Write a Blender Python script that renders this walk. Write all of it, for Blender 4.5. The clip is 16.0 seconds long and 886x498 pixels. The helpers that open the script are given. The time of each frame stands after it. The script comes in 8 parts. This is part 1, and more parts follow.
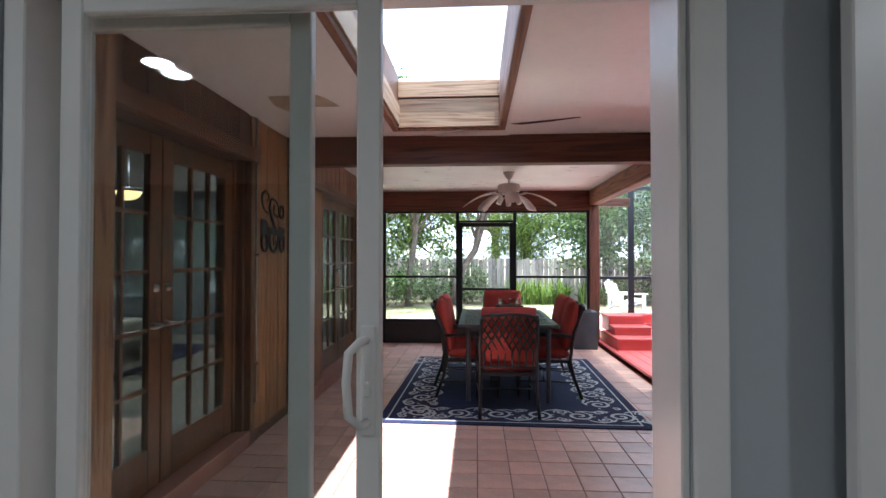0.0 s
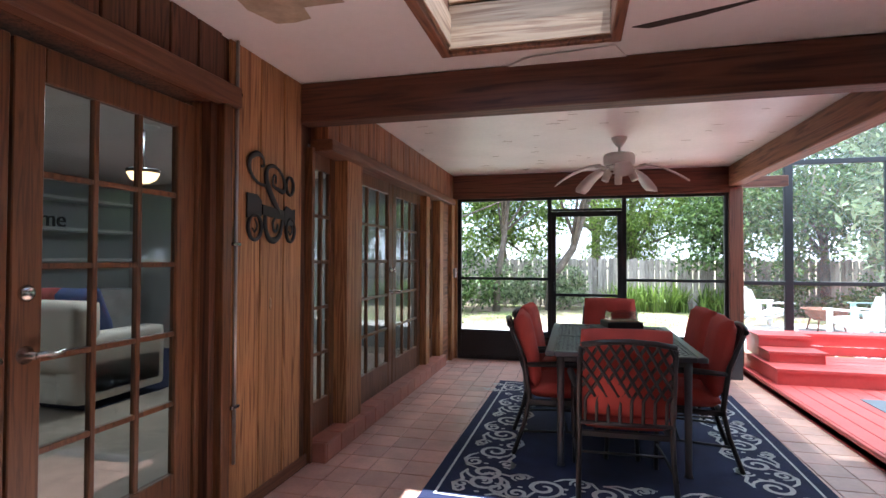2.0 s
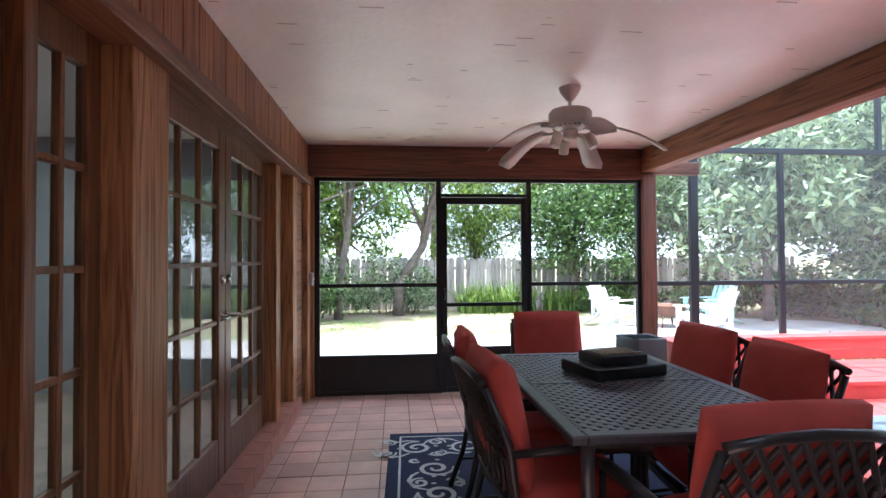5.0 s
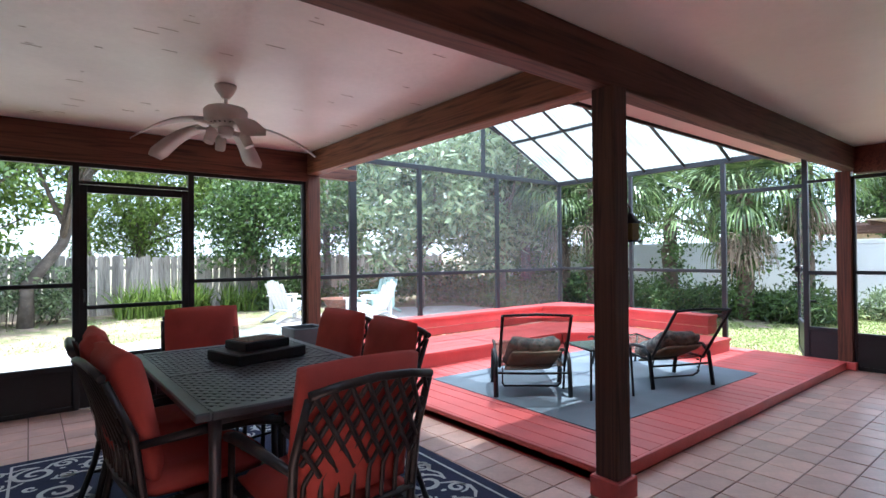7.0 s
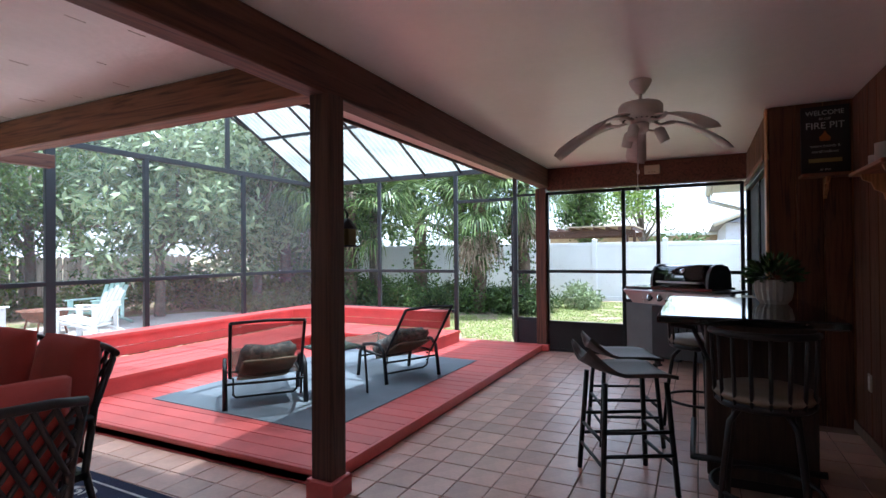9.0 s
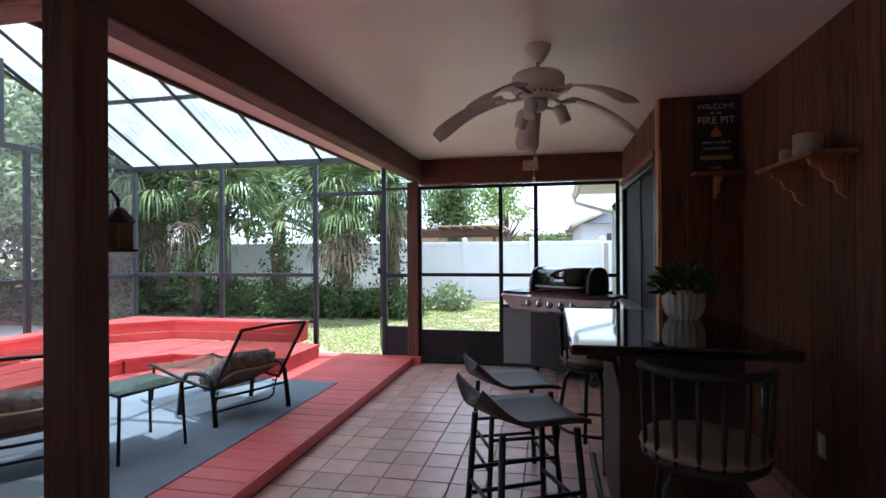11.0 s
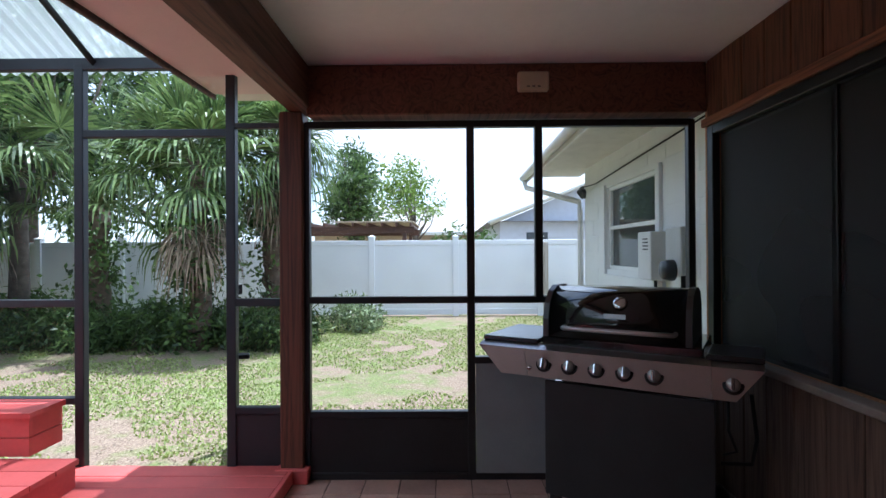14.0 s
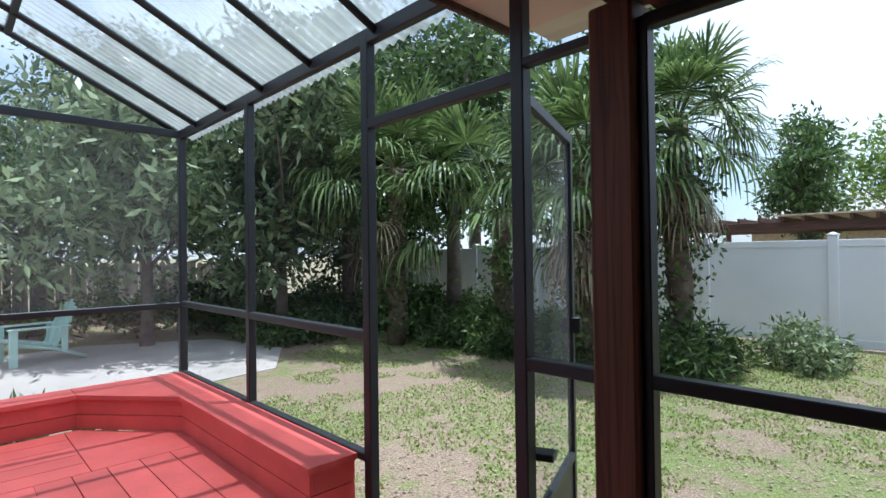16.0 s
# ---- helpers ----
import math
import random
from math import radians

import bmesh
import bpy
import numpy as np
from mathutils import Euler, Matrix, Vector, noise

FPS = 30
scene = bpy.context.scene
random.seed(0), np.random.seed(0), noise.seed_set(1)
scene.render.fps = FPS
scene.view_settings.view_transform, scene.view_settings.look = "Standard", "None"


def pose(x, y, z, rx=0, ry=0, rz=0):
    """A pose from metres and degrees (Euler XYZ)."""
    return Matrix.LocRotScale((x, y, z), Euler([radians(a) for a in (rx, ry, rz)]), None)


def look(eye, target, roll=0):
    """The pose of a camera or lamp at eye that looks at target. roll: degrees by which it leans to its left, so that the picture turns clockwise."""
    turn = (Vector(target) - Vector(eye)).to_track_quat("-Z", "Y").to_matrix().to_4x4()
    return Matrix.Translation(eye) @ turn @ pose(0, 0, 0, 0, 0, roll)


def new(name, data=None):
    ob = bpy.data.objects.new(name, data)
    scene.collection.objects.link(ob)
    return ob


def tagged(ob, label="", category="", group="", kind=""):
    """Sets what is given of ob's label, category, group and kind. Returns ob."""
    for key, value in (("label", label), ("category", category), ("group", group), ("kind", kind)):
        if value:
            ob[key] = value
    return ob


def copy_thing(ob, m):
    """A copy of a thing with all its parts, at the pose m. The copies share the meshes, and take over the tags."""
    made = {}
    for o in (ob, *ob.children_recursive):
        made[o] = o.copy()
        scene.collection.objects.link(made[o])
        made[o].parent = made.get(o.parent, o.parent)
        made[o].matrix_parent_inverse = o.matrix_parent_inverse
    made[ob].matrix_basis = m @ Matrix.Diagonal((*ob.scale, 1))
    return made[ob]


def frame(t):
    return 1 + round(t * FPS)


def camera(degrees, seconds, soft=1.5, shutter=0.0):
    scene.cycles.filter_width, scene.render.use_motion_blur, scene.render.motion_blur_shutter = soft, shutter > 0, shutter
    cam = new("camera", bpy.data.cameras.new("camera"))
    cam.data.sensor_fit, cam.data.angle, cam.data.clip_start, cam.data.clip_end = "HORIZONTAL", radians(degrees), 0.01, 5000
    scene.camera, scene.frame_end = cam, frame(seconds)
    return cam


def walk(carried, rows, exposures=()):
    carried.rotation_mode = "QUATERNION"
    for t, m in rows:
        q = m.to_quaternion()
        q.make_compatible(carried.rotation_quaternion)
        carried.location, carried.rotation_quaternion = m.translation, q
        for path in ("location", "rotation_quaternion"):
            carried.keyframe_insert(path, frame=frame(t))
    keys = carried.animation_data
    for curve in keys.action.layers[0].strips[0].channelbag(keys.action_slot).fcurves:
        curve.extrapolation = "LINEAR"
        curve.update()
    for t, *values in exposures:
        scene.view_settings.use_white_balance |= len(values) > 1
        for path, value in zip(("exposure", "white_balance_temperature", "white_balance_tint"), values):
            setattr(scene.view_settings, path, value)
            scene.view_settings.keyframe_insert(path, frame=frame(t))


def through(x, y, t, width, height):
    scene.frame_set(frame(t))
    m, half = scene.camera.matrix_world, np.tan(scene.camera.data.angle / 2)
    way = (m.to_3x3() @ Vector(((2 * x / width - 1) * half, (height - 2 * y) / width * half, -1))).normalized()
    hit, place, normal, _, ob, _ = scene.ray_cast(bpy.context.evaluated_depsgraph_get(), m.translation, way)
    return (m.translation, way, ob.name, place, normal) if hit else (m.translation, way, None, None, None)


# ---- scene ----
SKY, SUN, ROOM, LIVING_FILL = 0.15, 5.0, 2.6, 6.0
EXPOSURES = [(0.0, 2.08, 5450, 8), (1.5, 2.04, 5450, 8), (3.0, 2.37, 5300, 8), (5.5, 2.0, 5300, 8), (7.5, 1.62, 5300, 8), (10.0, 1.44, 5350, 8), (12.5, 1.24, 5300, 8), (14.5, 0.54, 5250, 8), (15.5, 0.2, 5300, 10), (16.0, 0.24, 5450, 5)]
cam = camera(81.1, 16.0)
PATH = [
    (0, (1.152, 0.764, 1.336), (1.023, 2.759, 1.37), -0.0),
    (0.5, (1.176, 1.145, 1.309), (1.04, 3.14, 1.345), 0.2),
    (1, (1.205, 1.516, 1.29), (1.053, 3.51, 1.326), 0.4),
    (1.5, (1.223, 1.865, 1.314), (0.905, 3.839, 1.35), 0.2),
    (2, (1.161, 2.245, 1.291), (0.668, 4.183, 1.329), 0.2),
    (2.5, (1.097, 2.624, 1.267), (0.526, 4.541, 1.3), 0.3),
    (3, (0.999, 3.003, 1.268), (0.355, 4.897, 1.309), -0.0),
    (5.5, (0.395, 3.926, 1.294), (0.902, 5.86, 1.33), -0.4),
    (6, (0.467, 3.807, 1.28), (1.266, 5.641, 1.305), -0.4),
    (6.5, (0.505, 3.68, 1.271), (1.53, 5.398, 1.297), -0.45),
    (7, (0.545, 3.584, 1.264), (1.796, 5.145, 1.288), -0.5),
    (7.5, (0.58, 3.54, 1.267), (2.045, 4.9, 1.29), -0.55),
    (8, (0.625, 3.48, 1.267), (2.225, 4.68, 1.288), -0.6),
    (8.5, (0.672, 3.425, 1.274), (2.373, 4.475, 1.294), -0.55),
    (9, (0.725, 3.38, 1.284), (2.52, 4.265, 1.302), -0.5),
    (9.5, (0.78, 3.372, 1.304), (2.655, 4.07, 1.318), -0.5),
    (10, (0.919, 3.44, 1.327), (2.85, 3.965, 1.336), -0.4),
    (12.5, (2.916, 4.02, 1.316), (4.894, 4.31, 1.325), -0.45),
    (13, (3.418, 4.185, 1.321), (5.415, 4.3, 1.324), -0.35),
    (13.5, (3.922, 4.288, 1.33), (5.922, 4.323, 1.334), -0.3),
    (14, (4.442, 4.333, 1.324), (6.442, 4.355, 1.331), -0.35),
    (14.5, (4.955, 4.315, 1.345), (6.955, 4.338, 1.351), -0.4),
    (15, (5.404, 4.362, 1.359), (7.366, 4.749, 1.366), -0.45),
    (15.5, (5.785, 4.467, 1.406), (7.581, 5.347, 1.419), -0.8),
    (16, (6.014, 4.508, 1.405), (7.408, 5.942, 1.427), -0.75),
]
walk(cam, [(t, look(eye, target, roll)) for t, eye, target, roll in PATH], EXPOSURES)

# ---- world, sun ----
SUN_DIR = Vector((0.125, -0.095, 1.0)).normalized()
world = bpy.data.worlds.new("sky")
scene.world = world
world.use_nodes = True
wn, wl = world.node_tree.nodes, world.node_tree.links
sky = wn.new("ShaderNodeTexSky")
sky.sky_type, sky.sun_disc = "NISHITA", False
sky.sun_elevation, sky.sun_rotation = math.asin(SUN_DIR.z), math.atan2(SUN_DIR.x, SUN_DIR.y)
sky.air_density, sky.dust_density, sky.ozone_density = 1.0, 1.2, 1.0
cloud = wn.new("ShaderNodeTexNoise")
cloud.inputs["Scale"].default_value, cloud.inputs["Detail"].default_value = 2.2, 7
cloud_ramp = wn.new("ShaderNodeValToRGB")
cloud_ramp.color_ramp.elements[0].position, cloud_ramp.color_ramp.elements[1].position = 0.30, 0.58
cloud_mix = wn.new("ShaderNodeMixRGB")
cloud_mix.inputs[2].default_value = (7.3, 7.7, 8.3, 1)
coord = wn.new("ShaderNodeTexCoord")
wl.new(coord.outputs["Generated"], cloud.inputs["Vector"])
wl.new(cloud.outputs["Fac"], cloud_ramp.inputs["Fac"])
wl.new(cloud_ramp.outputs["Color"], cloud_mix.inputs[0])
wl.new(sky.outputs["Color"], cloud_mix.inputs[1])
wl.new(cloud_mix.outputs["Color"], wn["Background"].inputs["Color"])
wn["Background"].inputs["Strength"].default_value = SKY

sun_data = bpy.data.lights.new("sun", "SUN")
sun_data.energy, sun_data.angle, sun_data.color = SUN, radians(0.6), (1.0, 0.96, 0.89)
sun = new("sun", sun_data)
sun.matrix_world = look(SUN_DIR * 40, (0, 0, 0))


# ---- materials ----
def material(name):
    m = bpy.data.materials.new(name)
    m.use_nodes = True
    return m, m.node_tree.nodes, m.node_tree.links, m.node_tree.nodes["Principled BSDF"]


def ramp(nodes, stops):
    r = nodes.new("ShaderNodeValToRGB")
    while len(r.color_ramp.elements) < len(stops):
        r.color_ramp.elements.new(0.5)
    for e, (p, c) in zip(r.color_ramp.elements, stops):
        e.position, e.color = p, (*c, 1)
    return r


def tint(c, k):
    return tuple(min(1, v * k) for v in c)


def surface(name, color, rough=0.6, metal=0.0, vary=0.18, scale=6.0, grain=60.0, bump=0.15, each=0.0, coat=0.0, stain=None, stain_at=0.62):
    """Paint, stone, plastic, metal: colour varied at two scales, fine relief, and where wanted a difference from piece to piece."""
    m, n, l, b = material(name)
    tc = n.new("ShaderNodeTexCoord")
    big, fine = n.new("ShaderNodeTexNoise"), n.new("ShaderNodeTexNoise")
    big.inputs["Scale"].default_value, big.inputs["Detail"].default_value = scale, 5
    fine.inputs["Scale"].default_value, fine.inputs["Detail"].default_value = grain, 4
    l.new(tc.outputs["Object"], big.inputs["Vector"])
    l.new(tc.outputs["Object"], fine.inputs["Vector"])
    r = ramp(n, [(0.3, tint(color, 1 - vary)), (0.7, tint(color, 1 + vary))])
    l.new(big.outputs["Fac"], r.inputs["Fac"])
    mix = n.new("ShaderNodeMixRGB")
    mix.blend_type, mix.inputs[0].default_value = "MULTIPLY", 0.35 * min(1, vary * 4)
    l.new(r.outputs["Color"], mix.inputs[1])
    l.new(fine.outputs["Fac"], mix.inputs[2])
    out = mix.outputs["Color"]
    if stain:
        big2 = n.new("ShaderNodeTexNoise")
        big2.inputs["Scale"].default_value, big2.inputs["Detail"].default_value = scale * 0.45, 8
        l.new(tc.outputs["Object"], big2.inputs["Vector"])
        sr = ramp(n, [(stain_at, (0, 0, 0)), (stain_at + 0.12, (1, 1, 1))])
        l.new(big2.outputs["Fac"], sr.inputs["Fac"])
        sm = n.new("ShaderNodeMixRGB")
        sm.inputs[2].default_value = (*stain, 1)
        l.new(sr.outputs["Color"], sm.inputs[0])
        l.new(out, sm.inputs[1])
        out = sm.outputs["Color"]
    if each:
        info, hsv, mr = n.new("ShaderNodeObjectInfo"), n.new("ShaderNodeHueSaturation"), n.new("ShaderNodeMapRange")
        mr.inputs["To Min"].default_value, mr.inputs["To Max"].default_value = 1 - each, 1 + each
        l.new(info.outputs["Random"], mr.inputs["Value"])
        l.new(mr.outputs["Result"], hsv.inputs["Value"])
        l.new(out, hsv.inputs["Color"])
        out = hsv.outputs["Color"]
    l.new(out, b.inputs["Base Color"])
    b.inputs["Roughness"].default_value, b.inputs["Metallic"].default_value = rough, metal
    b.inputs["Coat Weight"].default_value = coat
    if bump:
        bp = n.new("ShaderNodeBump")
        bp.inputs["Strength"].default_value, bp.inputs["Distance"].default_value = bump, 0.004
        l.new(fine.outputs["Fac"], bp.inputs["Height"])
        l.new(bp.outputs["Normal"], b.inputs["Normal"])
    return m


def wood(name, light, dark, axis="z", rough=0.55, scale=1.0, each=0.12, bump=0.3, knots=True):
    """Sawn boards with grain along one axis."""
    m, n, l, b = material(name)
    tc, mp = n.new("ShaderNodeTexCoord"), n.new("ShaderNodeMapping")
    stretch = {"x": (0.7, 14, 14), "y": (14, 0.7, 14), "z": (14, 14, 0.7)}[axis]
    mp.inputs["Scale"].default_value = [v * scale for v in stretch]
    l.new(tc.outputs["Object"], mp.inputs["Vector"])
    info, add = n.new("ShaderNodeObjectInfo"), n.new("ShaderNodeVectorMath")
    l.new(mp.outputs["Vector"], add.inputs[0])
    sc = n.new("ShaderNodeMath")
    sc.operation, sc.inputs[1].default_value = "MULTIPLY", 37.0
    l.new(info.outputs["Random"], sc.inputs[0])
    l.new(sc.outputs["Value"], add.inputs[1])
    g, w = n.new("ShaderNodeTexNoise"), n.new("ShaderNodeTexNoise")
    g.inputs["Scale"].default_value, g.inputs["Detail"].default_value, g.inputs["Distortion"].default_value = 1.4, 9, 3.2
    w.inputs["Scale"].default_value, w.inputs["Detail"].default_value = 0.22, 4
    l.new(add.outputs["Vector"], g.inputs["Vector"])
    l.new(add.outputs["Vector"], w.inputs["Vector"])
    r = ramp(n, [(0.34, dark), (0.50, tint(light, 0.8)), (0.66, light)])
    l.new(g.outputs["Fac"], r.inputs["Fac"])
    mix = n.new("ShaderNodeMixRGB")
    mix.blend_type, mix.inputs[0].default_value = "MULTIPLY", 0.42
    r2 = ramp(n, [(0.3, (0.32, 0.28, 0.26)), (0.62, (1, 1, 1))])
    l.new(w.outputs["Fac"], r2.inputs["Fac"])
    l.new(r.outputs["Color"], mix.inputs[1])
    l.new(r2.outputs["Color"], mix.inputs[2])
    out = mix.outputs["Color"]
    hsv, mr = n.new("ShaderNodeHueSaturation"), n.new("ShaderNodeMapRange")
    mr.inputs["To Min"].default_value, mr.inputs["To Max"].default_value = 1 - each, 1 + each
    l.new(info.outputs["Random"], mr.inputs["Value"])
    l.new(mr.outputs["Result"], hsv.inputs["Value"])
    l.new(out, hsv.inputs["Color"])
    l.new(hsv.outputs["Color"], b.inputs["Base Color"])
    rr = n.new("ShaderNodeMapRange")
    rr.inputs["To Min"].default_value, rr.inputs["To Max"].default_value = rough + 0.12, rough - 0.12
    l.new(g.outputs["Fac"], rr.inputs["Value"])
    l.new(rr.outputs["Result"], b.inputs["Roughness"])
    bp = n.new("ShaderNodeBump")
    bp.inputs["Strength"].default_value, bp.inputs["Distance"].default_value = bump, 0.004
    l.new(g.outputs["Fac"], bp.inputs["Height"])
    l.new(bp.outputs["Normal"], b.inputs["Normal"])
    return m


def clear_glass(name, color=(1, 1, 1), ior=1.5, rough=0.0, base=0.0):
    """A thin pane: clear through, mirror-like at the angle that Fresnel gives."""
    m, n, l, b = material(name)
    n.remove(b)
    t, g, mix, f, pw, ml = (n.new("ShaderNode" + k) for k in ("BsdfTransparent", "BsdfGlossy", "MixShader", "LayerWeight", "Math", "Math"))
    t.inputs["Color"].default_value = (*color, 1)
    g.inputs["Roughness"].default_value = rough
    f.inputs["Blend"].default_value = 0.5
    r0 = ((ior - 1) / (ior + 1)) ** 2
    pw.operation, pw.inputs[1].default_value = "POWER", 5.0
    ml.operation, ml.inputs[1].default_value, ml.inputs[2].default_value = "MULTIPLY_ADD", 1 - r0, r0
    l.new(f.outputs["Facing"], pw.inputs[0])
    l.new(pw.outputs["Value"], ml.inputs[0])
    l.new(ml.outputs["Value"], mix.inputs["Fac"])
    l.new(t.outputs["BSDF"], mix.inputs[1])
    l.new(g.outputs["BSDF"], mix.inputs[2])
    l.new(mix.outputs["Shader"], n["Material Output"].inputs["Surface"])
    return m


def mesh_screen(name, color, cover):
    """Insect screen: a fine weave, partly see-through."""
    m, n, l, b = material(name)
    t, mix, no = (n.new("ShaderNode" + k) for k in ("BsdfTransparent", "MixShader", "TexNoise"))
    tc = n.new("ShaderNodeTexCoord")
    no.inputs["Scale"].default_value = 1.3
    l.new(tc.outputs["Object"], no.inputs["Vector"])
    mr = n.new("ShaderNodeMapRange")
    mr.inputs["To Min"].default_value, mr.inputs["To Max"].default_value = cover * 0.75, cover * 1.25
    l.new(no.outputs["Fac"], mr.inputs["Value"])
    b.inputs["Base Color"].default_value, b.inputs["Roughness"].default_value = (*color, 1), 0.7
    l.new(mr.outputs["Result"], mix.inputs["Fac"])
    l.new(t.outputs["BSDF"], mix.inputs[1])
    l.new(b.outputs["BSDF"], mix.inputs[2])
    l.new(mix.outputs["Shader"], n["Material Output"].inputs["Surface"])
    return m


def leaf_material(name, dark, light, rough=0.45, through=0.3):
    m, n, l, b = material(name)
    geo = n.new("ShaderNodeNewGeometry")
    r = ramp(n, [(0.0, dark), (0.6, tint(light, 0.8)), (1.0, light)])
    l.new(geo.outputs["Random Per Island"], r.inputs["Fac"])
    l.new(r.outputs["Color"], b.inputs["Base Color"])
    b.inputs["Roughness"].default_value = rough
    tr, mix = n.new("ShaderNodeBsdfTranslucent"), n.new("ShaderNodeMixShader")
    mix.inputs["Fac"].default_value = through
    l.new(r.outputs["Color"], tr.inputs["Color"])
    l.new(b.outputs["BSDF"], mix.inputs[1])
    l.new(tr.outputs["BSDF"], mix.inputs[2])
    l.new(mix.outputs["Shader"], n["Material Output"].inputs["Surface"])
    return m


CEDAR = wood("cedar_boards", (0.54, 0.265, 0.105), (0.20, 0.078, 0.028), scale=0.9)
# shaded copy of CEDAR: the dimness of the deep porch is in its colour
CEDAR_SHADED = wood("shaded_cedar", (0.15, 0.058, 0.025), (0.05, 0.019, 0.010), rough=0.72)
CEDAR_MID = wood("red_brown_cedar", (0.36, 0.14, 0.055), (0.13, 0.045, 0.020))
CEDAR_X = wood("cedar_along_x", (0.34, 0.13, 0.055), (0.12, 0.045, 0.022), "x")
CEDAR_Y = wood("cedar_along_y", (0.20, 0.08, 0.034), (0.12, 0.045, 0.022), "y")
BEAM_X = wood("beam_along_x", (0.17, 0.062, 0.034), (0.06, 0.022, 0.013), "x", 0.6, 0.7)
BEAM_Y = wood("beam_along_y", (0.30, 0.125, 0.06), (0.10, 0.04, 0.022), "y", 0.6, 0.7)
POSTWOOD = wood("post_wood", (0.10, 0.048, 0.03), (0.035, 0.018, 0.012), "z", 0.6, 0.7)
POSTRED = wood("reddish_post_wood", (0.20, 0.075, 0.04), (0.08, 0.03, 0.018), "z", 0.55, 0.7)
FIR = wood("pale_raw_wood", (0.56, 0.37, 0.22), (0.28, 0.15, 0.08), "x", 0.6, 1.0)
DOORWOOD = wood("door_wood", (0.20, 0.084, 0.033), (0.085, 0.034, 0.015), "z", 0.38, 1.4, 0.06, 0.15)
FENCEWOOD = wood("weathered_fence", (0.46, 0.42, 0.37), (0.22, 0.19, 0.16), "z", 0.85, 1.0, 0.2)
CEILING = surface("ceiling_paint", (0.86, 0.83, 0.82), 0.36, vary=0.05, scale=1.2, grain=18, bump=0.5)
PLANK_CEIL = surface("rough_sawn_ceiling", (0.86, 0.83, 0.82), 0.36, vary=0.07, scale=2.0, grain=26, bump=0.7)
WHITE_PVC = surface("white_frame", (0.74, 0.75, 0.73), 0.35, vary=0.03, scale=3, grain=30, bump=0.03)
WHITE_VINYL = surface("white_vinyl", (0.80, 0.82, 0.86), 0.4, vary=0.04, scale=1.5, grain=20, bump=0.05)
GREY_WALL = surface("grey_painted_wall", (0.40, 0.44, 0.47), 0.8, vary=0.03, scale=2, grain=90, bump=0.1)
BLOCK_WHITE = surface("white_block_wall", (0.74, 0.75, 0.74), 0.8, vary=0.05, scale=2, grain=40, bump=0.4)
TILE = surface("terracotta_tile", (0.62, 0.37, 0.29), 0.32, vary=0.16, scale=5, grain=45, bump=0.12, each=0.16)
GROUT = surface("grout", (0.22, 0.14, 0.11), 0.9, vary=0.2, scale=8, grain=80, bump=0.3)
CURB = surface("terracotta_curb", (0.42, 0.17, 0.115), 0.5, vary=0.16, scale=5, grain=45, bump=0.12, each=0.12)
RED_PAINT = surface("red_deck_paint", (0.72, 0.13, 0.118), 0.42, vary=0.12, scale=3.5, grain=50, bump=0.2, each=0.10, stain=(0.58, 0.10, 0.09), stain_at=0.66)
BLACK_ALU = surface("black_aluminium", (0.022, 0.022, 0.024), 0.4, 0.2, vary=0.2, scale=4, grain=40, bump=0.03)
GREY_ALU = surface("dark_grey_aluminium", (0.038, 0.042, 0.048), 0.42, 0.3, vary=0.12, scale=4, grain=40, bump=0.03)
SCREEN = mesh_screen("porch_screen", (0.05, 0.05, 0.05), 0.10)
SCREEN_GREY = mesh_screen("cage_screen", (0.50, 0.51, 0.52), 0.15)
GLASS = clear_glass("window_glass", (0.86, 0.89, 0.88))
SKYGLASS = clear_glass("skylight_glass", (0.85, 0.88, 0.9), rough=0.05)
STEEL = surface("brushed_steel", (0.55, 0.55, 0.55), 0.32, 0.9, vary=0.06, scale=3, grain=90, bump=0.04)
CHROME = surface("chrome", (0.7, 0.7, 0.7), 0.12, 1.0, vary=0.02, bump=0)
ENAMEL = surface("black_enamel", (0.012, 0.012, 0.013), 0.12, 0.0, vary=0.2, bump=0, coat=0.5)
DARK_METAL = surface("dark_bronze_metal", (0.045, 0.042, 0.042), 0.38, 0.5, vary=0.25, scale=9, grain=90, bump=0.12)
IRON = surface("black_iron", (0.018, 0.018, 0.019), 0.5, 0.3, vary=0.2, scale=9, grain=80, bump=0.15)
RED_CLOTH = surface("red_cushion_cloth", (0.44, 0.058, 0.042), 0.85, vary=0.14, scale=7, grain=420, bump=0.35)


# ---- building blocks ----
def part(name, bm, mat, parent=None, label=""):
    me = bpy.data.meshes.new(name)
    bm.to_mesh(me)
    bm.free()
    return part_of(name, me, mat, parent, label)


def part_of(name, me, mat, parent=None, label=""):
    ob = new(name, me)
    if not me.materials:
        me.materials.append(mat)
    if parent is not None:
        ob.parent = parent
    if label:
        ob["label"] = label
    return ob


def thing(name, m, label, category, group="", kind=""):
    ob = new(name)
    ob.matrix_world = m
    ob.empty_display_size = 0.1
    return tagged(ob, label, category, group, kind)


def smooth(ob):
    for p in ob.data.polygons:
        p.use_smooth = True
    return ob


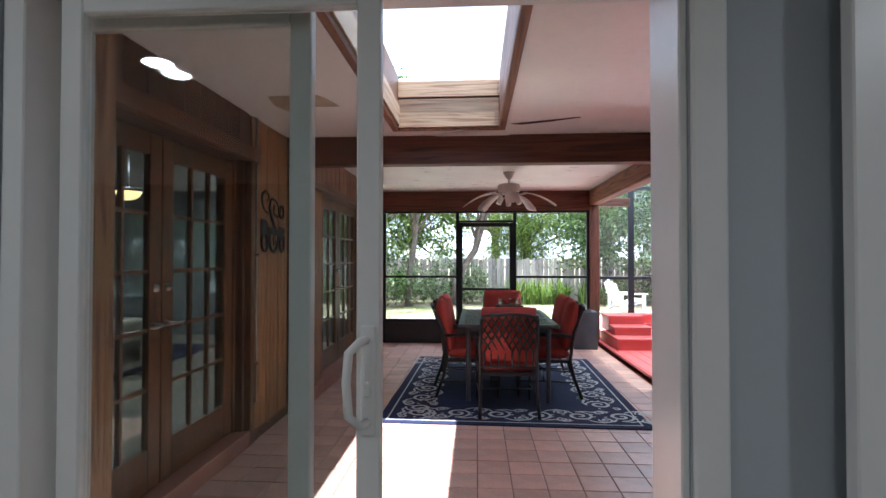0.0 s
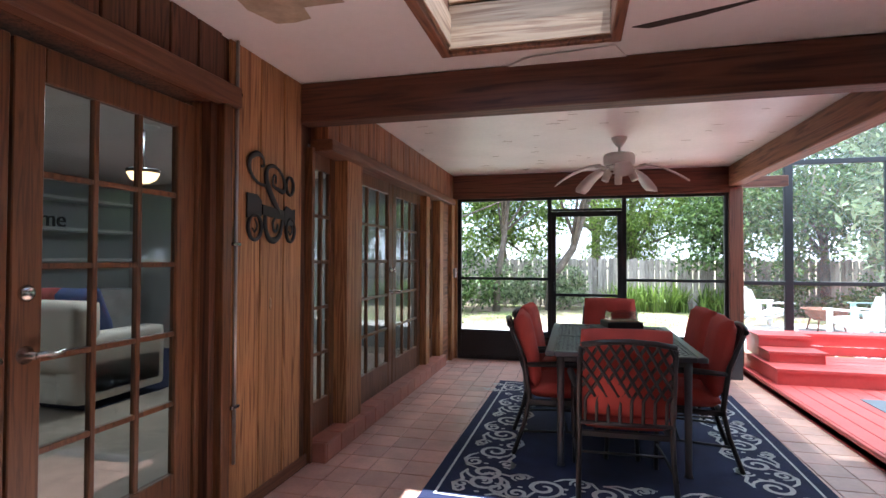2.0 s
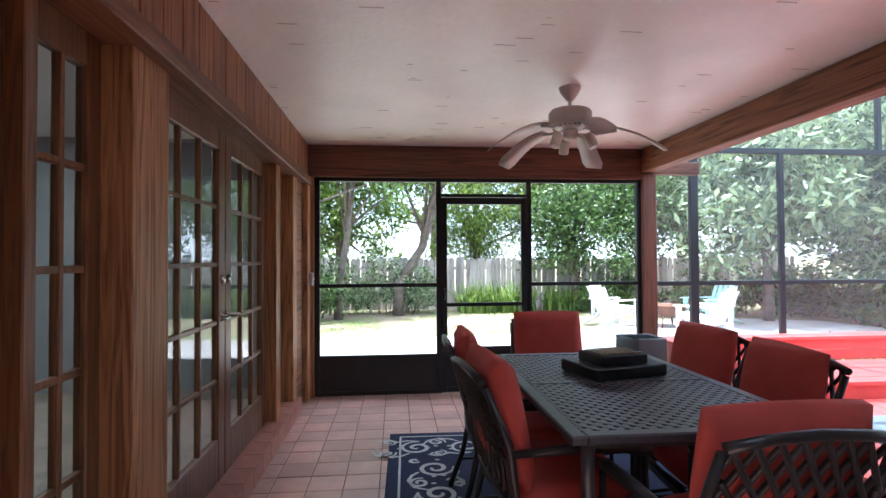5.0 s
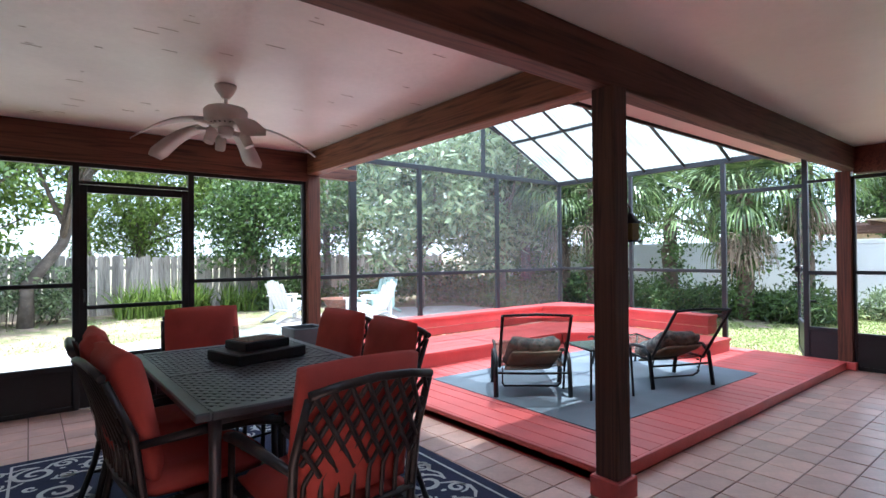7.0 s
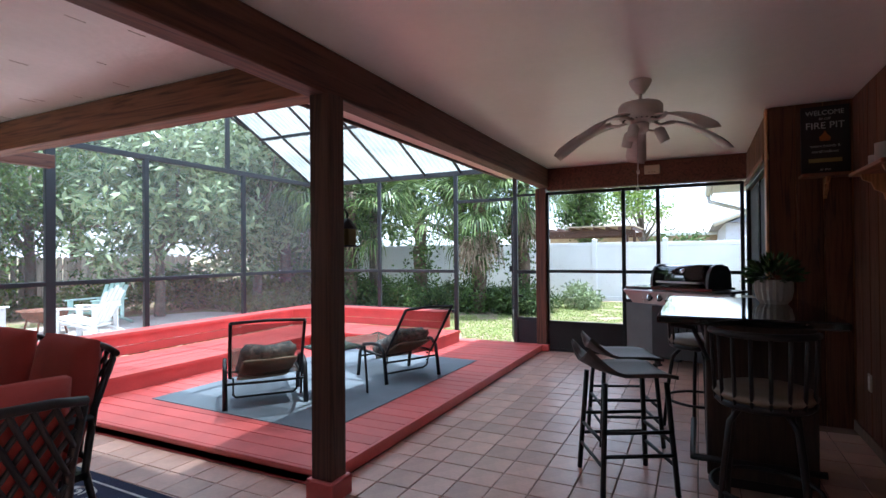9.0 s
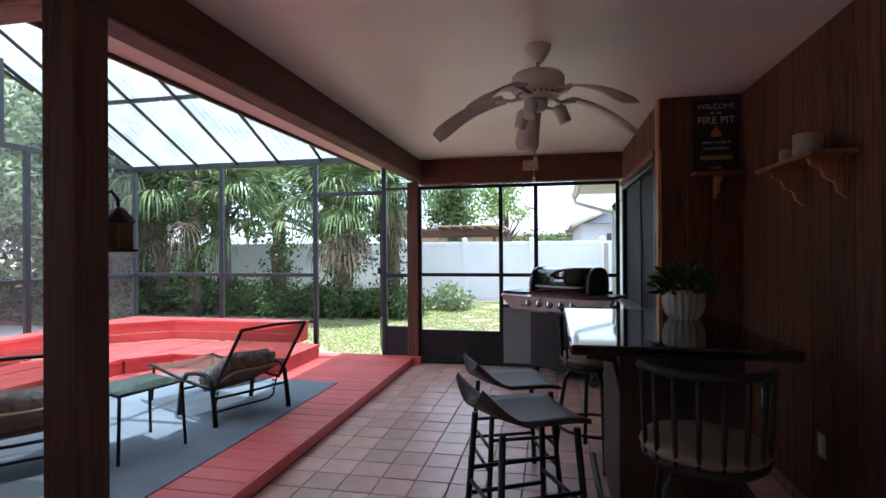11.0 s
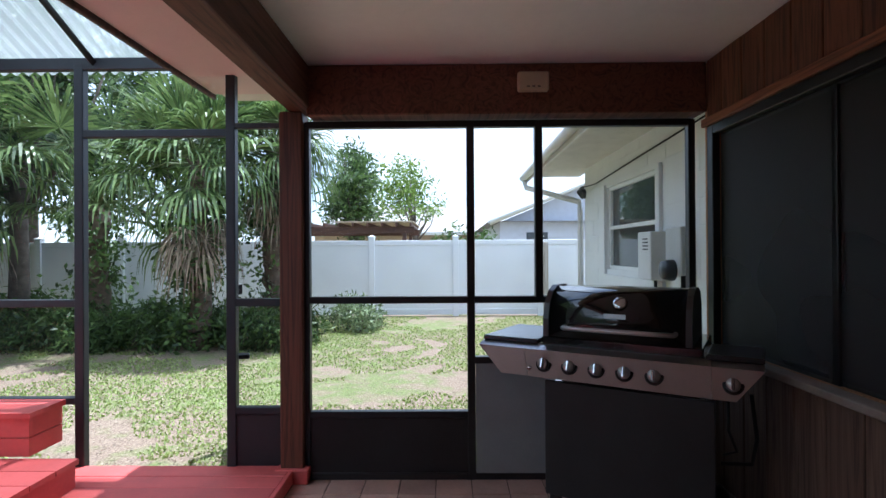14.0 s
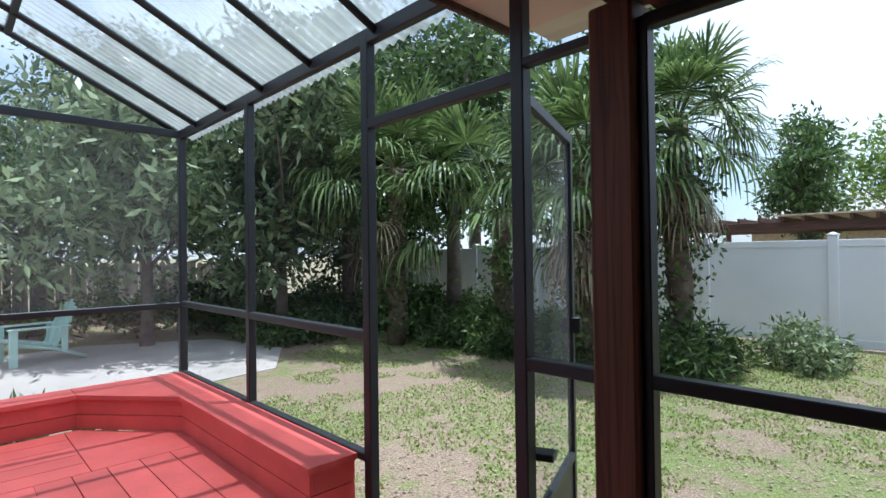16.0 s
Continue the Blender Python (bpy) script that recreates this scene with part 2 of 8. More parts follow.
def block(bm, x0, x1, y0, y1, z0, z1, bevel=0.0, m=None):
    vs = [bm.verts.new((x, y, z)) for x in (x0, x1) for y in (y0, y1) for z in (z0, z1)]
    fs = [bm.faces.new([vs[i] for i in q]) for q in ((0, 1, 3, 2), (4, 6, 7, 5), (0, 4, 5, 1), (2, 3, 7, 6), (0, 2, 6, 4), (1, 5, 7, 3))]
    if bevel:
        es = list({e for f in fs for e in f.edges})
        r = bmesh.ops.bevel(bm, geom=es, offset=bevel, segments=2 if bevel > 0.008 else 1, affect="EDGES", profile=0.7)
        vs = list({v for f in r["faces"] for v in f.verts} | {v for f in fs if f.is_valid for v in f.verts})
    if m is not None:
        bmesh.ops.transform(bm, matrix=m, verts=vs)
    return bm


def boxed(x0, x1, y0, y1, z0, z1, bevel=0.003):
    return block(bmesh.new(), x0, x1, y0, y1, z0, z1, bevel)


def tube(bm, pts, r, seg=8, closed=False, caps=True):
    """A rod along a line of points; r is one radius or one for each point."""
    pts = [Vector(p) for p in pts]
    n = len(pts)
    rs = [float(v) for v in r] if isinstance(r, (list, tuple)) else [float(r)] * n
    rings, side = [], None
    for i, p in enumerate(pts):
        a = pts[i - 1] if i or closed else p
        b = pts[(i + 1) % n] if i < n - 1 or closed else p
        d = (b - a).normalized()
        if side is None:
            side = d.cross(Vector((0, 0, 1)))
            if side.length < 0.1:
                side = d.cross(Vector((0, 1, 0)))
        side = (side - d * side.dot(d)).normalized()
        up = d.cross(side)
        rings.append([bm.verts.new(p + rs[i] * (math.cos(k * math.tau / seg) * side + math.sin(k * math.tau / seg) * up)) for k in range(seg)])
    for i in range(n if closed else n - 1):
        a, b = rings[i], rings[(i + 1) % n]
        for k in range(seg):
            f = bm.faces.new((a[k], a[(k + 1) % seg], b[(k + 1) % seg], b[k]))
            f.smooth = True
    if caps and not closed:
        bm.faces.new(rings[0][::-1])
        bm.faces.new(rings[-1])
    return bm


def rod(pts, r, seg=8, closed=False):
    return tube(bmesh.new(), pts, r, seg, closed)


def lathe(profile, seg=24, bm=None):
    """A turned shape about z from (radius, height) pairs."""
    bm = bm or bmesh.new()
    rings = [[bm.verts.new((r * math.cos(k * math.tau / seg), r * math.sin(k * math.tau / seg), z)) for k in range(seg)] for r, z in profile]
    for a, b in zip(rings, rings[1:]):
        for k in range(seg):
            f = bm.faces.new((a[k], a[(k + 1) % seg], b[(k + 1) % seg], b[k]))
            f.smooth = True
    if profile[0][0] > 1e-4:
        bm.faces.new(rings[0][::-1])
    if profile[-1][0] > 1e-4:
        bm.faces.new(rings[-1])
    return bm


def prism(outline, z0, z1, bm=None):
    """A flat plate with the given outline (counter-clockwise) from z0 up to z1."""
    bm = bm or bmesh.new()
    lo, hi = [bm.verts.new((x, y, z0)) for x, y in outline], [bm.verts.new((x, y, z1)) for x, y in outline]
    bm.faces.new(lo[::-1])
    bm.faces.new(hi)
    for i in range(len(lo)):
        j = (i + 1) % len(lo)
        bm.faces.new((lo[i], lo[j], hi[j], hi[i]))
    return bm


def cushion(w, d, t, puff=0.35, seed=0, nx=12, ny=12):
    """A stuffed pad w by d, t thick, lying flat with its base at z = 0."""
    bm = bmesh.new()
    rnd = random.Random(seed)
    ph = [rnd.uniform(0, 6) for _ in range(4)]
    grids = []
    for s in (1, -1):
        g = []
        for j in range(ny + 1):
            row = []
            for i in range(nx + 1):
                u, v = i / nx * 2 - 1, j / ny * 2 - 1
                e = max(0.0, (1 - u ** 6) * (1 - v ** 6)) ** 0.35
                wob = 0.03 * math.sin(3.1 * u + ph[0]) * math.sin(2.7 * v + ph[1]) * t * 4
                x, y = u * w / 2 * (1 - 0.03 * v * v), v * d / 2 * (1 - 0.03 * u * u)
                z = t / 2 + s * t / 2 * (0.22 + 0.78 * e) * (1 + 0.3 * puff * (1 - u * u) * (1 - v * v)) + (wob if s > 0 else 0)
                row.append(bm.verts.new((x, y, z)))
            g.append(row)
        grids.append(g)
    for g, flip in ((grids[0], False), (grids[1], True)):
        for j in range(ny):
            for i in range(nx):
                q = (g[j][i], g[j][i + 1], g[j + 1][i + 1], g[j + 1][i])
                bm.faces.new(q[::-1] if flip else q).smooth = True
    a, b = grids
    ring = [(0, i) for i in range(nx)] + [(j, nx) for j in range(ny)] + [(ny, i) for i in range(nx, 0, -1)] + [(j, 0) for j in range(ny, 0, -1)]
    for k in range(len(ring)):
        (j0, i0), (j1, i1) = ring[k], ring[(k + 1) % len(ring)]
        bm.faces.new((b[j0][i0], b[j1][i1], a[j1][i1], a[j0][i0])).smooth = True
    return bm


def moved(bm, m):
    bmesh.ops.transform(bm, matrix=m, verts=bm.verts)
    return bm


def quads(name, verts, faces, mat, parent=None, smooth_it=False):
    me = bpy.data.meshes.new(name)
    me.from_pydata(verts, [], faces)
    me.update()
    return part_of(name, me, mat, parent)


# ---- the large structure ----
XW, YN, XE, ZC = -0.48, 8.89, 7.46, 2.375
YS, YSE, XRET = 2.38, 2.89, 5.36          # south wall, its eastern part, the return between them
BZ = 2.13                                  # underside of beams
DECK = 0.08
GROUND = -0.12


def setting(ob, label, category):
    return tagged(ob, label, category, kind="structure")


def struct(name, bm, mat, label, category):
    return setting(part(name, bm, mat), label, category)


# floor slab; its tiles are laid at the end
floor = struct("floor", block(boxed(XW - 0.3, 3.0, 2.2, YN + 0.1, -0.2, -0.006, 0), 3.0, XE + 0.1, 2.2, 5.25, -0.2, -0.006), GROUT, "porch floor of terracotta tiles with dark grout", "floor")

# ceilings, with the skylight shaft left open
SX0, SX1, SY0, SY1 = 0.53, 1.335, 2.44, 4.83
bm = bmesh.new()
for x0, x1, y0, y1 in ((XW - 0.15, SX0, YS - 0.3, 5.2), (SX1, XE + 0.1, YS - 0.3, 5.2), (SX0, SX1, YS - 0.3, SY0), (SX0, SX1, SY1, 5.2)):
    block(bm, x0, x1, y0, y1, ZC, ZC + 0.12)
struct("ceiling", bm, CEILING, "white painted porch ceiling with a pink cast", "ceiling")
bm = boxed(XW - 0.15, 2.95, 5.2, YN + 0.1, ZC, ZC + 0.12, 0)
struct("ceiling", bm, PLANK_CEIL, "white painted rough-sawn plywood ceiling over the dining area", "ceiling")
rng = random.Random(5)
bm = bmesh.new()
for i in range(70):
    x, y, ln = rng.uniform(XW + 0.1, 2.8), rng.uniform(5.4, 8.7), rng.uniform(0.02, 0.11)
    w = rng.uniform(0.0008, 0.0018)
    block(bm, x, x + ln, y, y + w, ZC - 0.0022, ZC + 0.001)
setting(part("ceiling_checks", bm, surface("grain_checks", (0.42, 0.35, 0.32), 0.8, bump=0)), "thin dark grain splits in the plywood ceiling", "ceiling")

# soffit outside the beams and the roof above
bm = boxed(2.96, XE + 0.35, 5.27, 5.86, ZC - 0.02, ZC + 0.06, 0.004)
struct("soffit", bm, surface("soffit_paint", (0.72, 0.55, 0.50), 0.6, vary=0.06, scale=2), "pale pink painted eave soffit", "soffit")
bm = boxed(2.96, XE + 0.38, 5.86, 5.885, ZC - 0.045, ZC + 0.16, 0.004)
struct("fascia", bm, POSTWOOD, "dark stained fascia board", "fascia")
bm = boxed(XE + 0.05, XE + 0.6, YS - 1.0, 5.86, ZC + 0.01, ZC + 0.06, 0.004)
struct("soffit", bm, surface("cream_soffit", (0.70, 0.66, 0.57), 0.7, vary=0.07, scale=2), "cream painted eave soffit on the gable end", "soffit")
bm = bmesh.new()
for x0, x1, y0, y1 in ((XW - 5.4, SX0, -4.2, 5.9), (SX1, XE + 0.62, -4.2, 5.9), (SX0, SX1, -4.2, SY0), (SX0, SX1, SY1, 5.9), (XW - 5.4, 2.96, 5.9, YN + 0.5)):
    block(bm, x0, x1, y0, y1, ZC + 0.17, ZC + 0.26)
struct("house_roof", bm, surface("roof_felt", (0.2, 0.18, 0.17), 0.9), "low grey roof over the porch", "roof")

# skylight shaft
bm = bmesh.new()
TOPZ = 2.775
sky_m = thing("skylight", Matrix(), "open wooden skylight shaft with a clear pane over it", "skylight", kind="structure")
for x0, x1, y0, y1, mm in ((SX0 - 0.03, SX0 + 0.004, SY0, SY1, CEDAR_Y), (SX1 - 0.004, SX1 + 0.03, SY0, SY1, BEAM_Y)):
    part("shaft_side", boxed(x0, x1, y0, y1, ZC - 0.02, TOPZ, 0.003), mm, sky_m)
part("shaft_end", boxed(SX0 + 0.006, SX1 - 0.006, SY1 - 0.024, SY1 - 0.004, ZC - 0.01, ZC + 0.215, 0.003), FIR, sky_m, "pale raw fir board")
part("shaft_end", boxed(SX0 + 0.006, SX1 - 0.006, SY1 - 0.036, SY1 - 0.004, ZC + 0.225, ZC + 0.355, 0.003), FIR, sky_m, "pale raw fir board")
part("shaft_end", boxed(SX0 - 0.03, SX1 + 0.03, SY0 - 0.03, SY0, ZC - 0.01, TOPZ, 0.003), FIR, sky_m)
part("shaft_side_board", boxed(SX0, SX0 + 0.02, SY0, SY1 - 0.03, ZC + 0.0, ZC + 0.16, 0.003), wood("shaft_fir", (0.50, 0.34, 0.22), (0.25, 0.14, 0.08), "y"), sky_m, "scuffed pale board")
for x0, x1, y0, y1 in ((SX0 - 0.045, SX0 + 0.002, SY0 - 0.04, SY1 + 0.04), (SX1 - 0.002, SX1 + 0.045, SY0 - 0.04, SY1 + 0.04), (SX0, SX1, SY1 - 0.002, SY1 + 0.035), (SX0, SX1, SY0 - 0.035, SY0 + 0.002)):
    part("trim", boxed(x0, x1, y0, y1, ZC - 0.028, ZC - 0.004, 0.003), BEAM_Y, sky_m)
pane = part("pane", boxed(SX0 - 0.05, SX1 + 0.05, SY0 - 0.05, SY1 + 0.05, TOPZ + 0.045, TOPZ + 0.05, 0), SKYGLASS, sky_m)
pane.visible_shadow = False

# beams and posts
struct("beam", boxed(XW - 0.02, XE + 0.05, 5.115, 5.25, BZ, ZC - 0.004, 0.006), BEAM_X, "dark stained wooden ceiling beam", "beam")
struct("beam", boxed(2.88, 3.02, 5.25, YN - 0.07, BZ + 0.01, ZC - 0.004, 0.006), BEAM_Y, "brown stained wooden beam along the deck", "beam")
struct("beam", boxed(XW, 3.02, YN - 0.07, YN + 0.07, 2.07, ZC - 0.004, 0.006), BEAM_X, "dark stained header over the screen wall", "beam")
struct("beam", boxed(3.02, 3.5, YN - 0.05, YN + 0.06, BZ + 0.0, BZ + 0.12, 0.006), BEAM_X, "short wooden header beside the corner post", "beam")
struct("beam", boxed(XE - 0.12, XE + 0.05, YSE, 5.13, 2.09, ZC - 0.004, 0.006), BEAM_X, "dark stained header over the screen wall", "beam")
post_m = thing("porch_post", pose(2.932, 5.155, 0), "dark rough-sawn wooden post on a red painted base", "post")
part("shaft", boxed(-0.064, 0.064, -0.064, 0.064, 0.0, BZ, 0.01), POSTWOOD, post_m)
part("base", boxed(-0.088, 0.088, -0.088, 0.088, 0.0, 0.11, 0.008), RED_PAINT, post_m, "red painted base block")
struct("post", boxed(2.885, 3.03, YN - 0.075, YN + 0.075, 0, BZ, 0.008), POSTRED, "reddish brown corner post", "post")
struct("post", boxed(XE - 0.06, XE + 0.07, 5.17, 5.305, 0, BZ, 0.008), POSTRED, "reddish brown wooden post at the deck corner", "post")
struct("post_base", boxed(XE - 0.09, XE + 0.0, 5.14, 5.33, 0, 0.085, 0.006), RED_PAINT, "red painted post base", "post")


# ---- screen walls ----
def screen_wall(name, label, m, width, bars, rails, panels, kick, metal, screen, thick=0.05, top=None):
    """Frame in its own plane (x along, z up). bars: (x, z0, z1, w); rails: (x0, x1, z, h); panels: (x0, x1, z0, z1)."""
    t = thing(name, m, label, "screen wall", kind="structure")
    for x, z0, z1, w in bars:
        part("upright", boxed(x - w / 2, x + w / 2, -thick / 2, thick / 2, z0, z1, 0.004), metal, t)
    for x0, x1, z, h in rails:
        part("rail", boxed(x0, x1, -thick / 2 + 0.002, thick / 2 - 0.002, z - h / 2, z + h / 2, 0.004), metal, t)
    for x0, x1, z0, z1 in kick:
        part("kick_plate", boxed(x0, x1, -0.012, 0.012, z0, z1, 0.002), metal, t, "dark solid kick plate")
    for x0, x1, z0, z1 in panels:
        part("screen", quad_plane(x0, x1, z0, z1), screen, t, "fine insect mesh")
    return t


def quad_plane(x0, x1, z0, z1):
    bm = bmesh.new()
    bm.faces.new([bm.verts.new((x, 0, z)) for x, z in ((x0, z0), (x1, z0), (x1, z1), (x0, z1))])
    return bm


TOPN = 2.075
w_n = screen_wall("screen_wall_north", "black aluminium screen wall with a screen door", pose(0, YN, 0), 3.4,
    [(-0.30, 0, TOPN, 0.05), (0.855, 0, TOPN, 0.05), (1.745, 0, TOPN, 0.05), (2.865, 0, TOPN, 0.04)],
    [(-0.30, 2.865, TOPN - 0.02, 0.04), (-0.30, 0.855, 1.04, 0.035), (1.745, 2.865, 1.04, 0.035), (0.88, 1.72, 1.905, 0.03), (-0.30, 0.855, 0.355, 0.045), (1.745, 2.865, 0.355, 0.045), (-0.30, 0.855, 0.02, 0.04), (1.745, 2.865, 0.02, 0.04)],
    [(-0.30, 0.855, 0.36, TOPN), (1.745, 2.865, 0.36, TOPN), (0.88, 1.72, 1.92, TOPN)],
    [(-0.30, 0.855, 0.02, 0.34), (1.745, 2.865, 0.02, 0.34)], BLACK_ALU, SCREEN)
struct("wall_return", boxed(XW, -0.325, YN - 0.06, YN + 0.06, 0, BZ, 0.004), CEDAR, "narrow cedar board beside the screens", "wall")
door = thing("door_screen", pose(0.88, YN - 0.005, 0.0), "closed black screen door with a push bar", "door", kind="structure")
for x0, x1, z0, z1 in ((0, 0.055, 0.01, 1.885), (0.785, 0.84, 0.01, 1.885), (0.055, 0.785, 1.82, 1.885), (0.055, 0.785, 0.83, 0.865), (0.055, 0.785, 0.01, 0.06), (0.055, 0.785, 0.40, 0.44)):
    part("door_frame", boxed(x0, x1, -0.02, 0.02, z0, z1, 0.004), BLACK_ALU, door)
part("kick_plate", boxed(0.055, 0.785, -0.008, 0.008, 0.06, 0.40, 0), BLACK_ALU, door)
part("screen", quad_plane(0.05, 0.79, 0.42, 1.83), SCREEN, door)
part("door_handle", moved(rod([(0, -0.02, 0), (0, -0.06, 0), (0, -0.06, 0.1), (0, -0.02, 0.1)], 0.006), pose(0.03, 0, 0.9)), BLACK_ALU, door)

east = pose(XE, 0, 0, 0, 0, 90)
screen_wall("screen_wall_east", "black aluminium screen wall beside the grill", east, 2.3,
    [(5.155, 0, TOPN, 0.03), (4.205, 0, TOPN, 0.045), (3.81, 1.04, TOPN, 0.045), (2.93, 0, TOPN, 0.04)],
    [(2.93, 5.155, TOPN - 0.015, 0.04), (2.93, 5.155, 1.04, 0.04), (4.205, 5.155, 0.375, 0.04), (2.93, 4.205, 0.69, 0.04), (2.93, 5.155, 0.02, 0.04)],
    [(4.205, 5.155, 0.38, TOPN), (2.93, 4.205, 0.7, TOPN)],
    [(4.205, 5.155, 0.02, 0.37)], BLACK_ALU, SCREEN)
struct("panel_grey", boxed(XE - 0.02, XE + 0.02, 2.95, 4.18, 0.02, 0.68, 0.003), surface("grey_panel", (0.30, 0.31, 0.31), 0.6, vary=0.06), "plain grey filler panel under the screen", "panel")

# pool-cage: north and east sides of the deck
YC = 9.1
EAVE = 2.43
cage_n = screen_wall("cage_wall_north", "grey aluminium screen cage wall behind the deck bench", pose(0, YC, 0), 4.5,
    [(3.58, 0, EAVE, 0.09), (4.57, 0.0, EAVE, 0.055), (6.0, 0.0, EAVE, 0.055), (XE, 0.0, EAVE, 0.06), (5.73, EAVE, 3.30, 0.05)],
    [(3.04, XE, 1.02, 0.045), (3.04, XE, EAVE, 0.06), (3.04, XE, 0.03, 0.05)],
    [(3.04, XE, 0.05, EAVE)], [], GREY_ALU, SCREEN_GREY)
SLOPE = 0.485
XTOP = 4.3
bm = bmesh.new()
bm.faces.new([bm.verts.new(p) for p in ((3.04, 0, EAVE), (XE, 0, EAVE), (XTOP, 0, EAVE + SLOPE * (XE - XTOP)), (3.04, 0, EAVE + SLOPE * (XE - XTOP)))])
part("screen", bm, SCREEN_GREY, cage_n, "fine insect mesh in the gable")
part("brace", rod([(5.73, 0, 3.2), (6.08, 0, EAVE + SLOPE * (XE - 6.08) - 0.03)], 0.02, 4), GREY_ALU, cage_n)
cage_e = screen_wall("cage_wall_east", "grey aluminium screen cage wall with a doorway to the lawn", east, 3.9,
    [(YC, 0.0, EAVE, 0.06), (7.79, 0.0, EAVE, 0.05), (6.49, 0.0, EAVE, 0.055), (5.6, 0.0, EAVE, 0.055)],
    [(6.49, YC, 1.03, 0.045), (5.33, YC, EAVE, 0.07), (6.49, YC, 0.46, 0.04), (5.6, 6.49, 2.02, 0.045), (5.3, 5.6, 1.03, 0.045), (5.3, 5.6, 0.4, 0.045), (5.3, 5.6, 2.06, 0.03)],
    [(6.49, YC, 0.46, EAVE), (5.6, 6.49, 2.03, EAVE), (5.3, 5.6, 0.4, BZ)],
    [(5.3, 5.6, 0.02, 0.38)], GREY_ALU, SCREEN)
# the screen door, standing open to the outside
od = thing("door_cage", pose(XE + 0.03, 5.62, 0.03, 0, 0, 21), "grey framed screen door standing open to the lawn", "door", kind="structure")
for x0, x1, z0, z1 in ((0, 0.045, 0, 1.96), (0.8, 0.845, 0, 1.96), (0.045, 0.8, 1.915, 1.96), (0.045, 0.8, 0, 0.05), (0.045, 0.8, 0.36, 0.40)):
    part("door_frame", boxed(x0, x1, -0.016, 0.016, z0, z1, 0.003), GREY_ALU, od)
part("screen", quad_plane(0.04, 0.81, 0.38, 1.92), SCREEN_GREY, od)
part("kick_plate", boxed(0.045, 0.8, -0.006, 0.006, 0.05, 0.36, 0), GREY_ALU, od)
part("door_handle", boxed(0.80, 0.84, -0.05, 0.05, 0.98, 1.06, 0.006), BLACK_ALU, od)
part("latch", boxed(-0.02, 0.05, -0.1, -0.02, 0.66, 0.685, 0.004), BLACK_ALU, od)

# corrugated roof of the cage
roof = thing("cage_roof", Matrix(), "translucent corrugated roof sheets on dark rafters", "roof", kind="structure")
m, n, l, b = material("corrugated_sheet")
n.remove(b)
tr, ts, gl, mx, mx2 = (n.new("ShaderNode" + k) for k in ("BsdfTransparent", "BsdfTranslucent", "BsdfGlossy", "MixShader", "MixShader"))
no, tc = n.new("ShaderNodeTexNoise"), n.new("ShaderNodeTexCoord")
no.inputs["Scale"].default_value, no.inputs["Detail"].default_value = 2.5, 6
l.new(tc.outputs["Object"], no.inputs["Vector"])
cr = ramp(n, [(0.3, (0.30, 0.32, 0.31)), (0.7, (0.46, 0.48, 0.47))])
l.new(no.outputs["Fac"], cr.inputs["Fac"])
l.new(cr.outputs["Color"], ts.inputs["Color"])
tr.inputs["Color"].default_value = (0.86, 0.89, 0.88, 1)
gl.inputs["Roughness"].default_value = 0.3
mx.inputs["Fac"].default_value, mx2.inputs["Fac"].default_value = 0.5, 0.06
l.new(tr.outputs["BSDF"], mx.inputs[1])
l.new(ts.outputs["BSDF"], mx.inputs[2])
l.new(mx.outputs["Shader"], mx2.inputs[1])
l.new(gl.outputs["BSDF"], mx2.inputs[2])
l.new(mx2.outputs["Shader"], n["Material Output"].inputs["Surface"])
SHEET = m
RAFTERS = [5.83 + 0.575 * i for i in range(6)]


def roof_z(x):
    return EAVE + SLOPE * (XE - x)


ys = np.arange(5.55, YC + 0.12, 0.0125)
for x0, x1 in ((XE + 0.12, 6.33), (6.36, 5.2), (5.23, XTOP)):
    verts = [(x, float(y), roof_z(x) + 0.05 + 0.011 * math.sin(y * math.tau / 0.076)) for y in ys for x in (x0, x1)]
    quads("roof_sheet", verts, [(2 * i, 2 * i + 1, 2 * i + 3, 2 * i + 2) for i in range(len(ys) - 1)], SHEET, roof)
for y in RAFTERS + [YC]:
    part("rafter", tube(bmesh.new(), [(XE + 0.03, y, roof_z(XE + 0.03)), (XTOP, y, roof_z(XTOP))], 0.024, 4), GREY_ALU, roof)
for x in (6.35, 5.22):
    part("purlin", boxed(x - 0.02, x + 0.02, 5.7, YC, roof_z(x) - 0.015, roof_z(x) + 0.025, 0.003), GREY_ALU, roof)
bm = boxed(2.9, XTOP, 5.7, YC + 0.1, roof_z(XTOP), roof_z(XTOP) + 0.05, 0)
part("roof_cap", bm, SHEET, roof)

# deck frame, the ground and the walls follow
struct("deck_frame", boxed(3.0, XE - 0.01, 5.25, YC - 0.03, -0.2, DECK - 0.03, 0), RED_PAINT, "red painted deck frame", "deck")
struct("deck_edge", boxed(3.03, XE - 0.06, 5.225, 5.25, 0.002, DECK + 0.002, 0.004), RED_PAINT, "red painted deck edge board", "deck")
struct("deck_edge", boxed(3.0, 3.03, 5.3, 8.8, 0.002, DECK + 0.002, 0.004), RED_PAINT, "red painted deck edge board", "deck")

